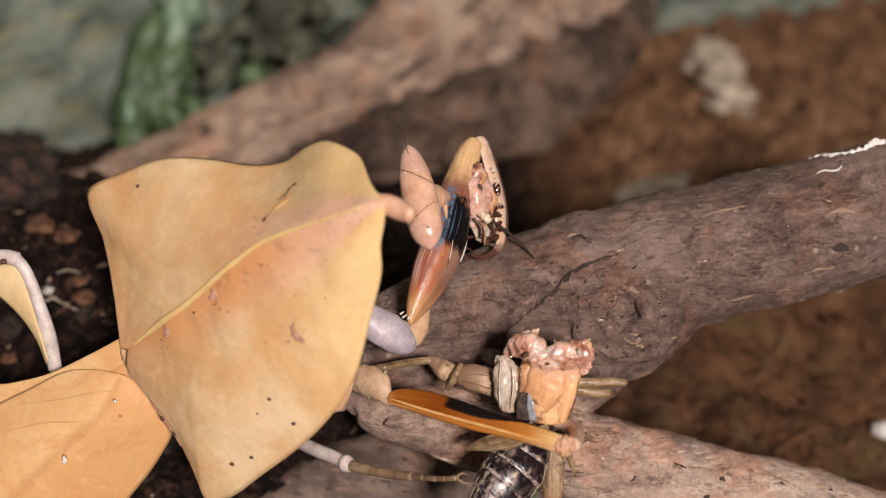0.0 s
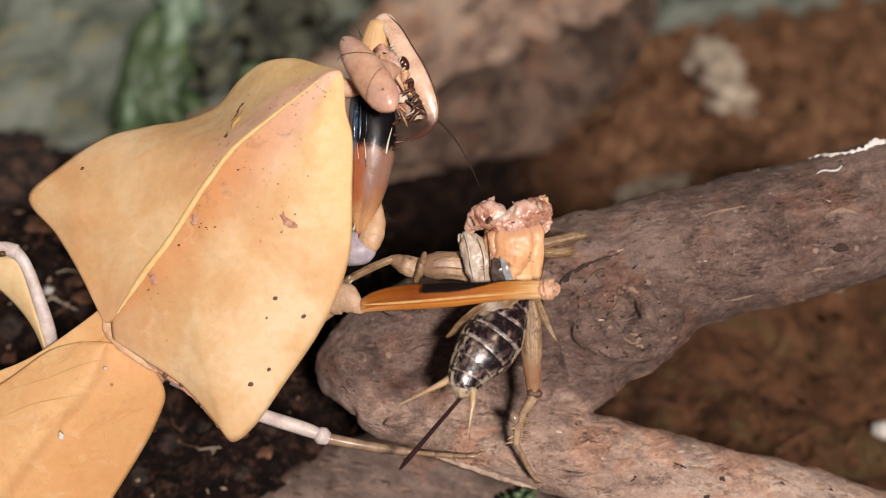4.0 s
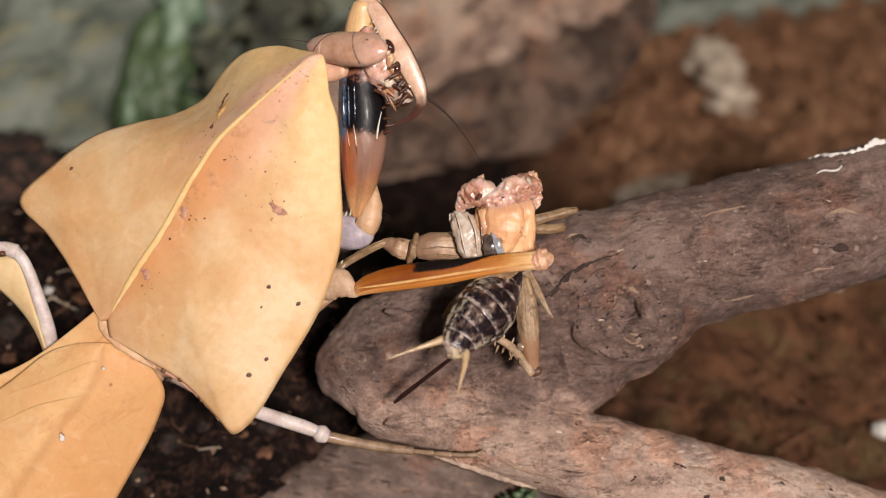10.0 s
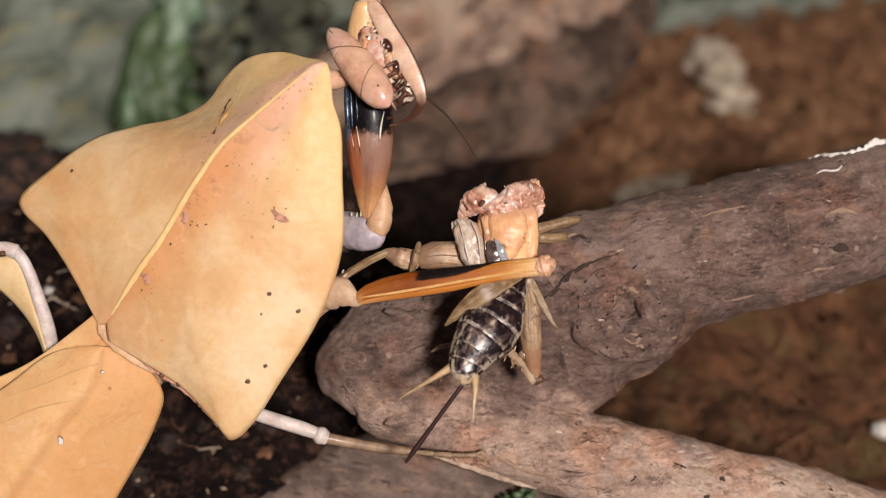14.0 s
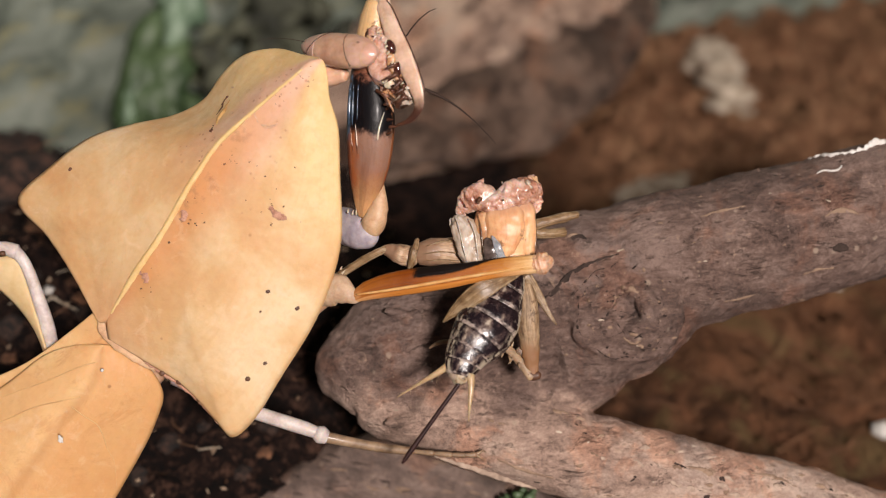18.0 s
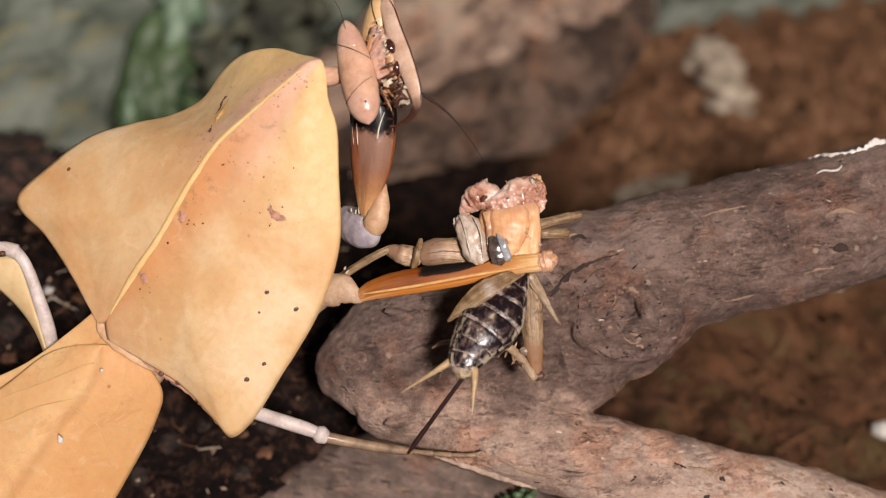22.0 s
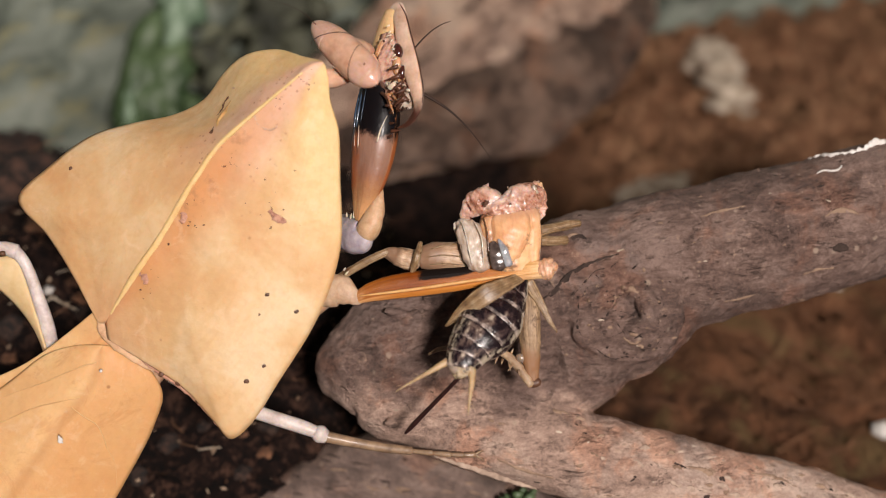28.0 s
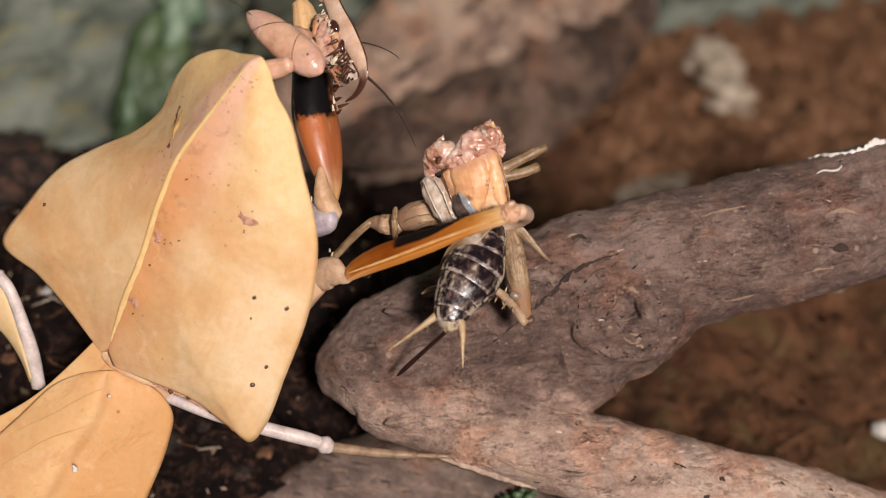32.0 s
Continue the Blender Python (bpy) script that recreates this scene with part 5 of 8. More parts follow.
    teeth("spine", ti, sp(696, 190, 0.6), sp(700, 272, 0.5), 6, 1.1, SPINE, Vector((0.95, 0.12, 0.3)).normalized())
    teeth("tooth", ti, sp(692, 268, 0.6), sp(696, 235, 0.6), 2, 0.8, PALE_SPINE, Vector((0.3, 0.9, 0.4)).normalized())
    teeth("tooth", hip, sp(606, 404, -0.6), sp(634, 408, -0.4), 3, 0.6, PALE_SPINE, Vector((0.5, 0.7, 0.5)).normalized())


def build_near_leg():
    piv = (622, 545, 1.5)
    bm = limb([(624, 546, 1.5), (634, 541, 1.6), (660, 531, 1.8), (700, 524, 2.1), (750, 520, 2.5), (800, 517, 2.9), (850, 513, 3.25), (900, 508, 3.6), (945, 507, 3.9), (970, 506, 4.0)],
              [6, 10, 17, 21, 22, 21, 18, 17, 16, 16], deep=0.5, rings=56, seg=32, rough=0.03, grain=1.6)
    ob = part("near_femur", bm, NEAR, mantis, "bright orange thigh with a black patch", piv, "near")
    bm = limb([(640, 537, 2.2), (700, 533, 2.70), (760, 528, 3.16), (830, 521, 3.62), (900, 515, 4.0), (958, 512, 4.3)], [1.2, 2.4, 2.8, 2.8, 2.4, 1.4], deep=0.8, rings=40, seg=8, rough=0.02, grain=4)
    part("ridge", bm, RIDGE, ob, "lighter orange ridge")
    bm = limb([(958, 507, 3.95), (968, 506, 4.05), (976, 506, 4.0), (982, 506, 3.9)], [15, 17, 18, 12], deep=0.62, rings=34, seg=34, rough=0.20, grain=3.2)
    blob(bm, sp(975, 493, 4.2), (0.36, 0.30, 0.35), 0.14, 4, 20)
    blob(bm, sp(985, 503, 4.2), (0.30, 0.42, 0.35), 0.14, 4, 0)
    blob(bm, sp(974, 519, 4.1), (0.36, 0.28, 0.3), 0.14, 4, -20)
    part("knee", bm, KNEE, ob, "rough pinkish knee lobes")
    bm = limb([(980, 505, 3.2), (972, 502, 1.0), (958, 500, -1.5), (925, 500, -3.4), (860, 500, -4.2), (790, 510, -4.4)], [13, 14, 14, 13, 10, 2], deep=0.9, rings=30, seg=12)
    part("near_tibia", bm, TIBIA, ob, "tan shin folded behind the prey")
    bm = limb([(556, 530, 0.2), (584, 525, 0.8), (606, 525, 1.2), (622, 534, 1.5), (640, 547, 1.6)], [24, 28, 27, 19, 8], deep=0.6, rings=30, seg=24, rough=0.10, grain=1.3)
    part("near_coxa", bm, HIP, ob, "whitish hip segment")
    teeth("tooth", ob, sp(612, 488, 1.6), sp(618, 500, 1.8), 2, 0.5, PALE_SPINE, Vector((0.6, 0.6, 0.5)).normalized())


def build_wings():
    def leaf(left, right, z0, z1, arch, n=60, half=20):
        grid = []
        ln = smooth_line([(*p, 0) for p in left], n)
        rn = smooth_line([(*p, 0) for p in right], n)
        for i in range(n + 1):
            row = []
            w = i / n
            for j in range(2 * half + 1):
                s = j / (2 * half)
                q = ln[i] + (rn[i] - ln[i]) * s
                span = np.linalg.norm(rn[i] - ln[i]) / 20
                z = z0 + (z1 - z0) * w + arch * span * (math.sin(math.pi * s) - 0.10 * math.exp(-((s - 0.5) / 0.05) ** 2) - 0.35 * max(0, s - 0.5))
                p = sp(q[0], q[1], z)
                p.z += 0.12 * noise.noise(p * 0.3) + 0.05 * noise.noise(p * 0.9)
                row.append(p)
            grid.append(row)
        return sheet(grid, 0.25), grid

    def veins(grid, wing, starts):
        n, m = len(grid), len(grid[0])
        for i0, way, reach in starts:
            line = []
            for k in range(7):
                i = min(n - 1, i0 + int(k * reach / 6))
                j = int(m / 2 + way * (m / 2 - 2) * (k / 6) ** 0.8)
                line.append(grid[i][j] + Vector((0, 0, 0.15)))
            bm = bmesh.new()
            sweep(bm, line, [0.05, 0.055, 0.05, 0.045, 0.04, 0.03, 0.02], 0.8, rings=40, seg=6)
            part("vein", bm, WING_VEIN, wing)
    piv = (190, 640, -1)
    bm, grid = leaf([(186, 612), (130, 614), (85, 628), (35, 664), (-40, 720), (-150, 830), (-320, 1050)],
              [(196, 612), (240, 634), (276, 662), (293, 700), (284, 738), (248, 812), (60, 1120)], -0.2, -5.0, 0.14)
    ob = part("forewing", bm, WING, mantis, "orange leaf-like forewing", piv, "wing")
    veins(grid, ob, ((14, -1, 16), (26, -1, 14), (29, 1, 14)))
    bm, _ = leaf([(190, 540), (140, 580), (64, 634), (0, 664), (-100, 700), (-300, 860)],
              [(232, 600), (200, 645), (120, 690), (40, 740), (-60, 830), (-240, 1060)], -0.6, -6.0, 0.07)
    part("forewing", bm, WING, ob, "orange leaf-like forewing, half covered")
    bm = limb([(300, 600, -4), (160, 700, -5), (20, 830, -6), (-140, 980, -8), (-300, 1130, -10)], [50, 90, 110, 110, 60], deep=0.6, rings=30, seg=24)
    part("abdomen", bm, JOINT, ob, "tan abdomen under the wings")
    bm = blob(bmesh.new(), sp(110, 778, 0.6), (0.20, 0.36, 0.14), 0.16, 3.1, 10, 3)
    part("dropping", bm, WHITE, ob, "white fleck")
    bm = blob(bmesh.new(), sp(186, 657, 1.2), (0.15, 0.15, 0.12), 0.05, 4, 10, 2)
    part("dropping", bm, WHITE, ob, "white fleck")


def build_walking_legs():
    bm = limb([(-120, 470, -5), (-50, 446, -4.5), (5, 440, -4), (30, 446, -4)], [12, 12, 13, 14], deep=0.9, rings=20, seg=12)
    ob = part("middle_leg", bm, PALE_LEG, mantis, "pale walking leg bent at the knee", (30, 446, -4), "middle_leg")
    bm = limb([(22, 440, -4), (44, 466, -4), (66, 522, -4.5), (84, 580, -5.2), (96, 640, -6)], [12, 11, 12, 14, 13], deep=0.9, rings=24, seg=12)
    part("shin", bm, PALE_LEG, ob)
    lobe = []
    for i in range(21):
        s = i / 20
        row = []
        for j in range(9):
            t = j / 8
            x0, y0 = 34 + 50 * s, 452 + 170 * s
            wdt = 4 + 110 * (1 - s) ** 2.2
            row.append(sp(x0 - wdt * t * (1.0 - 0.2 * s), y0 + 10 * t, -4.6 - 0.8 * t * t))
        lobe.append(row)
    part("lobe", sheet(lobe, 0.25), LOBE, ob, "pale yellow leafy lobe")
    bm = blob(bmesh.new(), sp(4, 449, -3.2), (0.35, 0.25, 0.2), 0.08, 4, 0, 2)
    part("speck", bm, SPECK, ob)
    bm = limb([(312, 676, -9.5), (380, 706, -8.6), (470, 738, -7.6), (540, 760, -7.4), (572, 772, -7.4)], [10, 12, 13, 13, 10], deep=0.9, rings=24, seg=12)
    ob = part("hind_leg", bm, PALE_LEG, mantis, "pale hind leg stretched to the branch", (572, 772, -7.4), "hind_leg")
    bm = limb([(560, 767, -7.3), (568, 771, -7.4), (580, 777, -7.5)], [13, 17, 12], deep=0.9, rings=10, seg=12)
    part("joint", bm, PALE_LEG, ob)
    bm = limb([(572, 774, -7.4), (620, 784, -7.6), (680, 794, -7.6), (728, 799, -7.4)], [11, 10, 9, 8], deep=0.9, rings=16, seg=10)
    part("shin", bm, TAN_LEG, ob, "tan shin")
    for a, b in (((726, 799, -7.4), (764, 803, -7.0)), ((764, 803, -7.0), (796, 805, -6.8)), ((796, 805, -6.8), (818, 806, -6.8)), ((818, 806, -6.8), (838, 805, -6.9))):
        m = tuple((p + q) / 2 for p, q in zip(a, b))
        part("foot_segment", limb([a, m, b], [4, 5, 5.5], deep=0.9, rings=6, seg=8), TAN_LEG, ob)
    for dy in (-7, 7):
        part("claw", limb([(838, 805, -6.9), (850, 805 + dy, -7.0), (856, 808 + dy, -7.6)], [3, 2, 0.6], rings=6, seg=6), TAN_LEG, ob)


build_shield()
build_head()
build_far_leg()
build_near_leg()
build_wings()
build_walking_legs()

# ---- the bitten-off head in the far claw ----
bitten = thing("chewed_morsel", (690, 140, 1.2), "half-eaten pink cricket head held in the mantis's claw", "prey morsel")


def build_bitten():
    bm = blob(bmesh.new(), sp(700, 138, 1.0), (1.75, 2.5, 1.15), 0.35, 1.1, 14, 4)
    blob(bm, sp(684, 98, 1.0), (0.9, 1.1, 0.8), 0.3, 1.4, 0)
    blob(bm, sp(716, 176, 0.9), (1.1, 1.2, 0.8), 0.4, 1.6, 25)
    ob = part("flesh", bm, FLESH, bitten, "", (655, 440, -1), "bitten")
    bm = blob(bmesh.new(), sp(723, 112, 2.0), (0.40, 0.70, 0.42), 0, 1, 22)
    part("eye", bm, DARK_EYE, ob, "glossy dark brown eye")
    bm = blob(bmesh.new(), sp(733, 152, 1.7), (0.36, 0.75, 0.4), 0.05, 2, -14)
    part("cheek", bm, DARK_EYE, ob, "dark red-brown cheek plate")
    part("face_plate", limb([(716, 118, 1.9), (724, 132, 2.1), (722, 148, 2.0), (734, 170, 1.8)], [5, 8, 6, 3], deep=0.5, rings=20, seg=12, rough=0.12, grain=2.4), AMBER, ob, "amber face plate")
    part("jaw", blob(bmesh.new(), sp(718, 174, 1.9), (0.5, 0.45, 0.4), 0.15, 3, 20), PALE_SPINE, ob, "whitish jaw")
    part("jaw", limb([(676, 92, 1.8), (684, 100, 2.1), (678, 118, 2.1), (676, 126, 1.9)], [2, 4.5, 4, 1.5], deep=0.6, rings=16, seg=10, rough=0.1, grain=3), AMBER, ob, "amber jaw")
    part("jaw_tip", limb([(676, 122, 2.0), (680, 128, 2.1), (688, 127, 2.0)], [3, 4, 1], rings=8, seg=8), SPINE, ob)
    bm = limb([(716, 186, 0.9), (738, 196, 1.0), (752, 206, 1.0)], [16, 22, 10], deep=0.4, rings=24, seg=20, rough=0.25, grain=1.6)
    part("mouth_membrane", bm, CLEAR, ob, "grey translucent torn mouth skin")
    rnd = random.Random(3)
    for n in range(25):
        x, y = rnd.uniform(696, 752), rnd.uniform(160, 216)
        if n > 18:
            x, y = rnd.uniform(670, 740), rnd.uniform(84, 160)
        if abs(x - (688 + 0.36 * (y - 90))) > 26:
            continue
        p = sp(x, y, rnd.uniform(1.5, 2.1))
        d = Vector((rnd.uniform(0.3, 1), rnd.uniform(-1, 0.2), rnd.uniform(-0.3, 0.5))).normalized() * rnd.uniform(0.5, 1.5)
        w = rnd.uniform(0.06, 0.20)
        bm = bmesh.new()
        sweep(bm, [p - d * 0.5, p, p + d * 0.5], [w * 0.5, w, w * 0.2], 0.7, rings=8, seg=8, rough=w * 0.6, grain=4, blunt=False)
        part("shred", bm, rnd.choice((SPINE, SPINE, AMBER, SCAB, PALE_SPINE)), ob)
    for pts in ([(704, 186, 1.6), (722, 178, 2.0), (744, 192, 2.0), (758, 204, 1.8)], [(690, 186, 1.6), (708, 196, 1.9), (716, 214, 1.8)], [(744, 196, 1.9), (738, 208, 1.9), (730, 216, 1.8)]):
        part("palp", limb(pts, [3, 3.4, 3, 1.6][:len(pts)], deep=0.9, rings=14, seg=8, rough=0.03, grain=4), SPINE, ob, "dark jointed feeler")
    bm = limb([(724, 170, 1.6), (764, 206, 1.4), (797, 248, 1.0), (820, 296, 0.6), (836, 346, 0.2)], [3.4, 2.8, 1.9, 1.1, 0.4], deep=1, rings=24, seg=6)
    part("antenna", bm, FILAMENT, bitten, "long thin dark antenna", (724, 170, 1.6), "antenna")
    bm = limb([(716, 130, 0.6), (742, 98, 0.4), (764, 76, 0.2), (786, 62, 0.0), (800, 58, 0.0)], [1.4, 1.4, 1.2, 0.9, 0.4], deep=1, rings=20, seg=6)
    part("antenna", bm, FILAMENT, bitten, "short curved dark antenna", (716, 130, 0.6), "antenna_short")


build_bitten()

# ---- the cricket ----
cricket = thing("cricket", (890, 480, 0), "headless brown cricket clasped by the mantis", "cricket")


def build_cricket():
    piv = (890, 420, 1)
    bm = limb([(908, 500, 0.6), (908, 475, 0.8), (908, 445, 1.0), (907, 415, 1.0), (906, 396, 0.9)], [46, 49, 52, 53, 48], deep=0.72, rings=48, seg=56, rough=0.12, grain=1.3)
    ob = part("thorax", bm, PLATE, cricket, "amber translucent thorax", piv, "thorax")
    # overlapping back plates
    bm = limb([(900, 494, 2.2), (902, 470, 2.5), (908, 440, 2.6), (909, 414, 2.4), (907, 398, 1.9)], [16, 26, 33, 34, 26], deep=0.4, rings=40, seg=36, rough=0.10, grain=1.6)
    part("back_plate", bm, PLATE, ob, "honey-coloured translucent back plate")
    bm = limb([(944, 496, 1.6), (945, 470, 1.8), (946, 440, 1.9), (944, 410, 1.7), (940, 394, 1.4)], [10, 14, 16, 17, 14], deep=0.7, rings=36, seg=28, rough=0.10, grain=1.6)
    part("side_plate", bm, PLATE, ob, "amber side plate")
    bm = limb([(872, 494, 1.8), (874, 468, 2.1), (872, 440, 2.3), (868, 412, 2.2)], [8, 13, 15, 12], deep=0.6, rings=36, seg=28, rough=0.10, grain=1.8)
    part("side_plate", bm, AMBER, ob, "amber side plate")
    for pts, w in (([(861, 408, 2.7), (867, 440, 3.0), (868, 470, 2.9), (872, 494, 2.5)], [0.6, 1.3, 1.6, 1.0]),
                   ([(957, 404, 1.4), (960, 432, 1.6), (959, 466, 1.6), (956, 492, 1.4)], [1.5, 2.4, 2.2, 1.2])):
        part("seam", limb(pts, w, deep=0.5, rings=24, seg=8, rough=0.05, grain=3), SEAM, ob, "dark brown seam")
    # the torn end: pink lumps, peaks and a wet gloss
    for pts, w, d in (([(826, 404, 0.8), (838, 392, 1.3), (856, 380, 1.7), (876, 380, 1.9), (892, 388, 1.9)], [7, 17, 24, 23, 14], 0.75),
                      ([(886, 392, 1.9), (908, 386, 2.1), (930, 378, 2.0), (950, 376, 1.5), (962, 384, 1.0)], [15, 20, 24, 24, 14], 0.8),
                      ([(846, 384, 1.2), (858, 366, 1.4), (868, 354, 1.3), (873, 346, 1.2)], [18, 14, 6, 1], 0.6),
                      ([(940, 378, 1.2), (952, 362, 1.3), (958, 350, 1.1), (962, 345, 1.0)], [20, 15, 6, 1], 0.6),
                      ([(960, 358, 0.8), (967, 372, 0.9), (966, 392, 0.8), (962, 412, 0.7)], [7, 8, 8, 3], 0.7),
                      ([(864, 396, 2.2), (888, 394, 2.5), (912, 396, 2.6), (936, 394, 2.2)], [10, 15, 15, 10], 0.6),
                      ([(832, 410, 1.0), (829, 400, 1.2), (826, 390, 1.0)], [9, 8, 2], 0.6)):
        part("torn_flesh", limb(pts, w, deep=d, rings=64, seg=52, rough=0.23, grain=1.6), FLESH, ob, "wet pink torn flesh")
    for q in ob.children:
        if q.name.startswith("torn_flesh"):
            add_displace(q, 0.0008, 0.00022, "shreds")
        elif "plate" in q.name:
            add_displace(q, 0.0020, 0.0003, "dents")
    rnd = random.Random(6)
    for _ in range(60):
        x = rnd.uniform(822, 968)
        y = (394 - 0.55 * (x - 824) if x < 866 else 372 + 6 * math.sin((x - 866) / 12) if x < 925 else 372 - 0.4 * (x - 925)) + rnd.uniform(-4, 22)
        p = sp(x, y, rnd.uniform(1.6, 2.6) * (0.6 if x < 836 or x > 956 else 1.0))
        d = Vector((rnd.uniform(-0.8, 0.8), rnd.uniform(0.1, 1.0), rnd.uniform(-0.2, 0.4))).normalized() * rnd.uniform(0.3, 0.8)
        w = rnd.uniform(0.08, 0.26)
        bm = bmesh.new()
        sweep(bm, [p - d * 0.6, p + d * 0.1, p + d * 0.8], [w, w * 0.9, w * 0.15], 0.7, rings=10, seg=10, rough=w * 0.7, grain=3, blunt=False)
        part("torn_shred", bm, rnd.choice((FLESH, FLESH, MEMBRANE, SCAB, AMBER)), ob)
    for x, y, z, w in ((866, 387, 3.1, 0.20), (869, 384, 3.1, 0.17), (864, 391, 3.05, 0.13), (910, 390, 3.5, 0.10)):
        part("pit", blob(bmesh.new(), sp(x, y, z), (w, w * 0.9, 0.3), 0.12, 3, 0, 2), SPECK, ob)
    bm = limb([(820, 411, 1.5), (832, 426, 1.9), (842, 450, 2.1), (849, 478, 2.0), (852, 497, 1.8)], [8, 20, 26, 25, 22], deep=0.55, rings=44, seg=36, rough=0.10, grain=1.9)
    add_displace(part("wing_pad", bm, CLEAR, ob, "glassy folded wing pad"), 0.0014, 0.0006, "folds")
    bm = limb([(812, 414, 1.2), (816, 428, 1.3), (822, 450, 1.5), (826, 476, 1.5)], [4, 7, 6, 3], deep=0.4, rings=24, seg=14, rough=0.08, grain=2.6)
    part("pad_lobe", bm, VEIN, ob, "whitish clear edge of the wing pad")
    for pts in ([(822, 412, 2.3), (829, 440, 2.9), (834, 470, 2.9), (838, 494, 2.6)], [(846, 418, 2.7), (856, 446, 3.1), (858, 472, 3.0), (858, 494, 2.7)]):
        part("pad_vein", limb(pts, [0.8, 1.3, 1.2, 0.8], deep=0.8, rings=20, seg=8, rough=0.03, grain=3), VEIN, ob, "shiny pale vein")
    bm = limb([(876, 456, 3.0), (882, 474, 3.25), (888, 500, 3.0)], [5, 13, 15], deep=0.30, rings=24, seg=18, rough=0.06, grain=2.4)
    part("wing_pad", bm, DARK_PAD, ob, "dark glassy folded wing pad")
    bm = limb([(886, 452, 3.3), (895, 472, 3.55), (903, 498, 3.2)], [2, 6.5, 7], deep=0.35, rings=20, seg=14, rough=0.05, grain=2.4)
    part("wing_pad", bm, GLAZE, ob, "glassy bluish wing pad")
    # far hind leg, folded towards the mantis
    bm = limb([(838, 474, 0), (800, 470, 0.2), (770, 470, 0.3), (748, 472, 0.2)], [28, 25, 25, 19], deep=0.8, rings=30, seg=22, rough=0.06, grain=2)
    leg = part("folded_leg", bm, FOLDED, ob, "tan ribbed hind leg")
    bm = limb([(745, 474, 0.2), (724, 472, 0.2), (704, 464, 0.1), (686, 458, 0)], [17, 19, 15, 8], deep=0.8, rings=30, seg=20, rough=0.14, grain=1.8)
    part("knee", bm, FOLDED, leg, "lumpy brown knee")
    part("shin", limb([(692, 458, 0.2), (655, 473, 0), (610, 496, -0.5), (570, 516, -1)], [7, 7.5, 7, 6], deep=0.9, rings=20, seg=12, rough=0.04, grain=2.5), BLADE, leg)
    part("band", limb([(750, 446, 1.0), (743, 470, 1.5), (733, 498, 1.0)], [4, 7, 5], deep=0.9, rings=14, seg=10, rough=0.05, grain=3), BLADE, leg)
    for q in ([(824, 452, 1.2), (790, 454, 1.4), (766, 460, 1.4)], [(826, 476, 1.4), (790, 472, 1.6), (760, 474, 1.5)], [(828, 490, 0.9), (796, 486, 1.1), (764, 486, 1.1)]):
        part("rib", limb(q, [0.8, 1.3, 0.6], deep=0.6, rings=12, seg=8, rough=0.03, grain=3), BLADE, leg)
    for q in ([(950, 434, 0), (985, 426, -0.4), (1012, 420, -0.8), (1032, 417, -1.0)], [(950, 446, -0.3), (985, 448, -0.8), (1006, 446, -1.4)]):
        part("leg", limb(q, [11, 9, 9, 6][:len(q)], deep=0.9, rings=20, seg=12, rough=0.06, grain=2.4), BLADE, ob, "tan jointed leg")
    part("wing_stub", limb([(936, 520, -0.3), (955, 556, -0.8), (968, 584, -1.0), (982, 608, -1.0)], [11, 8, 5, 2], deep=0.3, rings=16, seg=12, rough=0.04, grain=3), BLADE, ob)
    part("wing_stub", limb([(926, 516, 1.8), (894, 532, 3.0), (856, 551, 3.4), (820, 573, 2.6), (788, 596, 1.6)], [8, 13, 17, 12, 2], deep=0.12, rings=24, seg=16, rough=0.05, grain=2.2), BLADE, ob, "brown wing remnant")


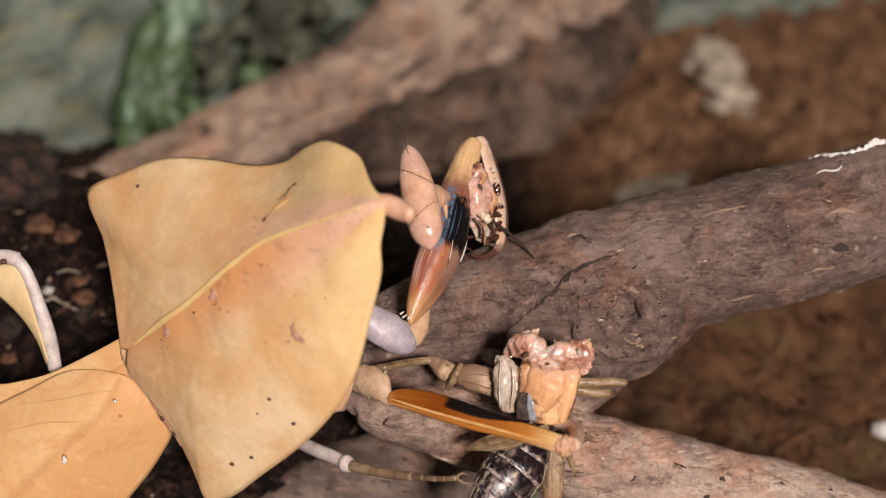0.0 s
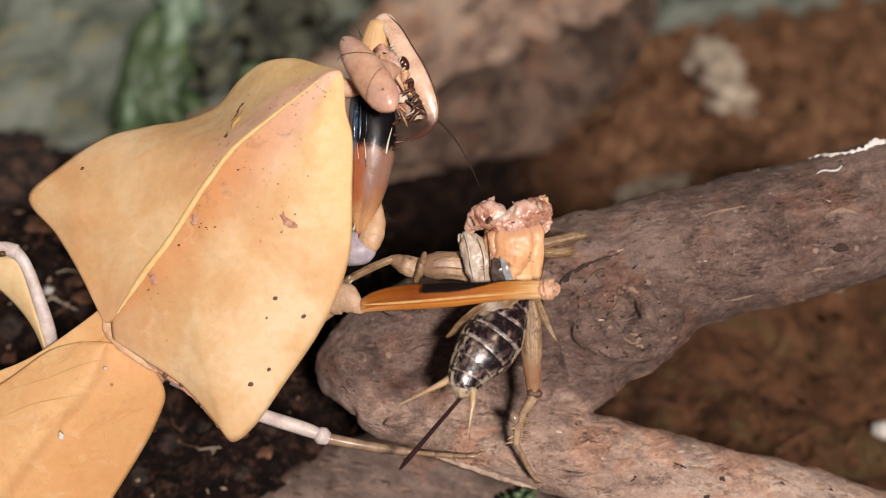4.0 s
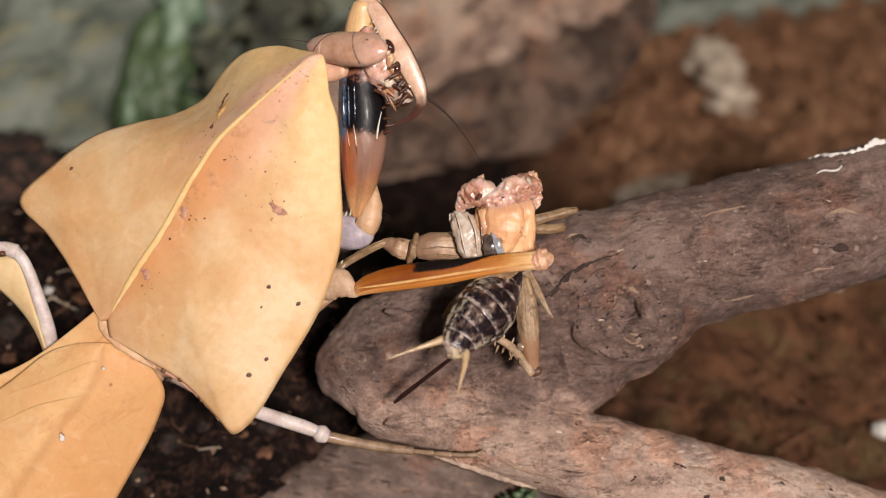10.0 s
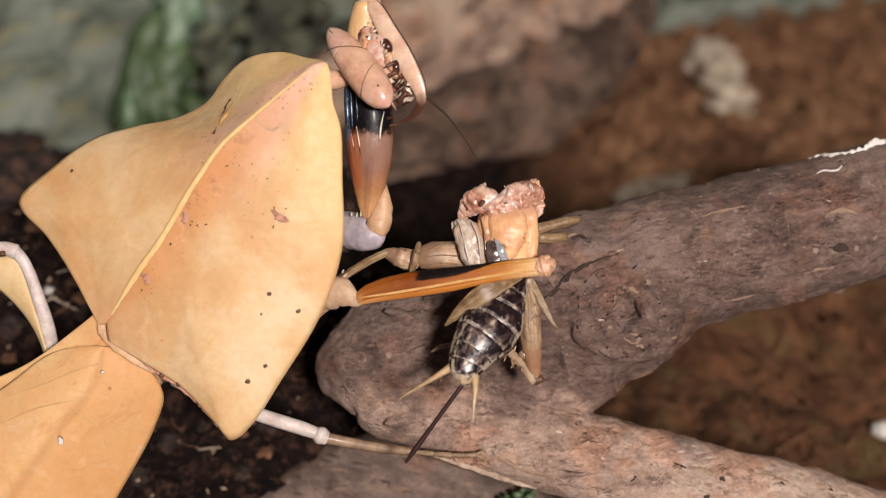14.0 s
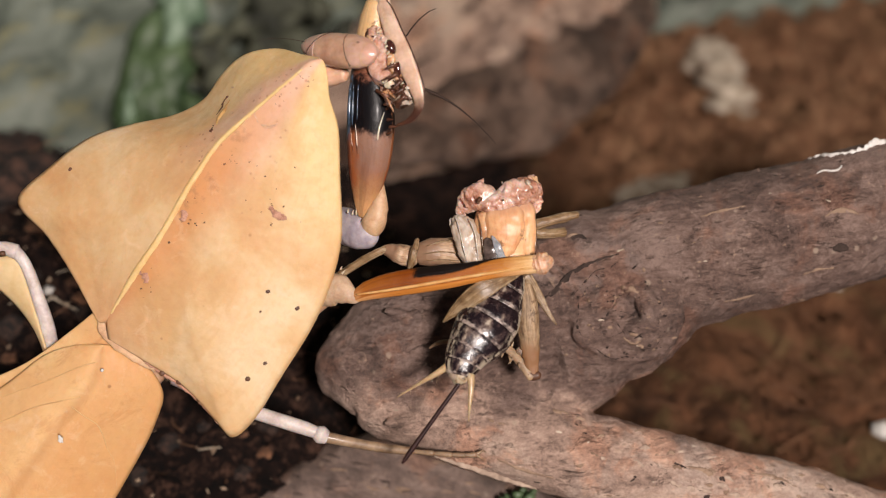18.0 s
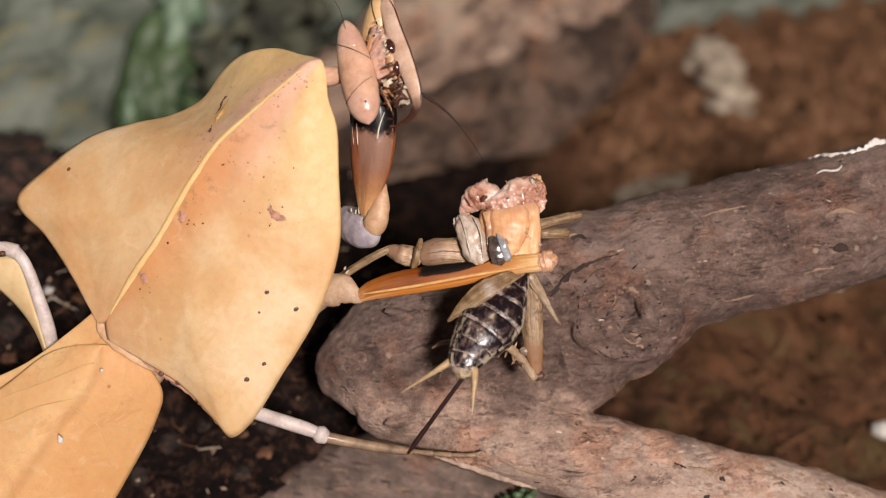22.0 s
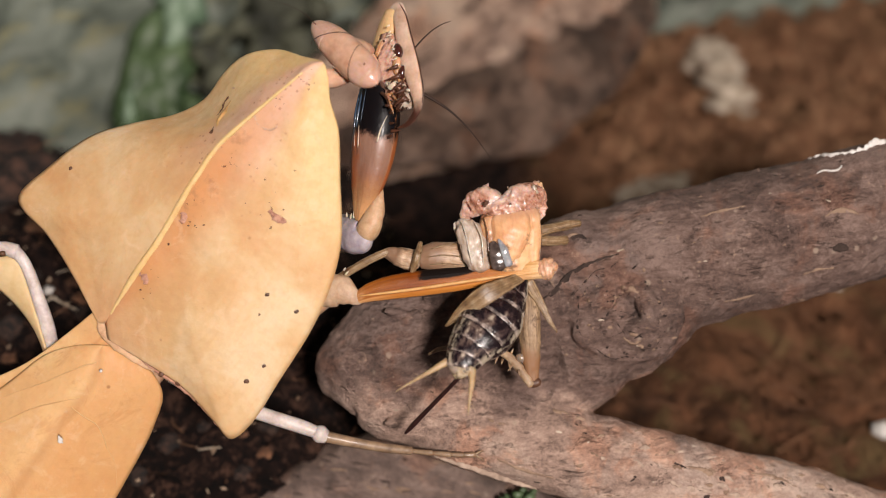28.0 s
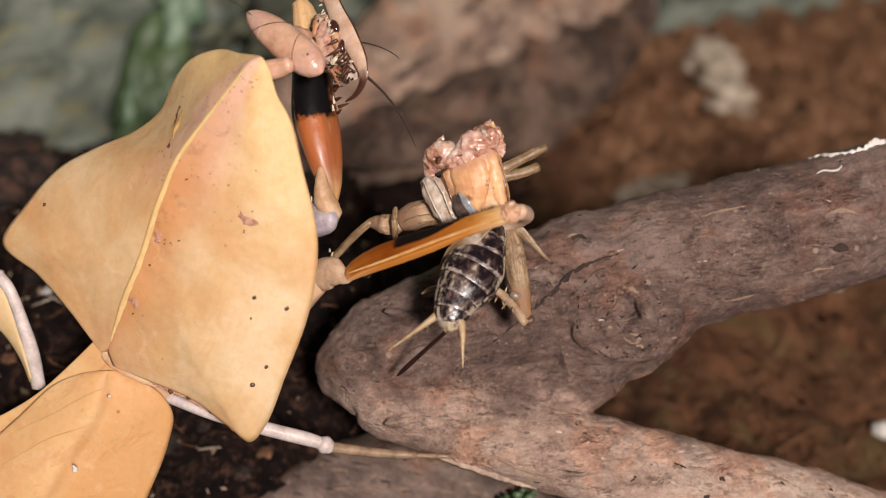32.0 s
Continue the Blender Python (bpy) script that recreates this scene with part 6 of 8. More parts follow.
def build_abdomen():
    piv = (905, 525, 1)
    core = [(916, 508, 0.7), (908, 532, 1.1), (893, 562, 1.8), (876, 594, 2.5), (855, 624, 3.2), (834, 652, 3.8), (821, 680, 4.3), (815, 700, 4.6)]
    wid = [20, 28, 40, 50, 50, 38, 28, 18]
    line = smooth_line([(*sp(*p), w / 20) for p, w in zip(core, wid)], 64)
    bm = bmesh.new()
    sweep(bm, [Vector(p[:3]) for p in line[::8]], [p[3] * 0.93 for p in line[::8]], 0.6, rings=24, seg=24)
    ob = part("abdomen", bm, MEMBRANE, cricket, "striped dark and pale abdomen", piv, "abdomen")
    cuts = [2, 11, 20, 29, 38, 46, 53, 60]
    for a, b in zip(cuts, cuts[1:]):
        bm = bmesh.new()
        ids = np.linspace(a, b + 2, 6).astype(int)
        grow = [0.985, 1.02, 1.035, 1.04, 1.045, 1.0]
        sweep(bm, [Vector(line[i][:3]) for i in ids], [line[i][3] * g for i, g in zip(ids, grow)], 0.62, rings=10, seg=30, blunt=False, rough=0.03, grain=1.4)
        part("segment", bm, ABDOMEN, ob)
    bm = limb([(832, 672, 4.3), (824, 686, 4.6), (816, 698, 4.7), (810, 707, 4.5)], [19, 20, 15, 7], deep=0.5, rings=24, seg=24, rough=0.12, grain=2.2)
    part("tail_plate", bm, TAIL, ob, "pale tail plate")
    for q, w in (([(802, 674, 4.2), (775, 690, 4.2), (742, 708, 4.0), (705, 729, 3.8)], [8, 5.2, 3, 0.8]), ([(838, 694, 4.6), (838, 718, 4.9), (835, 745, 5.1), (832, 776, 5.2)], [7.5, 5.2, 3, 0.8])):
        bm = limb(q, w, deep=0.9, rings=14, seg=10)
        rnd = random.Random(len(q) + q[0][0])
        line_c = smooth_line([tuple(sp(*p)) for p in q], 24)
        for n in range(2, 22):
            o = Vector(line_c[n])
            d = Vector((rnd.uniform(-1, 1), rnd.uniform(-1, 1), rnd.uniform(-0.2, 0.8))).normalized() + (Vector(line_c[n + 1]) - o).normalized() * 0.7
            ln = rnd.uniform(0.4, 0.8)
            sweep(bm, [o, o + d * ln * 0.5, o + d * ln], [0.018, 0.013, 0.006], 1.0, rings=3, seg=4, blunt=False)
        part("cercus", bm, CERCUS, ob, "tapered tan tail feeler")
    bm = limb([(826, 696, 4.3), (796, 740, 4.0), (762, 790, 3.6), (735, 830, 3.3), (722, 850, 3.2)], [3.4, 3.8, 4, 4.6, 2.4], deep=0.8, rings=24, seg=10)
    part("ovipositor", bm, OVIPOSITOR, cricket, "long dark brown egg-laying spike", (826, 696, 4.3), "ovipositor")


def build_jumper():
    piv = (940, 550, 0)
    bm = limb([(932, 535, 0.2), (936, 570, 0.1), (938, 610, -0.2), (942, 650, -0.6), (945, 682, -1.0), (945, 696, -1.0)], [13, 19, 20, 16, 12, 11], deep=0.6, rings=40, seg=20, rough=0.09, grain=2)
    ob = part("jumping_leg", bm, JUMPER, cricket, "tan jumping leg with a dark knee", piv, "jumper")
    part("knee", limb([(938, 690, -0.9), (946, 694, -1.0), (958, 692, -0.9)], [7, 9, 7], rings=8, seg=10), SPECK, ob)
    bm = limb([(945, 698, -1.0), (932, 722, -1.2), (918, 752, -1.6), (914, 784, -2.2)], [9, 9, 8, 6], deep=0.9, rings=16, seg=10)
    shin = part("jumping_shin", bm, CRICKET_LEG, cricket, "spiny tan shin with a clawed foot", (945, 698, -1.0), "shin")
    teeth("spur", shin, sp(935, 728, -1.0), sp(922, 784, -2.0), 6, 0.75, CRICKET_LEG, Vector((0.9, 0.15, 0.3)).normalized())
    teeth("spur", shin, sp(912, 748, -1.4), sp(908, 786, -2.0), 3, 0.65, CRICKET_LEG, Vector((-0.8, -0.4, 0.3)).normalized())
    part("foot", limb([(914, 780, -2.2), (926, 806, -3.2), (936, 828, -4.2), (948, 846, -5.0), (962, 854, -5.4)], [5, 5, 4.5, 4, 2], deep=0.9, rings=16, seg=8), CRICKET_LEG, shin)
    part("drop", blob(bmesh.new(), sp(912, 736, -0.9), (0.42, 0.62, 0.4), 0, 1, 20), MEMBRANE, shin, "shiny pale drop")


build_cricket()
build_abdomen()
build_jumper()


# ---- small things on the ground and wood ----
def build_plant():
    ob = thing("green_plant", (270, 170, -84), "blurred green leafy plant before the back panel", "plant")
    rnd = random.Random(8)
    sprigs = [(rnd.gauss(282, 30), rnd.gauss(160, 40), rnd.uniform(60, 105), rnd.uniform(20, 36), rnd.uniform(45, 135)) for _ in range(22)]
    sprigs += [(rnd.gauss(452, 12), rnd.gauss(138, 12), rnd.uniform(30, 45), rnd.uniform(12, 18), rnd.uniform(20, 160)) for _ in range(6)]
    young = len(sprigs)
    sprigs += [(rnd.gauss(312, 16), rnd.gauss(20, 30), rnd.uniform(50, 80), rnd.uniform(14, 24), rnd.uniform(60, 120)) for _ in range(9)]
    sprigs += [(rnd.gauss(236, 8), rnd.gauss(190, 30), rnd.uniform(40, 60), rnd.uniform(12, 18), rnd.uniform(60, 120)) for _ in range(4)]
    moss = len(sprigs)
    sprigs += [(rnd.gauss(480, 55), rnd.gauss(50, 40), rnd.uniform(40, 70), rnd.uniform(14, 26), rnd.uniform(0, 180)) for _ in range(22)]
    for n, (x, y, ln, wd, a) in enumerate(sprigs):
        grid = []
        for i in range(11):
            s = i / 10
            w = wd * math.sin(math.pi * (0.06 + 0.92 * s)) ** 0.8
            ca, sa = math.cos(radians(a)), math.sin(radians(a))
            row = []
            for j in range(5):
                t = (j - 2) / 2
                q = sp(x + ca * ln * (s - 0.5) * 1.4 + sa * w * t, y - sa * ln * (s - 0.5) * 1.4 + ca * w * t, -83)
                q.z += -1.2 * abs(t) + 2.0 * math.sin(3 * s)
                row.append(q)
            grid.append(row)
        part("leaf" if n < moss else "withered_leaf", sheet(grid, 0.3), LEAF if n < young else YOUNG if n < moss else MOSS, ob, "pale mint young leaf" if young <= n < moss else "")
    part("stem", limb([(250, 265, -81), (270, 160, -83), (310, 30, -86), (330, -40, -88)], [6, 5, 5, 4], rings=16, seg=8), LEAF, ob)


def ground_place(x, y):
    """Where the sight line through the plan place x, y meets the soil."""
    p = STAGE @ (sp(x, y, 0) * MM)
    way = p - Vector(EYE)
    way.normalize()
    d = 0.06
    q = Vector(EYE)
    while d < 0.5:
        q = Vector(EYE) + way * d
        if q.z <= ground_height(q.x, q.y):
            break
        d += 0.0004
    return Vector((q.x, q.y, ground_height(q.x, q.y)))


def world_lump(name, x, y, size, material, label, category, group, flat=0.6, seed=0):
    bm = bmesh.new()
    bmesh.ops.create_icosphere(bm, subdivisions=3, radius=1.0)
    for v in bm.verts:
        d = v.co.copy()
        v.co = Vector((d.x * size, d.y * size, d.z * size * flat)) * (1 + 0.55 * noise.noise(d * 1.4 + Vector((seed, 0, 0))) + 0.25 * noise.noise(d * 4 + Vector((0, seed, 0))) + 0.14 * noise.noise(d * 9 + Vector((0, 0, seed))))
        for f in v.link_faces:
            f.smooth = True
    me = bpy.data.meshes.new(name)
    bm.to_mesh(me)
    bm.free()
    me.materials.append(material)
    ob = new(name, me)
    ob.location = ground_place(x, y) + Vector((0, 0, size * flat * 0.35))
    ob.rotation_euler.z = seed * 1.3
    return tagged(ob, label, category, group)


build_plant()
for i, (x, y, s) in enumerate(((1262, 95, .0026), (1240, 118, .0020), (1278, 120, .0026), (1262, 145, .0022), (1290, 158, .0024), (1308, 176, .0020), (1284, 190, .0022), (1312, 204, .0016), (1228, 96, .0014), (1296, 132, .0014))):
    world_lump("pale_clump", x, y, s * 1.25, PALE, "pale fluffy fungus clump on the coir", "fungus", "pale clumps", 0.4, i * 3.7 + 1)
for i, (x, y, s) in enumerate(((1110, 352, .0022), (1140, 342, .0026), (1172, 336, .0028), (1204, 330, .0022))):
    world_lump("pale_clump", x, y, s, PALE, "pale fungus clump showing behind the branch", "fungus", "pale clumps", 0.45, i * 2.3 + 9)
for i, (x, y, s) in enumerate(((72, 402, .0016), (140, 500, .0011), (150, 528, .0013), (470, 802, .0008), (430, 770, .0005), (15, 635, .0009), (120, 420, .0012))):
    world_lump("bark_chip", x, y, s, CHIP, "small orange-brown bark chip on dark soil", "bark chip", "bark chips", 0.35, i + 2)
for i, (x, y, s) in enumerate(((85, 520, .0006), (1560, 765, .0012), (1475, 505, .0010))):
    world_lump("pale_crumb", x, y, s, WHITE, "small whitish crumb on the soil", "crumb", "pale crumbs", 0.6, i + 3)


def build_bits():
    bm = blob(bmesh.new(), sp(630, 849, -18.6), (0.45, 0.35, 0.3), 0.15, 3, 30, 2)
    lone("pale_crumb", bm, WHITE, "small whitish crumb on the root", "crumb", (630, 849, -18.8), "pale crumbs")


build_bits()


def build_threads():
    # pale rootlets on the dark soil and a wisp of moss by the root
    inv = STAGE.inverted()
    for pts in (((86, 538), (100, 548), (122, 558), (146, 572)), ((104, 502), (122, 500), (146, 503)), ((60, 560), (84, 552), (104, 546)), ((20, 556), (34, 550), (46, 552)), ((352, 812), (372, 813), (394, 813))):
        q = [(inv @ (ground_place(x, y) + Vector((0, 0, 0.0012)))) / MM for x, y in pts]
        bm = bmesh.new()
        sweep(bm, q, [0.06, 0.1, 0.08, 0.05][:len(q)], 0.8, rings=16, seg=6, rough=0.04, grain=2)
        lone("rootlet", bm, PALE, "thin pale rootlet on dark soil", "rootlet", (pts[0][0], pts[0][1], q[0].z), "rootlets")
    rnd = random.Random(17)
    bm = bmesh.new()
    for _ in range(16):
        blob(bm, sp(rnd.uniform(886, 946), rnd.uniform(868, 890), -17 + rnd.uniform(-1, 1)), (rnd.uniform(0.3, 0.7), rnd.uniform(0.2, 0.4), 0.35), 0.25, 2.2, rnd.uniform(0, 180), 2)
    lone("moss_wisp", bm, LEAF, "small wisp of green moss on the root", "moss", (916, 880, -18))


build_threads()


for i, (x, y, s) in enumerate(((20, 290, .0048), (48, 330, .0036), (-10, 240, .0045), (10, 350, .003), (300, 790, .0018), (430, 840, .0014), (360, 760, .0010), (250, 850, .0018), (60, 500, .0016), (150, 560, .0018), (20, 590, .0022), (480, 760, .0018))):
    world_lump("peat_lump", x, y, s * (1.0 if x < 60 and y < 400 else 0.6), PEAT, "dark crumbling lump of peat on the soil bank", "peat", "lumps of peat", 0.8, i + 5)


# ---- what moves: seconds, place in plan millimetres, turn in degrees ----
def keyed(name, rows, lift=0.0):
    """Key a part; lift moves its path towards the viewer along the sight lines (mm)."""
    ob = PARTS[name]
    base = ORIGIN[ob.parent]
    keys = []
    for t, x, y, z, a, b, c in rows:
        k = (DIST - z - lift) / (DIST - z)
        keys.append((t, pose(*((Vector((x * k, y * k, z + lift)) - base) * MM), a, b, c)))
    walk(ob, keys)


def motions():
    keyed("shield", [(0, -27.8, -9.01, 1.75, 20, -12.4, -20.1), (0.5, -27.39, -7.84, 0.75, 17.4, -11.3, -17.2),
        (1, -28.64, -6.71, -0.33, 6.1, -5.9, -7.7), (1.5, -28.94, -6.67, -0.39, 5.3, -5.9, -6.6), (2, -28.77, -5.96, -0.16, 3, -4.1, -5.5),
        (2.5, -28.58, -5.61, 0.41, 0.5, -1, -2.4), (3, -29.33, -6.39, 0.8, -0.3, -0, -0.8), (5.5, -29.3, -6.71, 1.01, 0.9, -0.4, -0.6),
        (6, -29.24, -6.64, 0.98, 0.7, -0.3, -0.6), (6.5, -29.32, -7.05, 1.09, 1.3, -0.6, -0.3), (7, -29.35, -7.14, 1.14, 1.4, -0.7, -0.3),
        (7.5, -29.38, -6.95, 1.42, 0.4, -0.2, -0), (8, -29.38, -6.72, 1.51, 0, -0.3, 0), (8.5, -29.36, -6.56, 1.48, -0.1, -0.1, -0.1),
        (9, -29.37, -6.63, 1.5, 0, -0, 0), (9.5, -29.51, -6.3, 1.3, -0.4, -1.4, 0.6), (10, -29.55, -6.45, 1.52, -0.3, -1.5, 2.4),
        (10.5, -29.63, -6.39, 1.41, -0.3, -1.5, 1.8), (12, -29.51, -6.57, 1.55, 0.1, -1.1, 1.3), (12.5, -29.48, -6.77, 1.72, 0.3, -0.7, 1.2),
        (13, -29.51, -6.86, 1.46, 0.7, -0.7, 0.8), (13.5, -29.58, -6.92, 1.62, 0.8, -1, 1.3), (14, -29.63, -6.77, 1.64, 0.2, -0.7, 1.4),
        (14.5, -29.69, -6.58, 1.52, 0.2, -0.7, 2), (17.5, -29.66, -6.61, 1.38, 1.2, -1, 1.9), (18.5, -29.72, -6.68, 1.34, 1.5, -1.5, 1.8),
        (19, -29.69, -6.63, 1.15, 2.2, -1.8, 1.5), (19.5, -29.82, -6.66, 1.14, 1.9, -1.4, 2), (20, -29.79, -6.63, 1.35, 1.7, -1.7, 2.1),
        (22, -29.77, -6.68, 1.39, 1.8, -1.3, 1.9), (22.5, -29.68, -6.67, 1.34, 2.3, -1.4, 1.1), (23, -29.73, -6.83, 1.37, 2.5, -1.8, 1.6),
        (23.5, -29.73, -6.71, 1.28, 2.6, -1.8, 1.5), (24, -29.86, -6.68, 1.03, 2.6, -1.7, 1.9), (24.5, -29.78, -6.64, 1.06, 2.9, -2.2, 1.9),
        (25.5, -29.82, -6.57, 1.33, 2.3, -2.2, 2.3), (27.5, -29.84, -6.63, 1.28, 2.4, -2, 2.2), (28, -29.74, -6.68, 1.32, 2.6, -1.7, 1.3),
        (28.5, -29.85, -6.73, 1.25, 2.9, -2.1, 2), (29.5, -29.86, -6.66, 1.45, 2.3, -1.9, 1.9), (30, -29.88, -6.7, 1.31, 2.6, -2.1, 2),
        (30.5, -29.66, -6.23, 1.11, 1.8, -2.3, 1), (31, -29.86, -7.61, 0.64, 3.9, -4.9, 6.1), (31.5, -30.04, -7.65, 0.6, 4.6, -4.8, 7.4),
        (32, -29.73, -9.22, 0.42, 7, -6.4, 11.6)])
    keyed("wing", [(0, -28.91, -12.51, -1.02, 3.8, -2.2, -8.8), (0.5, -28.35, -11.17, -1.01, 1.6, -0.4, -7.5),
        (1, -29.3, -9.89, -1, -0.2, 0.3, -5.5), (1.5, -29.47, -9.9, -0.99, -0.7, 0.8, -5.1), (2, -29.26, -9.21, -0.99, -0.8, 0.8, -3.5),
        (2.5, -29.13, -8.93, -0.99, -1.9, 1.5, -2.5), (3, -29.82, -9.76, -0.99, -1.3, 1.1, -1.9), (3.5, -29.98, -9.75, -1, -0.4, 0.4, -1.1),
        (5.5, -29.91, -10.05, -1, 0, 0.3, -0.7), (6, -29.83, -9.98, -1, -0.4, 0.4, -1.1), (6.5, -29.91, -10.43, -1, 0, 0.1, -0.6),
        (7, -29.91, -10.51, -1, -0, 0.4, -0.6), (8.5, -29.99, -9.98, -1, -0.6, 0.5, -0.2), (9, -29.99, -10.05, -1, 0, -0, 0),
        (9.5, -30.07, -9.74, -1, -0.1, 0.1, 0.1), (10, -30.15, -9.82, -1, -0, -0.1, 1.3), (10.5, -30.24, -9.74, -1, 0.1, 0.3, 1.3),
        (13, -30.06, -10.21, -1, -0.4, 0.4, -0.4), (13.5, -30.23, -10.27, -1, 0.6, -0.1, 0.9), (14.5, -30.23, -9.98, -1, -0.1, 0.2, 0.8),
        (22, -30.31, -9.97, -1, 0, -0, 1.3), (22.5, -30.23, -9.98, -1, -0.3, 0.4, 0.3), (23, -30.3, -10.19, -1, 0.6, -0.4, 0.9),
        (24, -30.31, -9.97, -1, 0, 0, 1.3), (24.5, -30.23, -9.97, -1, 0.3, -0.1, 0.5), (25, -30.3, -9.95, -1.01, 1.1, -0.7, 1.3),
        (25.5, -30.31, -9.89, -1, 0, 0, 1.3), (29, -30.38, -10.03, -1.01, 1, -0.7, 1.3), (29.5, -30.39, -9.97, -1, 0, 0, 1.3),
        (30, -30.39, -10.03, -1.01, 0.8, -0.2, 1.4), (30.5, -30.15, -9.51, -1.01, 0.4, 0.3, 0.5), (31, -29.96, -10.82, -1, -0.2, 0, 3.6),
        (31.5, -30.05, -10.83, -1, -0.5, 0.2, 4.4), (32, -29.69, -12.28, -1, 0.1, -0.3, 6.7)])
    keyed("near", [(0, -5.44, -13.1, 1.4, 6.5, -15.7, -17.5), (0.5, -4.61, -10.69, 1.38, 4.5, -19.8, -12.8),
        (1, -5.75, -6.46, 1.42, 4.5, -18.7, -0.8), (1.5, -6.33, -6.01, 1.37, 2.8, -19.3, -1.7), (2, -6.37, -5.33, 1.35, 0.5, -17.4, -1.1),
        (2.5, -7.24, -4.71, 1.35, -0.5, -14.5, -1.3), (3, -7.76, -5.04, 1.36, -2.9, -9.8, -0.8), (5.5, -7.91, -5.39, 1.43, -1.2, -5, -0.7),
        (6, -7.86, -5.34, 1.5, 1.6, -3.4, -0.1), (6.5, -7.9, -5.55, 1.57, 2.9, -2.8, -0.2), (7, -7.83, -5.54, 1.51, 0.6, -4.4, -0.5),
        (8, -7.97, -5.2, 1.62, 2.3, -2.3, 0.5), (8.5, -7.9, -5.09, 1.57, 1.8, -2.4, 0.1), (9, -8.01, -5.14, 1.48, -0.3, -0.3, -0),
        (9.5, -7.87, -4.39, 1.37, -2.2, -8.5, 2.8), (10, -8.35, -3.94, 1.4, -2.9, -4.8, 3.1), (10.5, -8.54, -4.2, 1.54, -1.1, -0.9, 3.9),
        (11, -8.49, -4.2, 1.67, 0.9, -2, 3.8), (12, -8.19, -4.59, 1.63, -0.1, -1.9, 3.6), (12.5, -8.17, -4.79, 1.77, 0.5, 1, 3.3),
        (13, -8.11, -4.99, 1.79, 1.4, -1.5, 3.1), (13.5, -8.1, -4.88, 1.74, 1.7, -2.7, 4.5), (14, -8.16, -4.73, 1.64, 0.1, -1.9, 4.4),
        (14.5, -8.25, -4.39, 1.69, 0.2, -1.1, 5.3), (16.5, -8.26, -4.52, 1.66, 1.4, -2.9, 4.2), (17, -8.33, -4.46, 1.62, -0.1, -2.8, 4.6),
        (17.5, -8.33, -4.46, 1.63, 0.5, -1.8, 4.7), (18, -8.34, -4.46, 1.59, -0.5, -3.1, 4.2), (18.5, -8.33, -4.46, 1.63, 1.4, -3.5, 4.7),
        (19, -8.19, -4.55, 1.58, 0.1, -3.8, 3.9), (19.5, -8.19, -4.33, 1.54, -1.3, -3.5, 4.5), (20, -8.19, -4.3, 1.53, -1.3, -3, 4.3),
        (20.5, -8.19, -4.31, 1.51, -1.3, -4.5, 4.5), (21, -8.18, -4.36, 1.6, 0.8, -3.4, 4.7), (21.5, -8.03, -4.38, 1.58, -0.4, -3, 4.5),
        (22, -8.01, -4.45, 1.57, -1.1, 1.7, 4.5), (22.5, -7.88, -4.67, 1.7, -0.5, 1.6, 3.5), (23, -7.95, -4.62, 1.78, -0.4, 1.8, 3.7),
        (23.5, -7.91, -4.64, 1.71, -0.4, 2.1, 3.5), (24, -7.96, -4.38, 1.62, -0.8, -2.7, 4.7), (24.5, -8.11, -4.39, 1.65, -1.6, 0.9, 3.5),
        (25, -8.19, -4.3, 1.58, -1.9, -1.7, 3.5), (25.5, -8.33, -4.14, 1.69, -2, 1.4, 3.7), (27.5, -8.26, -4.21, 1.67, -1.7, 1.9, 3.6),
        (28, -8.13, -4.55, 1.72, -1.2, 4.2, 2.6), (28.5, -8.28, -4.33, 1.79, -0, 2.3, 3.3), (29, -8.23, -4.35, 2.02, 0.3, -0, 2.9),
        (29.5, -8.29, -4.32, 2.02, -0.3, 3.2, 2.5), (30, -8.37, -4.27, 2.19, 1.2, 0.9, 3.1), (30.5, -8.1, -4.25, 1.91, -0, -2.1, 2.7),
        (31, -8.47, -3.49, 1.73, -1.6, -12.2, 7.7), (31.5, -8.78, -3, 1.63, -5.5, -12.1, 7.8), (32, -8.95, -2.8, 1.6, -6.3, -18.6, 13.3)])
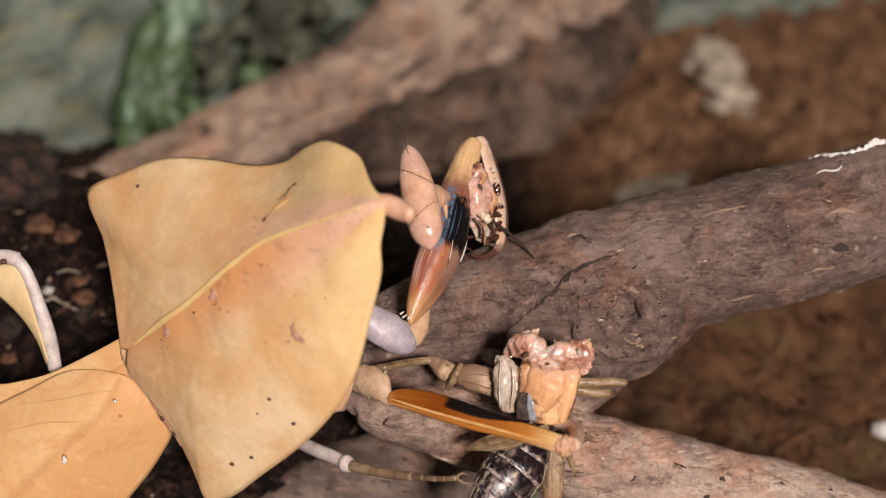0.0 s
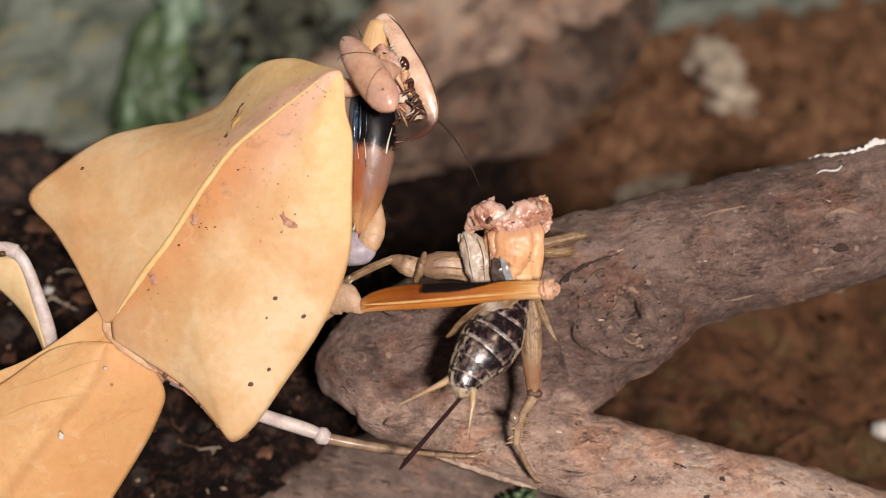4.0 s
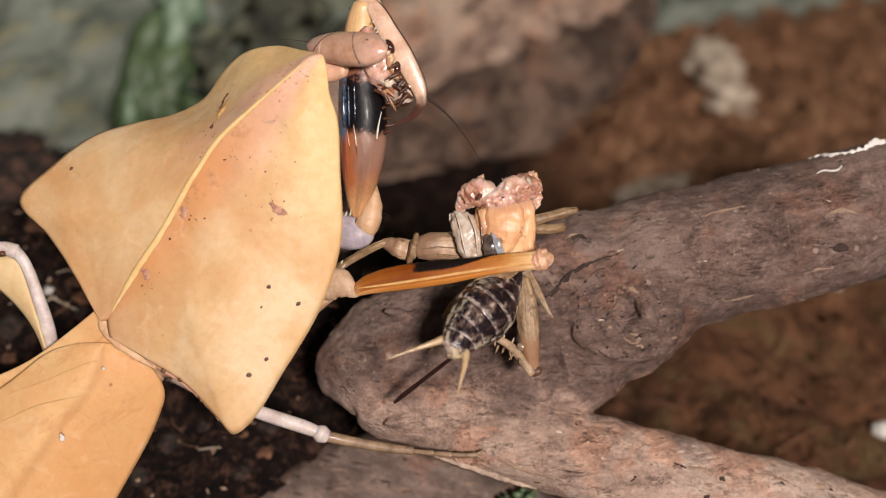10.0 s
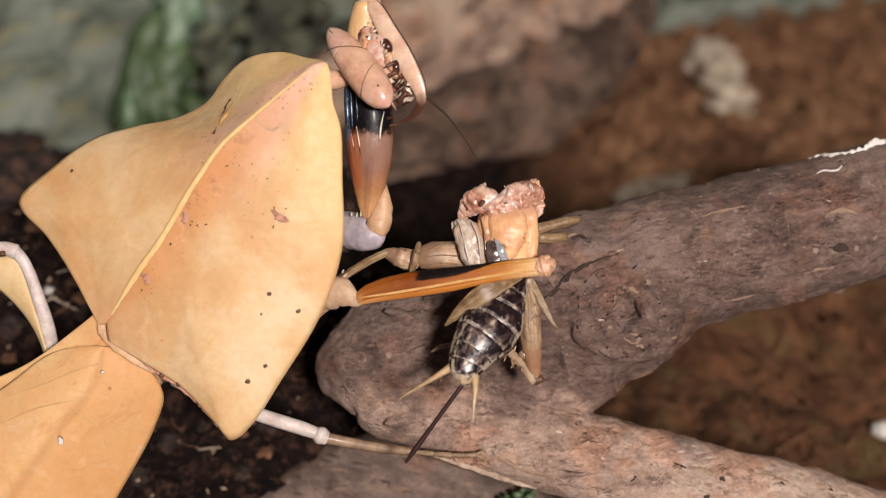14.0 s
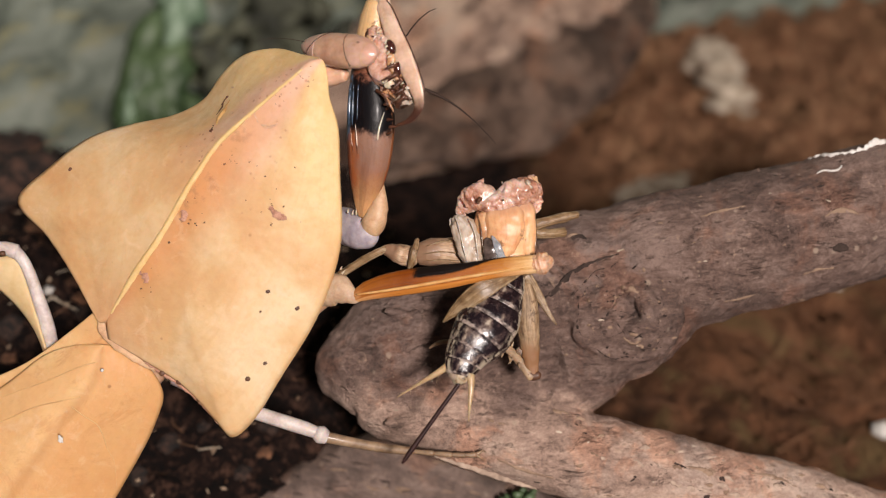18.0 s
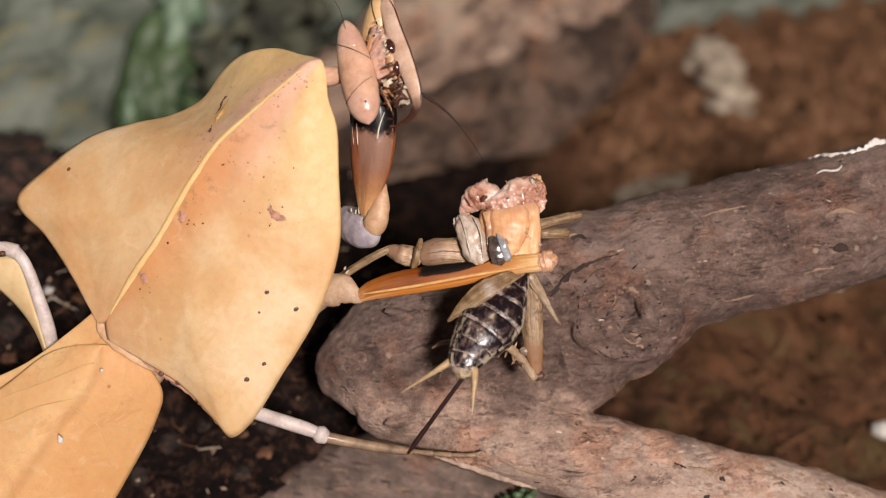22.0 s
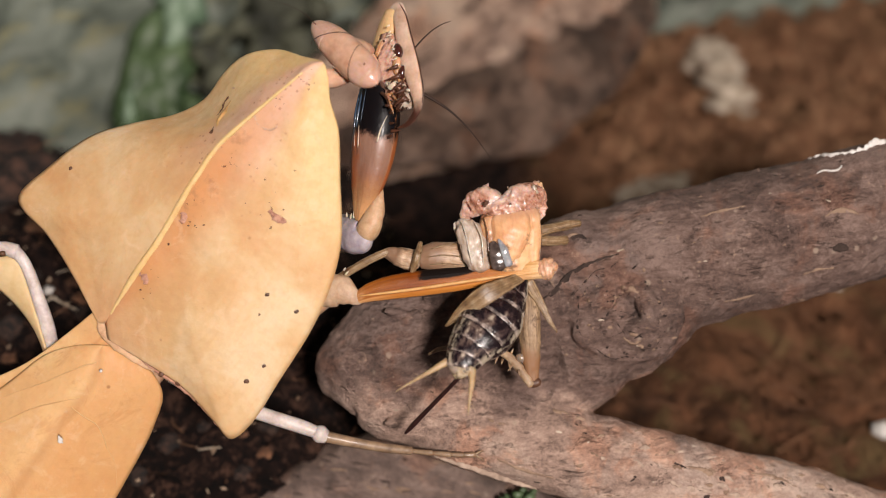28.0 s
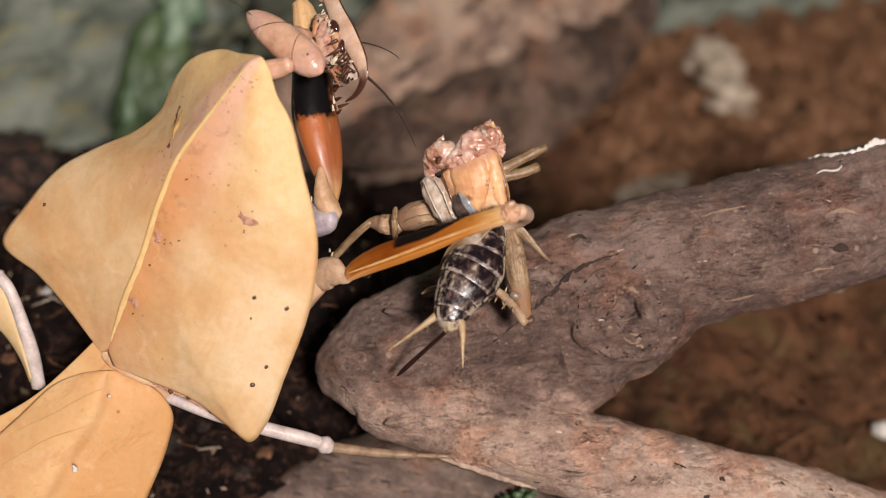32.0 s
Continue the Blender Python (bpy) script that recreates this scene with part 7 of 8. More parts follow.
    far_rows = [(0, -3.09, -8.31, -1.04, -23.4, 40.5, -29.2), (0.5, -3.05, -5.88, -1.13, -18.9, 35.6, -22.1),
        (1, -5.48, -1.59, -1.12, -9.9, 2.7, -5.2), (1.5, -6.15, -1.24, -1.33, -7.8, 3.9, -4.5), (2, -6.17, -0.65, -1.51, -4.3, 2, -3.3),
        (2.5, -6.21, 0.27, -1.49, 1.5, -4.1, -0.4), (3, -6.83, -0.03, -1.14, -2.3, 2.1, 0.6), (3.5, -6.58, 0.11, -1.2, -2.4, 1.2, 1),
        (5.5, -7.15, -0.65, -1.41, -0.5, -1.4, -0.5), (6, -6.79, -0.39, -1.21, 0.3, -2.5, 0.8), (6.5, -6.89, -0.6, -1.23, 0.4, -1.9, -0.8),
        (7, -6.41, -0.41, -1.23, 1, -3.1, 1.4), (7.5, -6.54, -0.19, -1.14, 0.8, -2.7, 1.4), (8, -6.51, -0.03, -1.18, 1.6, -3.1, 1.4),
        (8.5, -6.28, 0.15, -1.09, 2.2, -3, 1.6), (9, -6.51, 0.05, -1, 0, -0, 0), (9.5, -6.24, 1.01, -1, 4.4, -10.1, 1.1),
        (10, -6.83, 1.46, -1.43, 4.8, -4.6, 3.3), (10.5, -6.65, 1.52, -1.35, 3.3, -11.8, 2.6), (11, -6.6, 1.53, -1.21, 4.5, -13.8, 2.6),
        (11.5, -6.33, 1.48, -1.06, 4.3, -13.7, 4.5), (12, -6.05, 1.23, -1.02, 3.6, -14.6, 4.9), (12.5, -6.18, 1.03, -0.99, 1.9, -14.9, 2.2),
        (13, -5.97, 0.93, -0.82, 2.6, -16.2, 2.5), (13.5, -5.76, 1.2, -0.75, 3.5, -16.5, 4.1), (14, -5.74, 1.38, -0.73, 4.1, -15.7, 4.5),
        (14.5, -5.83, 1.81, -0.37, 4.7, -18.9, 2.4), (16.5, -6.12, 1.38, -0.47, 4.9, -21.7, -0.8), (17, -6.04, 1.58, -0.53, 5.5, -23.1, 0.3),
        (18, -6.26, 1.41, -0.6, 5.3, -23.6, -1.5), (18.5, -6.22, 1.38, -0.61, 4.8, -24.7, -1), (19, -6.17, 1.32, -0.64, 5.3, -26.9, -3.2),
        (19.5, -6.36, 1.52, -0.65, 5.9, -28.6, -2.9), (20.5, -6.36, 1.54, -0.62, 5.5, -29.9, -3.5), (21, -6.28, 1.49, -0.62, 6.1, -29.7, -2.9),
        (21.5, -6.07, 1.54, -0.61, 6.1, -30.3, -2.7), (22, -6.08, 1.46, -0.6, 4.9, -30.7, -3), (22.5, -5.9, 1.19, -0.6, 5.2, -31.5, -4.2),
        (23, -6.04, 1.26, -0.59, 5.5, -30.6, -4), (23.5, -5.89, 1.31, -0.58, 5.2, -30.9, -3.8), (24, -5.96, 1.59, -0.57, 6.4, -31.8, -4),
        (24.5, -6.12, 1.47, -0.57, 5.7, -30.5, -4.1), (25, -6.37, 1.57, -0.59, 5, -31.4, -4.2), (25.5, -6.66, 1.63, -0.62, 4.1, -34.1, -5.2),
        (27.5, -6.79, 1.39, -0.6, -2.6, -34.1, -2.4), (28, -6.74, 0.97, -0.58, -4.7, -34.3, -3.2), (28.5, -6.96, 1.2, -0.58, -7.9, -34.9, -0.1),
        (29, -6.97, 1.13, -0.56, -8.3, -34.4, -1.1), (29.5, -7.03, 1.2, -0.56, -8.4, -35.3, -2), (30, -6.99, 1.29, -0.55, -8.1, -36.1, -1.3),
        (30.5, -6.8, 1.16, -0.56, -0.4, -39, -8.7)]
    far_end = [(31, -7.87, 1.94, -0.62, -172.9, -66.3, 172.6), (31.5, -8.27, 2.46, -0.65, -176.4, -41.2, 178.2), (32, -9.91, 2.85, -0.61, -167.5, -40.3, 176.1)]
    grip_end = [(31, -7.87, 1.94, -0.62, -3.4, -33.5, 1), (31.5, -8.27, 2.46, -0.65, -3.3, -33.7, 2.4), (32, -9.91, 2.85, -0.61, -10.8, -28.6, 9.4)]
    keyed("far", far_rows + far_end)
    for name in ("far_tibia", "far_coxa", "bitten"):
        keyed(name, far_rows + grip_end)
    keyed("head", [(0, -2.17, 4.35, 3.83, 16.6, 3.7, -23.5), (0.5, -1.8, 6.87, 3.85, 22.1, 5.5, -24.6), (1, -4.05, 12.51, 3.82, 12.5, 0.1, -16.5),
        (1.5, -4.96, 13.46, 3.79, 0.2, -5.4, -8.7), (2, -4.65, 14.47, 3.8, 3.9, -3.4, -8.6), (2.5, -5.34, 15.82, 3.81, 5.8, -2.6, -7.7),
        (3, -6.43, 14.9, 3.81, 8.1, -1.4, -6.4), (3.5, -6.48, 14.85, 3.81, 8.9, -2.4, -6.3), (5.5, -6.71, 15.33, 3.8, -6.8, 1.6, 15.2),
        (6, -6.8, 15.39, 3.81, -2.9, 6.3, 14.9), (6.5, -7.14, 15.47, 3.8, -11.7, 4, 18.6), (7, -6.97, 14.92, 3.79, -9.4, -0.7, 10.4),
        (7.5, -6.88, 15, 3.8, -2.2, 0.8, 4.1), (8, -6.91, 15.06, 3.8, -0.3, 0.1, 1.2), (8.5, -7.03, 15.15, 3.8, -3.1, 0.3, 3.8),
        (9, -6.98, 15.08, 3.8, 0, -0, 0), (9.5, -7.09, 16.12, 3.8, -19.3, 3.3, 22), (10, -8.33, 17.01, 3.81, -15.7, 6.7, 25.2),
        (10.5, -7.65, 16.09, 3.83, 9.6, 5.5, -0.8), (11, -7.97, 16.5, 3.82, 2.6, 2.5, 3), (11.5, -7.75, 16.02, 3.82, 6.7, 4.1, 0.1),
        (12, -7.39, 15.63, 3.82, 11.1, 6.7, -1.9), (13, -7.23, 15.43, 3.81, 4, 4.9, 4.2), (14, -7.32, 15.44, 3.81, 10.1, 6.2, -2.1),
        (14.5, -7.78, 16.11, 3.84, 16.4, 13, 2.9), (16.5, -7.9, 16.14, 3.81, 8.5, 5.1, -2.7), (17, -8.54, 16.72, 3.8, -10.7, -1, 10.5),
        (17.5, -8.82, 16.78, 3.8, -15.5, -0.2, 17.1), (18, -8.97, 16.89, 3.8, -16, 3.4, 22.9), (19, -8.45, 16.63, 3.81, -2.7, 4.3, 15.9),
        (19.5, -8.3, 16.33, 3.81, 5, 1.9, 4.4), (20, -8.34, 16.64, 3.81, 6.6, 4.8, 6.3), (20.5, -8.46, 16.49, 3.81, 8.6, 6.2, 5.7),
        (21, -8.2, 16.03, 3.82, 14.5, 7.8, -1.3), (21.5, -7.79, 15.49, 3.83, 18.2, 8, -10.8), (22, -7.52, 15.05, 3.83, 19.8, 6.5, -22.6),
        (22.5, -7.12, 14.67, 3.83, 20.4, 7.1, -26.7), (23, -7.57, 14.84, 3.82, 17.1, 7, -23.4), (23.5, -7.78, 15.32, 3.81, 12.2, 6.6, -17.5),
        (24, -8.2, 15.81, 3.82, 10.9, 9.6, -8.9), (24.5, -8.75, 16.5, 3.81, 3.5, 7.8, -0.3), (25, -9.33, 17.24, 3.8, -11.9, 4.5, 14.5),
        (25.5, -8.97, 17.19, 3.8, -5.3, 5.6, 11.9), (27.5, -8.82, 16.89, 3.8, 0.1, 1.6, 3.1), (28, -8.5, 16.67, 3.81, 2.3, 3.4, 3.3),
        (29, -8.82, 17.1, 3.81, 2.8, 6.8, 9.1), (29.5, -8.85, 16.95, 3.8, 0.5, 4.3, 9.3), (30, -9.17, 17.38, 3.8, -7.1, 4.9, 19.5),
        (30.5, -8.4, 17.17, 3.8, 0.5, 4.3, 12.4), (31, -10.71, 17.53, 3.81, 5, 6.1, 10.2), (31.5, -11.39, 17.8, 3.82, 8, 7.2, 8.2),
        (32, -13.63, 17.57, 3.82, 8.2, 8, 9.7)])
    keyed("thorax", [(0, 8.46, -10.46, 2.77, 13.5, -12.8, -13.6), (0.5, 8.79, -6.97, 2.31, 14, -15.1, -8.9), (1, 6.91, -0.34, 1.97, 5.7, -13.9, 0),
        (1.5, 6.31, 0.07, 1.82, 10.5, -14.2, -0.6), (2, 6.39, 0.85, 1.39, 9.4, -11.9, -0.1), (2.5, 5.71, 1.38, 1.27, 7, -9.4, -0.2),
        (3, 5.35, 1.17, 1.07, 5.8, -5.6, 0.1), (3.5, 5.36, 1.08, 0.96, 3.4, -3.6, 0.2), (5.5, 5.35, 0.72, 1.03, 2.2, -2.4, -0.3),
        (6, 5.44, 0.79, 1.07, 1.9, -2.3, -0.4), (6.5, 5.39, 0.56, 1.16, 4, -1.9, -0.5), (7, 5.43, 0.6, 1.08, 2.5, -2.3, -0),
        (7.5, 5.28, 0.86, 1.04, 3.4, -1.4, 0.3), (8, 5.25, 0.99, 1.08, 0.4, -1, -0.3), (8.5, 5.34, 1.05, 1.03, 0.5, -0.8, -0.4),
        (9, 5.26, 1.04, 1, 0, -0, 0), (9.5, 5, 2.46, 0.88, -0.1, -5.9, 2.9), (10, 4.58, 2.97, 0.84, -0.3, -3.5, 2.7),
        (10.5, 4.37, 2.75, 0.89, -3.5, -2.3, 3.3), (11, 4.45, 2.63, 1.07, -3.9, -2.1, 2.6), (11.5, 4.59, 2.54, 1.11, -5.1, -3.5, 3.3),
        (12, 4.8, 2.21, 1.04, -5.3, -2.4, 2.7), (12.5, 4.84, 1.95, 0.94, -3.5, -1.2, 2.3), (13, 4.94, 1.65, 1.18, -4.8, -2.1, 2),
        (13.5, 4.82, 2.09, 1.22, -4.2, -3.6, 3.3), (14, 4.79, 2.25, 1.15, -5.5, -2.4, 3.3), (14.5, 4.6, 2.74, 1.19, -7.2, -2.6, 4.1),
        (16.5, 4.65, 2.35, 1.22, -6.4, -2.4, 2.9), (17, 4.58, 2.54, 1.13, -5.2, -3.5, 3.3), (18, 4.61, 2.58, 1.16, -3.6, -4.6, 3.5),
        (18.5, 4.57, 2.55, 1.36, -5.3, -4.5, 3.5), (19, 4.73, 2.38, 1.15, -3.3, -3.8, 3), (19.5, 4.71, 2.7, 1.21, -5.6, -2.5, 3.1),
        (20.5, 4.71, 2.77, 1.33, -5.1, -4.6, 3.5), (21, 4.73, 2.66, 1.5, -6.5, -4.7, 3.5), (22, 4.94, 2.62, 1.45, -6.7, -1.9, 3.8),
        (22.5, 5.14, 2.13, 1.28, -6.1, -1.6, 2.5), (23, 5.07, 2.24, 1.25, -5.6, -1.5, 2.7), (23.5, 5.12, 2.15, 1.29, -6, -0.4, 2.5),
        (24, 4.97, 2.71, 1.23, -5.5, -3.7, 3.2), (24.5, 4.94, 2.47, 1.31, -5.8, -1.4, 2.6), (25, 4.81, 2.63, 1.34, -4, -2.4, 2.8),
        (25.5, 4.71, 2.76, 1.43, -6.4, -1.4, 2.8), (27.5, 4.79, 2.67, 1.56, -7.2, -1.6, 3), (28, 4.96, 2.13, 1.59, -6.8, 0.7, 2.2),
        (28.5, 4.78, 2.45, 1.65, -6.6, -0.3, 2.2), (29, 4.83, 2.33, 1.56, -5.3, -0.3, 2.2), (29.5, 4.8, 2.31, 1.57, -5.6, 0.9, 2.1),
        (30, 4.71, 2.44, 1.78, -5.6, -1.3, 2.2), (30.5, 4.99, 2.39, 1.79, -6.6, -1.6, 2.3), (31, 3.73, 4.48, 1.78, -3.9, -10.3, 8.3),
        (31.5, 3.3, 5.14, 1.71, -2.4, -9.7, 9.2), (32, 1.84, 6.69, 1.42, 1.6, -17.4, 15.3)])
    keyed("abdomen", [(0, 8.29, -15.71, 1.02, 4.8, -0.5, -5.6), (0.5, 8.97, -12.26, 1.08, 5.2, -2.1, -8.8), (1, 7.77, -5.56, 0.92, 9.1, -6.1, 1.4),
        (1.5, 7.21, -5.13, 0.8, -5.6, 13, -15), (2, 7.28, -4.36, 0.85, -7.5, 17, -18.7), (2.5, 6.55, -3.81, 0.92, -6, 10.4, -10.8),
        (3, 6.17, -4.01, 0.92, -5.7, 8.3, -7), (3.5, 6.16, -4.1, 0.89, -2.6, 4, -3.4), (5.5, 6.1, -4.47, 0.88, -1.1, 1.5, -2),
        (6, 6.18, -4.41, 0.84, -1.8, 1.3, -2.7), (6.5, 6.13, -4.62, 0.77, -3.1, 3.2, -4), (7, 6.2, -4.57, 0.91, 0.9, 0.6, -1.6),
        (7.5, 6.07, -4.31, 0.95, 2, 0.9, -1.1), (8, 5.98, -4.22, 0.98, 0.4, 1.3, -0.9), (8.5, 6.06, -4.16, 0.99, 1.4, 1.1, -0.8),
        (9, 6.01, -4.17, 1, 0, -0, 0), (9.5, 5.99, -2.73, 1.03, 2.1, -1.4, 1.5), (10, 5.6, -2.25, 0.92, -12.6, 12.2, -12.4),
        (10.5, 5.43, -2.42, 0.97, -7.9, 8.1, -4.1), (11, 5.45, -2.55, 1, -5.6, 4.8, -1.1), (11.5, 5.64, -2.62, 1, -3.6, 2.2, 0.4),
        (12, 5.81, -2.95, 1.01, -3.8, 1.9, 0.4), (12.5, 5.8, -3.23, 1.03, -2, 0.8, 0.6), (13, 5.89, -3.54, 1.03, -2.3, 1.6, 0.6),
        (13.5, 5.87, -3.08, 1.05, -2.2, 0.8, 1.9), (14, 5.85, -2.9, 1.01, -3.7, 0.7, 1.5), (14.5, 5.73, -2.39, 1.03, -3.4, 0.3, 2.5),
        (16.5, 5.67, -2.81, 1.01, 0.3, -1.2, 2.5), (17, 5.62, -2.61, 1, -1.5, -1.4, 1.5), (17.5, 5.64, -2.56, 0.99, -4.3, -1.4, 1.4),
        (18, 5.65, -2.59, 1.01, 1.1, -2.6, 2), (18.5, 5.62, -2.6, 1.01, -0.3, -2.9, 2.9), (19, 5.72, -2.79, 1.01, -1.2, -3.9, 1.5),
        (19.5, 5.74, -2.44, 1, -16.6, -1.6, -1.7), (20, 5.77, -2.45, 1.01, -20, -2.1, -2.1), (20.5, 5.75, -2.4, 1.02, -11.2, -3.9, 2.3),
        (21, 5.78, -2.5, 1.02, -7.3, -3.2, 2.6), (22, 6.04, -2.52, 1.01, -7.1, -4, 2.5), (22.5, 6.12, -3.04, 1.01, -8.5, -3.6, 2.8),
        (23, 6.07, -2.92, 1.01, -17.6, -2.7, 2.1), (23.5, 6.11, -3.03, 1.02, -11.4, -4.1, 3), (24, 5.98, -2.43, 1.01, -23.5, -2.8, 2.2),
        (24.5, 5.93, -2.69, 1.01, -24.6, -2.2, 0.8), (25, 5.81, -2.54, 1.01, -28.2, -1.1, 1.4), (25.5, 5.73, -2.4, 1.01, -29, -1.2, 3.1),
        (27.5, 5.84, -2.5, 1.02, -12, -3.1, 2.2), (28, 5.97, -3.04, 1, -11.8, -1.3, -0.1), (28.5, 5.79, -2.71, 1, -20.9, 1.3, -0.5),
        (29, 5.82, -2.85, 1, -17.8, -0.1, -0.5), (29.5, 5.8, -2.87, 1, -22.1, 1.3, 0.1), (30, 5.7, -2.75, 1, -14.2, -0.3, 1.3),
        (30.5, 5.99, -2.79, 1.01, -7.6, -1.5, -0.2), (31, 5.2, -0.59, 1.01, -1.2, -0.8, 2.5), (31.5, 4.87, 0.11, 1.01, 1, -0.3, 3.4),
        (32, 3.97, 1.88, 1, -4, 1.8, 6.1)])
    keyed("ovipositor", [(0, 3.47, -23.53, 4.3, 11.9, -10.9, -3.6), (0.5, 3.63, -19.81, 4.28, 12.8, -11.5, -4.1),
        (1, 3.76, -14.01, 4.26, 14.4, -12.4, -5), (1.5, 2.37, -12.03, 4.25, 20.8, -10.7, -15.7), (2, 2.47, -10.96, 4.25, 24.4, -6.6, -25.4),
        (2.5, 2.01, -10.96, 4.25, 17.1, -6.7, -16.2), (3, 1.92, -11.44, 4.28, 6.9, -3.2, -7.5), (3.5, 1.99, -11.9, 4.28, 5.4, -2.5, -6.4),
        (5.5, 1.93, -12.42, 4.31, -0.3, 0.5, -2.6), (6, 1.91, -12.28, 4.31, -1.8, 1.4, -1.8), (6.5, 1.82, -12.34, 4.3, -0.3, 0.4, -1.8),
        (7, 2.02, -12.63, 4.3, 1, -0.4, -1.9), (8, 1.95, -12.32, 4.3, 0.5, -0.2, -1), (9, 2.03, -12.31, 4.3, 0, -0, 0),
        (9.5, 2.13, -11.07, 4.35, -4.8, 3.4, -2.9), (10, 1.32, -8.85, 4.29, 26.4, -12.2, -16.9), (10.5, 1.59, -9.91, 4.3, 22, -11.9, -12.9),
        (11, 1.69, -10.36, 4.31, 16.8, -10.6, -9), (12, 2.02, -10.95, 4.34, 4, -4.7, -2), (12.5, 1.95, -11.33, 4.35, 1.6, -2.9, -2.2),
        (13, 2.1, -11.63, 4.36, -0.8, -1.1, -2.5), (13.5, 2.21, -11.25, 4.36, -1.2, -0.8, -2.4), (14, 2.13, -10.96, 4.36, -1.4, -0.5, -2.3),
        (14.5, 2.13, -10.53, 4.36, -1.7, -0.3, -2.3), (16.5, 1.98, -11.13, 4.36, -2.9, 0.6, -1.9), (17, 1.77, -10.77, 4.36, -3.3, 0.9, -1.8),
        (17.5, 1.76, -10.57, 4.36, -2.8, 0.7, -1.8), (18, 1.81, -10.9, 4.35, -2.3, 0.4, -1.8), (18.5, 1.89, -10.91, 4.34, -1.7, 0.1, -1.8),
        (19, 1.72, -10.96, 4.34, -1.2, -0.2, -1.7), (19.5, 1.44, -9.33, 4.29, 14.6, -7.8, -11.2), (20, 1.37, -9, 4.29, 14.7, -8.2, -10.6),
        (20.5, 1.77, -10.02, 4.3, 12.4, -7.6, -8.3), (21, 1.93, -10.41, 4.3, 9.9, -6.8, -6.1), (22, 2.12, -10.44, 4.32, 4.4, -4.3, -2),
        (22.5, 2.26, -10.88, 4.29, 14.5, -8.8, -8), (23, 2.12, -10.01, 4.28, 22.9, -10.6, -15), (23.5, 2.21, -10.69, 4.27, 30.1, -11.8, -20.7),
        (24, 1.99, -8.95, 4.26, 37.1, -11.5, -27.2), (24.5, 1.84, -9.01, 4.26, 41.9, -13.4, -29.8), (25, 1.9, -8.5, 4.25, 46.8, -14.9, -32.6),
        (25.5, 1.97, -8.39, 4.25, 49.5, -16.3, -33.9), (27.5, 1.89, -10.09, 4.31, 17.2, -14.3, -9.7), (28, 1.89, -10.46, 4.3, 19, -14.4, -11.1),
        (28.5, 1.94, -9.32, 4.29, 28.7, -17.2, -16.6), (29, 1.81, -9.75, 4.28, 37.1, -18.5, -22), (29.5, 2.02, -9.41, 4.27, 45.1, -18.6, -27.8),
        (30, 1.88, -10.09, 4.28, 36.7, -18.8, -21.6), (30.5, 1.88, -10.5, 4.29, 27.7, -17.4, -15.4), (31, 1.52, -8.85, 4.3, 18.3, -14.3, -10),
        (31.5, 1.37, -8.3, 4.29, 23.4, -15.8, -12.7), (32, 0.98, -6.41, 4.28, 28.8, -17, -16.1)])
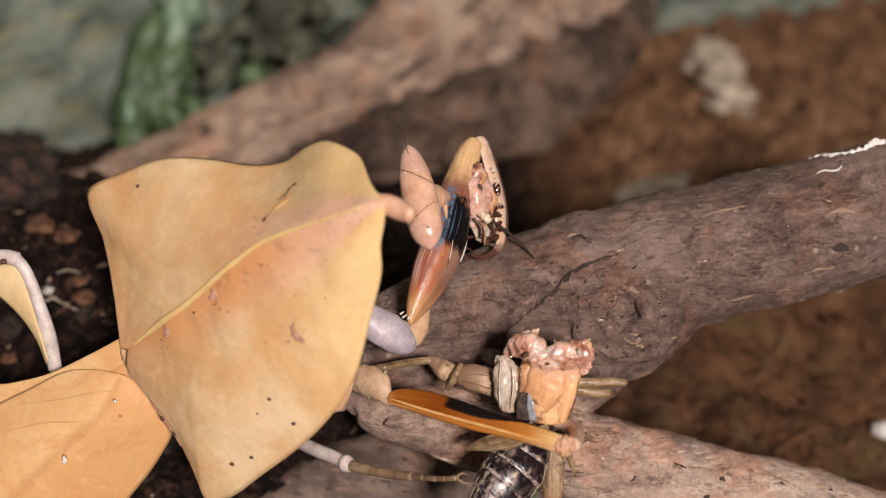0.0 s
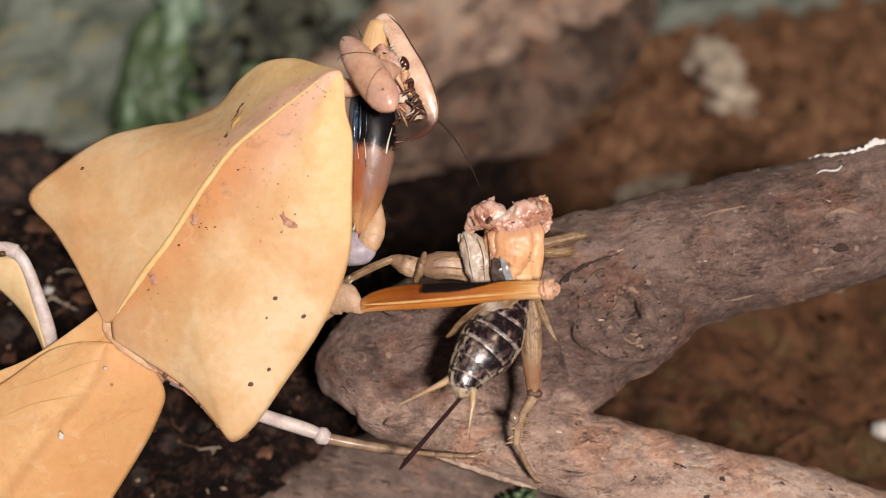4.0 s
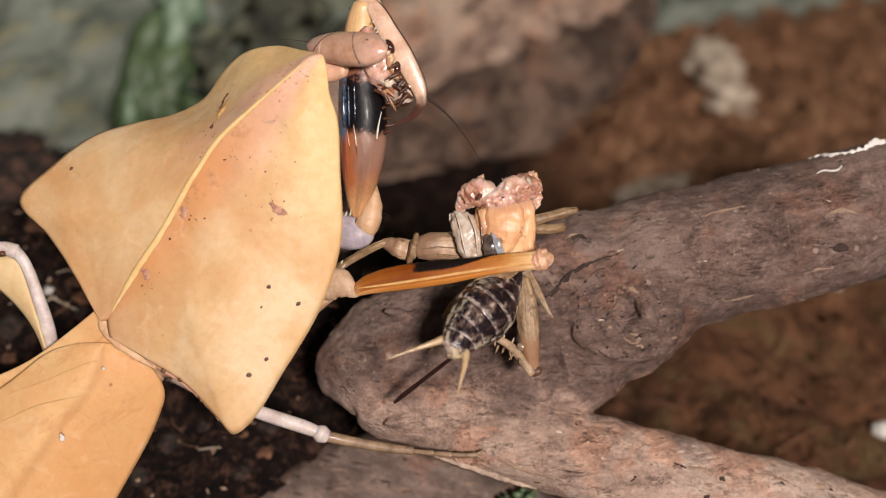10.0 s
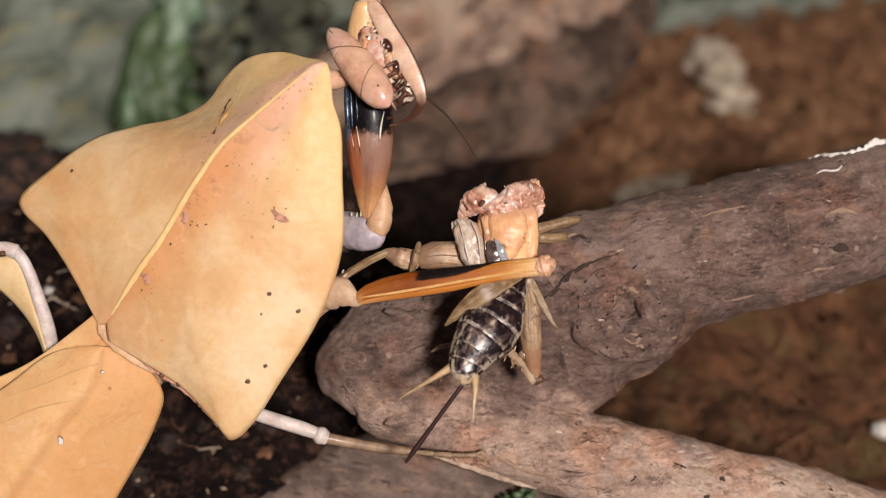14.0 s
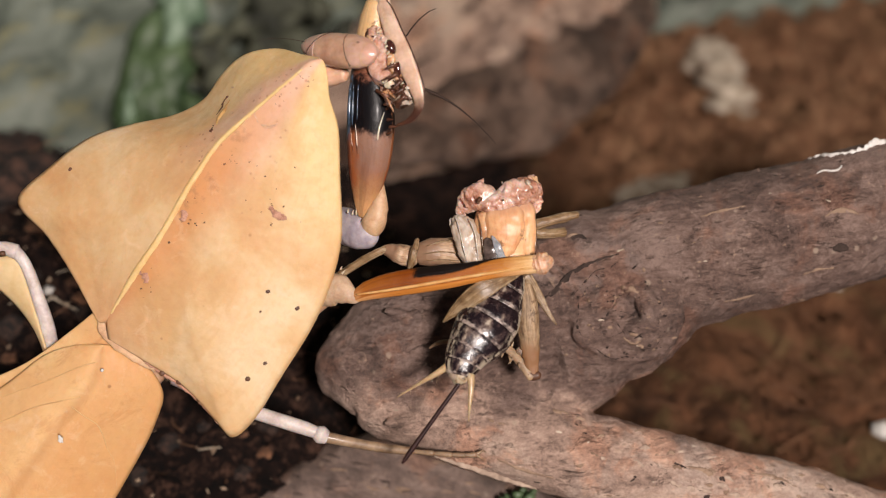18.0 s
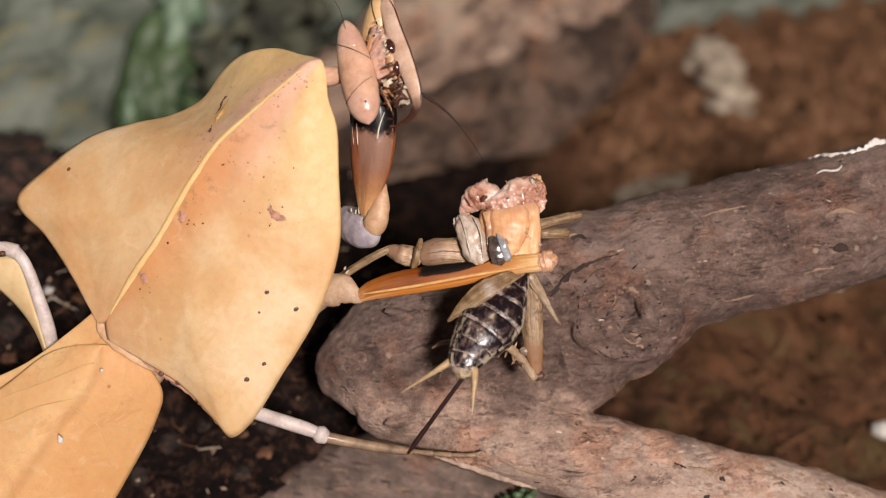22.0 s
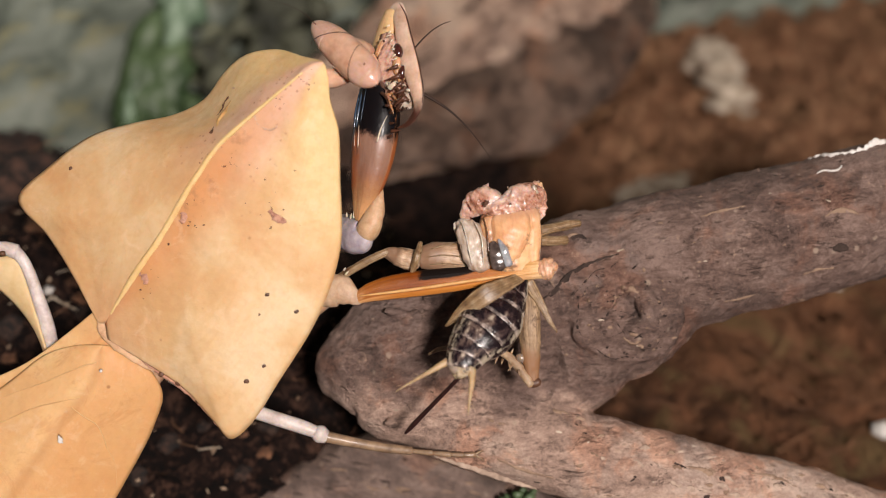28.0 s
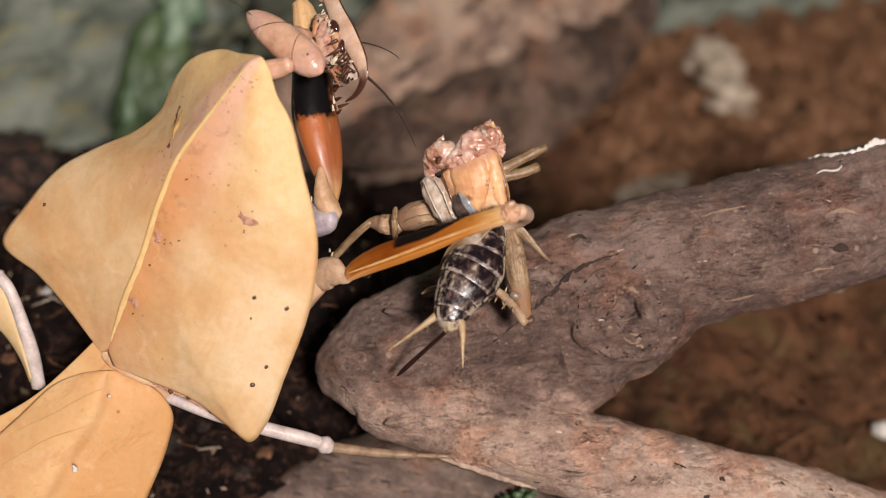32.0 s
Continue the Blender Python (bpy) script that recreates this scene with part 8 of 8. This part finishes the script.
    keyed("jumper", [(0, 10.06, -17.21, 0.02, -9.3, -0.3, -5.5), (0.5, 10.98, -13.49, 0.04, -10.4, -0.3, -5.7),
        (1, 9.85, -6.83, 0.1, -11.5, -0.2, -5.8), (1.5, 9.26, -6.37, 0.15, 7.6, 0.1, -2.8), (2, 9.28, -5.5, 0.09, 4.3, 0, -3.8),
        (2.5, 8.48, -5.03, 0.06, -4.6, -0.2, -4.2), (3, 8.04, -5.22, 0.03, -10.5, -0.2, -3), (3.5, 8, -5.34, 0.01, -8.6, -0.2, -2.5),
        (5.5, 7.91, -5.75, 0, -7.8, -0.1, -1.8), (6, 7.99, -5.68, 0.01, -8.3, -0.1, -1.2), (6.5, 7.92, -5.9, 0.03, -10.6, -0.2, -0.8),
        (7, 8.02, -5.87, 0.02, -8.5, -0.1, -1.5), (7.5, 7.88, -5.58, 0.02, -6.3, -0.1, -0.8), (8, 7.79, -5.52, 0, -0.8, -0, 0.2),
        (8.5, 7.86, -5.46, 0, -0.2, -0, 0.3), (9, 7.81, -5.46, 0, 0, -0, 0), (9.5, 7.97, -4, 0.06, 6.1, 0.1, -0.1),
        (10, 7.49, -3.47, 0.06, -11.2, -0.5, 1), (10.5, 7.34, -3.68, 0.05, -11.4, -0.4, -0.1), (11, 7.35, -3.85, 0.04, -11.4, -0.3, -0.2),
        (11.5, 7.59, -3.92, 0.03, -11.4, -0.2, -0.9), (12, 7.72, -4.29, 0.04, -11.7, -0.2, -0.7), (12.5, 7.69, -4.56, 0.05, -8.9, 0, 0.8),
        (13, 7.78, -4.9, 0.05, -10.8, -0.1, -0.6), (13.5, 7.83, -4.4, 0.06, -7.8, -0, -0.2), (14, 7.78, -4.2, 0.03, -8.2, -0, 0.2),
        (14.5, 7.69, -3.67, 0.01, -8.1, -0, 0.9), (16.5, 7.61, -4.15, 0.03, -10, -0, 0.9), (17, 7.58, -3.92, 0.03, -10.8, -0, 1),
        (18, 7.64, -3.9, 0.07, -4.5, 0, -0.3), (18.5, 7.61, -3.96, 0.08, -6.3, -0, -0.2), (19, 7.7, -4.13, 0.09, -3.8, 0, 0.5),
        (19.5, 7.69, -3.79, 0.06, -8, -0.1, 0.9), (20.5, 7.75, -3.69, 0.04, -10.4, -0.2, -1.5), (21, 7.78, -3.83, 0.04, -11.2, -0.2, -1.2),
        (21.5, 7.96, -3.82, 0.05, -11.3, -0.2, -1.4), (22, 8.01, -3.84, 0.04, -11.4, -0.2, -1.2), (22.5, 8.05, -4.38, 0.03, -11.4, -0.1, -0.9),
        (23, 8, -4.25, 0.02, -11.1, -0.1, -0.5), (23.5, 8.02, -4.37, 0.03, -11.4, -0.2, -1.9), (24, 7.97, -3.73, 0.01, -10.4, -0, 0.4),
        (24.5, 7.86, -4.06, 0.04, -11.3, -0.1, -0), (25, 7.76, -3.87, 0.05, -8.4, 0.1, 1.5), (25.5, 7.66, -3.73, 0.03, -8.9, 0.1, 1.1),
        (27.5, 7.77, -3.84, 0.03, -10.2, -0.1, -1.7), (28, 7.84, -4.44, 0.04, -11.2, -0.2, -2.3), (28.5, 7.67, -4.09, 0.03, -11.1, -0.1, -0.3),
        (29, 7.71, -4.23, 0.05, -7.3, 0, 0.2), (30, 7.61, -4.13, 0.05, -10.6, -0.1, -1), (30.5, 7.91, -4.2, 0.06, -5.2, -0.2, -3),
        (31, 7.35, -1.82, 0.13, 0.2, 0, -1.4), (31.5, 7.03, -0.99, 0.1, 7.5, 0.1, 1.4), (32, 6.32, 0.9, 0.22, -18.8, -0.7, 4.9)])
    keyed("shin", [(0, 9.65, -24.79, 0.25, 0, 0, 0), (0.5, 10.54, -21.06, 0.42, 0, 0, 0), (1, 9.4, -14.39, 0.62, 16.7, 0, -12.9),
        (1.5, 9.22, -13.7, -1.84, 7.3, 0, -8.3), (2, 9.1, -12.93, -1.47, -2, 0, -7), (2.5, 8.24, -12.61, -0.33, -4.6, 0, -1.2),
        (3, 7.96, -12.8, 0.42, -0.4, 0, 0.6), (3.5, 7.99, -12.93, 0.15, 1, 0, 0.5), (5.5, 7.99, -13.34, 0.03, 6.2, 0, 0.7),
        (6, 8.15, -13.27, 0.11, 5.4, 0, -0.7), (6.5, 8.13, -13.48, 0.43, 8.3, 0, -0.7), (7, 8.14, -13.46, 0.14, 7.7, 0, -0.6),
        (7.5, 8.09, -13.16, -0.15, 3.8, 0, -0.1), (8, 8.13, -13.05, -0.89, 1.2, 0, -0.1), (8.5, 8.22, -12.98, -0.97, 0.1, 0, -0.7),
        (9.3, 8.13, -12.98, -1, 0, 0, 0), (9.5, 8.27, -11.37, -1.73, 0, 0, -35), (10, 7.93, -11.03, 0.54, -10, -20, -118),
        (10.5, 7.64, -11.25, 0.56, -10, -20, -118), (11, 7.64, -11.42, 0.55, -10, -20, -118), (11.5, 7.79, -11.49, 0.54, -10, -20, -118),
        (12, 7.94, -11.86, 0.59, -10, -20, -118), (12.5, 8.11, -12.14, 0.22, -10, -20, -118), (13, 8.02, -12.47, 0.48, -10, -20, -118),
        (13.5, 8.12, -11.98, 0.09, -10, -20, -118), (14, 8.12, -11.78, 0.11, -10, -20, -118), (14.5, 8.13, -11.25, 0.08, -10, -20, -118),
        (16.5, 8.05, -11.72, 0.35, -10, -20, -118), (17, 8.03, -11.48, 0.46, -10, -20, -118), (17.5, 8.06, -11.45, 0.15, -10, -20, -118),
        (18, 7.92, -11.47, -0.34, -10, -20, -118), (18.5, 7.9, -11.54, -0.09, -10, -20, -118), (19, 8.08, -11.69, -0.41, -10, -20, -118),
        (19.5, 8.13, -11.37, 0.12, -10, -20, -118), (20.5, 7.87, -11.27, 0.41, -10, -20, -118), (21, 7.94, -11.4, 0.52, -10, -20, -118),
        (22, 8.17, -11.41, 0.55, -10, -20, -118), (22.5, 8.25, -11.95, 0.54, -10, -20, -118), (23, 8.25, -11.82, 0.49, -10, -20, -118),
        (23.5, 8.08, -11.94, 0.54, -10, -20, -118), (24, 8.34, -11.3, 0.38, -10, -20, -118), (24.5, 8.18, -11.63, 0.53, -10, -20, -118),
        (25, 8.28, -11.44, 0.16, -10, -20, -118), (25.5, 8.12, -11.3, 0.2, -10, -20, -118), (27.5, 7.86, -11.42, 0.38, -10, -20, -118),
        (28, 7.85, -12.01, 0.52, -10, -20, -118), (28.5, 7.95, -11.66, 0.5, -10, -20, -118), (29, 8.05, -11.81, 0.01, -10, -20, -118),
        (30, 7.79, -11.71, 0.45, -10, -20, -118), (30.5, 7.83, -11.78, -0.25, -10, -20, -118), (31, 7.48, -9.34, -0.9, -10, -20, -118),
        (31.5, 7.52, -8.3, -1.87, -10, -20, -118), (32, 7.25, -6.49, 1.7, -10, -20, -118)])
    keyed("antenna", [(0, 4.09, 2.88, -5.56, 0, 0, 7), (0.5, 3.68, 5.91, -4.71, 0, 0, 4), (1, -0.71, 11.62, -1.02, 0, 0, 1),
        (1.5, -1.5, 12, -0.81, 0, 0, -2), (2, -1.8, 12.62, -0.04, 0, 0, -5), (2.5, -2.79, 13.51, 1.7, 0, 0, -0.714), (3, -3.35, 13.44, 0.79, 0, 0, 3.57),
        (3.5, -3.23, 13.61, 0.76, 0, 0, 6.91), (5.5, -3.55, 12.68, 1.16, 0, 0, 5.09), (6, -3.55, 12.98, 1.61, 0, 0, 3.86),
        (6.5, -3.25, 12.67, 1.58, 0, 0, 2.43), (7, -3.35, 12.96, 1.79, 0, 0, 1), (7.5, -3.45, 13.19, 1.81, 0, 0, 1.5), (8, -3.45, 13.31, 1.98, 0, 0, 2),
        (8.5, -3.27, 13.47, 2.2, 0, 0, 2), (9, -2.96, 13.39, 1.6, 0, 0, 2), (9.5, -3.63, 14.16, 3.18, 0, 0, 9), (10, -4.35, 14.7, 2.55, 0, 0, 15),
        (10.5, -4.46, 14.8, 2.67, 0, 0, 12.5), (11, -4.62, 14.73, 3.17, 0, 0, 10), (11.5, -4.77, 14.75, 3.27, 0, 0, 15.5),
        (12, -4.61, 14.55, 3.2, 0, 0, 21), (12.5, -4.04, 14.37, 2.86, 0, 0, 18), (13, -4.03, 14.23, 3.25, 0, 0, 15),
        (13.5, -4.27, 14.5, 3.53, 0, 0, 14.2), (14, -4.32, 14.65, 3.64, 0, 0, 13.4), (14.5, -4.22, 14.97, 4.26, 0, 0, 13),
        (16.5, -4.02, 14.42, 4.31, 0, 0, 9), (17, -4.36, 14.62, 4.42, 0, 0, 6), (17.5, -4.43, 14.56, 4.38, 0, 0, 16),
        (18, -4.2, 14.4, 4.32, 0, 0, 26), (18.5, -4.32, 14.42, 4.24, 0, 0, 24), (19, -4.01, 14.26, 4.37, 0, 0, 22),
        (19.5, -4.48, 14.44, 4.52, 0, 0, 14.5), (20.5, -4.42, 14.47, 4.5, 0, 0, 4.5), (21, -4.53, 14.4, 4.61, 0, 0, 2),
        (21.5, -4.42, 14.46, 4.64, 0, 0, 9), (22, -4.25, 14.45, 4.42, 0, 0, 16), (22.5, -3.91, 14.13, 4.49, 0, 0, 19.5),
        (23, -4.05, 14.18, 4.54, 0, 0, 23), (23.5, -3.93, 14.26, 4.5, 0, 0, 21.5), (24, -4.19, 14.46, 4.76, 0, 0, 20),
        (24.5, -4.12, 14.37, 4.6, 0, 0, 3.5), (25, -4.34, 14.52, 4.46, 0, 0, -13), (25.5, -4.53, 14.61, 4.31, 0, 0, -7),
        (27.5, -4.41, 14.75, 3.04, 0, 0, 18), (28, -3.9, 14.34, 2.66, 0, 0, 19), (28.5, -4.45, 14.77, 2.06, 0, 0, 25),
        (29, -4.15, 14.65, 1.98, 0, 0, 23), (29.5, -4.02, 14.68, 2, 0, 0, 20), (30, -4.23, 14.8, 2.1, 0, 0, 23.5),
        (30.5, -3.61, 14.18, 3.62, 0, 0, 34), (31, -6.14, 15.44, 2.84, 0, 0, 18), (31.5, -6.9, 16, 2.84, 0, 0, 37),
        (32, -9.08, 16.76, 1.14, 0, 0, 8)])
    keyed("hind_leg", [(0, -8.99, -20.19, -7.45, -7, -43.3, 11.5), (0.5, -9.07, -19.46, -7.46, -6.2, -41.2, 9.4),
        (1, -10.69, -18.54, -7.46, -2.1, -16.2, 6.5), (1.5, -11.34, -18.3, -7.39, -0, 0.3, 2.9), (2, -11.17, -16.93, -7.41, 0, 0.3, -2.7),
        (2.5, -11.13, -16.95, -7.45, 0.2, 1.3, -2.8), (3, -11.21, -17.43, -7.44, 0.2, 1.4, -0.9), (5.5, -11.14, -17.67, -7.46, 0.7, 6.1, -0.6),
        (6, -11.14, -17.59, -7.46, 0.7, 5.9, -0.9), (6.5, -11.15, -17.83, -7.47, 0.8, 6.7, -0.1), (7, -11.15, -17.83, -7.48, 0.7, 6.1, -0),
        (7.5, -11.23, -17.75, -7.47, 0.2, 1.5, 0.4), (9, -11.27, -17.59, -7.4, 0, -0, 0), (9.5, -11.25, -17.43, -7.39, -0, -0, -0.6),
        (12, -11.26, -17.5, -7.38, -0, -0, -0.3), (13.5, -11.27, -17.67, -7.41, 0, 0, 0.3), (14.5, -11.3, -17.5, -7.34, -0, -0, -0.3),
        (17, -11.3, -17.5, -7.33, -0, -0, -0.3), (17.5, -11.36, -17.42, -7.32, 0.3, 3.1, -1), (18, -11.3, -17.5, -7.33, 0, 0.4, -0.3),
        (19.5, -11.3, -17.5, -7.33, -0, -0, -0.3), (20, -11.36, -17.42, -7.32, 0.3, 3.1, -1), (20.5, -11.3, -17.5, -7.33, 0, 0.4, -0.3),
        (21, -11.3, -17.5, -7.33, -0, 0, -0.3), (21.5, -11.36, -17.42, -7.32, 0.3, 3.1, -1), (22, -11.3, -17.5, -7.33, 0, 0.4, -0.4),
        (23, -11.3, -17.58, -7.34, -0, -0, 0), (24, -11.3, -17.5, -7.33, -0, -0, -0.3), (24.5, -11.36, -17.42, -7.32, 0.3, 3.1, -1),
        (25, -11.29, -17.42, -7.33, 0, 0.3, -0.7), (25.5, -11.29, -17.42, -7.33, -0, -0, -0.6), (27.5, -11.36, -17.42, -7.32, 0.3, 3.1, -1),
        (29, -11.36, -17.5, -7.31, 0.3, 3.3, -0.7), (30, -11.36, -17.42, -7.31, 0.4, 3.6, -1.1), (30.5, -11.29, -17.35, -7.32, 0.1, 0.7, -1),
        (31, -11.07, -17.91, -7.45, 1.1, 8.8, -0.1), (31.5, -11.21, -17.75, -7.44, 0.5, 4.3, -0), (32, -10.91, -18.46, -7.47, 1.7, 13.3, 1.6)], lift=2.3)
    keyed("middle_leg", [(0, -38.9, -0.98, -4, 0, 0, 0), (0.5, -38.8, -0.67, -4, 0, 0, 0), (1.5, -39, -0.36, -4, 0, 0, 0),
        (3.5, -39, -0.26, -4, 0, 0, 0), (30.5, -39, -0.26, -4, 0, 0, 0), (31, -39.62, -0.98, -4, 0, 0, 0), (31.5, -39.83, -1.39, -4, 0, 0, 0),
        (32, -40.44, -2.63, -4, 0, 0, 0)])
    keyed("antenna_short", [(0, 3.56, 4.94, -6.62, 0, 0, 95), (0.5, 3.11, 7.95, -5.79, 0, 0, 94.6), (1, -1.02, 13.56, -2.35, 0, 0, 94.1),
        (1.5, -1.86, 13.99, -2.05, 0, 0, 93.7), (2, -2.14, 14.66, -1.18, 0, 0, 93.2), (2.5, -3.13, 15.65, 0.73, 0, 0, 92.8),
        (3, -3.83, 15.5, -0.28, 0, 0, 92.4), (3.5, -3.71, 15.66, -0.31, 0, 0, 91.9), (5.5, -3.93, 14.78, 0.13, 0, 0, 90.1),
        (6, -3.96, 15.09, 0.61, 0, 0, 89.7), (6.5, -3.61, 14.79, 0.58, 0, 0, 89.3), (7, -3.77, 15.07, 0.81, 0, 0, 88.8),
        (7.5, -3.88, 15.3, 0.82, 0, 0, 88.4), (8, -3.88, 15.43, 1.02, 0, 0, 87.9), (8.5, -3.7, 15.6, 1.26, 0, 0, 87.5),
        (9, -3.39, 15.49, 0.6, 0, 0, 87.1), (9.5, -3.95, 16.33, 2.29, 0, 0, 86.6), (10, -4.83, 16.86, 1.7, 0, 0, 86.2),
        (10.5, -4.8, 16.95, 1.72, 0, 0, 85.7), (11, -4.93, 16.89, 2.26, 0, 0, 85.3), (11.5, -5.15, 16.9, 2.36, 0, 0, 84.9),
        (12, -4.99, 16.69, 2.25, 0, 0, 84.4), (12.5, -4.3, 16.5, 1.85, 0, 0, 84), (13, -4.28, 16.37, 2.26, 0, 0, 83.5),
        (13.5, -4.59, 16.64, 2.57, 0, 0, 83.1), (14, -4.67, 16.8, 2.71, 0, 0, 82.6), (14.5, -4.44, 17.14, 3.35, 0, 0, 82.2),
        (16.5, -4.08, 16.6, 3.39, 0, 0, 80.4), (17, -4.45, 16.81, 3.52, 0, 0, 80), (17.5, -4.5, 16.75, 3.48, 0, 0, 44),
        (18, -4.21, 16.59, 3.42, 0, 0, 8), (18.5, -4.32, 16.61, 3.32, 0, 0, 8), (19, -3.9, 16.45, 3.47, 0, 0, 8),
        (19.5, -4.37, 16.64, 3.64, 0, 0, -6), (20, -4.36, 16.61, 3.65, 0, 0, -4), (20.5, -4.26, 16.66, 3.6, 0, 0, 10.5),
        (21, -4.4, 16.6, 3.74, 0, 0, 25), (21.5, -4.29, 16.66, 3.76, 0, 0, 47.5), (22, -4.08, 16.63, 3.5, 0, 0, 70),
        (22.5, -3.69, 16.3, 3.58, 0, 0, 70), (23, -3.86, 16.36, 3.65, 0, 0, 70), (23.5, -3.74, 16.44, 3.59, 0, 0, 70),
        (24, -3.99, 16.66, 3.89, 0, 0, 70), (24.5, -3.93, 16.56, 3.71, 0, 0, 55), (25, -4.12, 16.69, 3.55, 0, 0, 40),
        (25.5, -4.21, 16.76, 3.37, 0, 0, -25), (27.5, -4.06, 16.79, 1.9, 0, 0, 0), (28, -3.48, 16.34, 1.45, 0, 0, 0),
        (28.5, -4.06, 16.71, 0.77, 0, 0, 0), (29, -3.73, 16.58, 0.67, 0, 0, 0), (29.5, -3.55, 16.6, 0.7, 0, 0, 0), (30, -3.77, 16.74, 0.81, 0, 0, 0),
        (30.5, -2.99, 16.21, 2.57, 0, 0, -10), (31, -5.91, 17.49, 1.67, 0, 0, -20), (31.5, -6.71, 18.05, 1.67, 0, 0, -40),
        (32, -9.11, 18.66, -0.28, 0, 0, -60)])


motions()
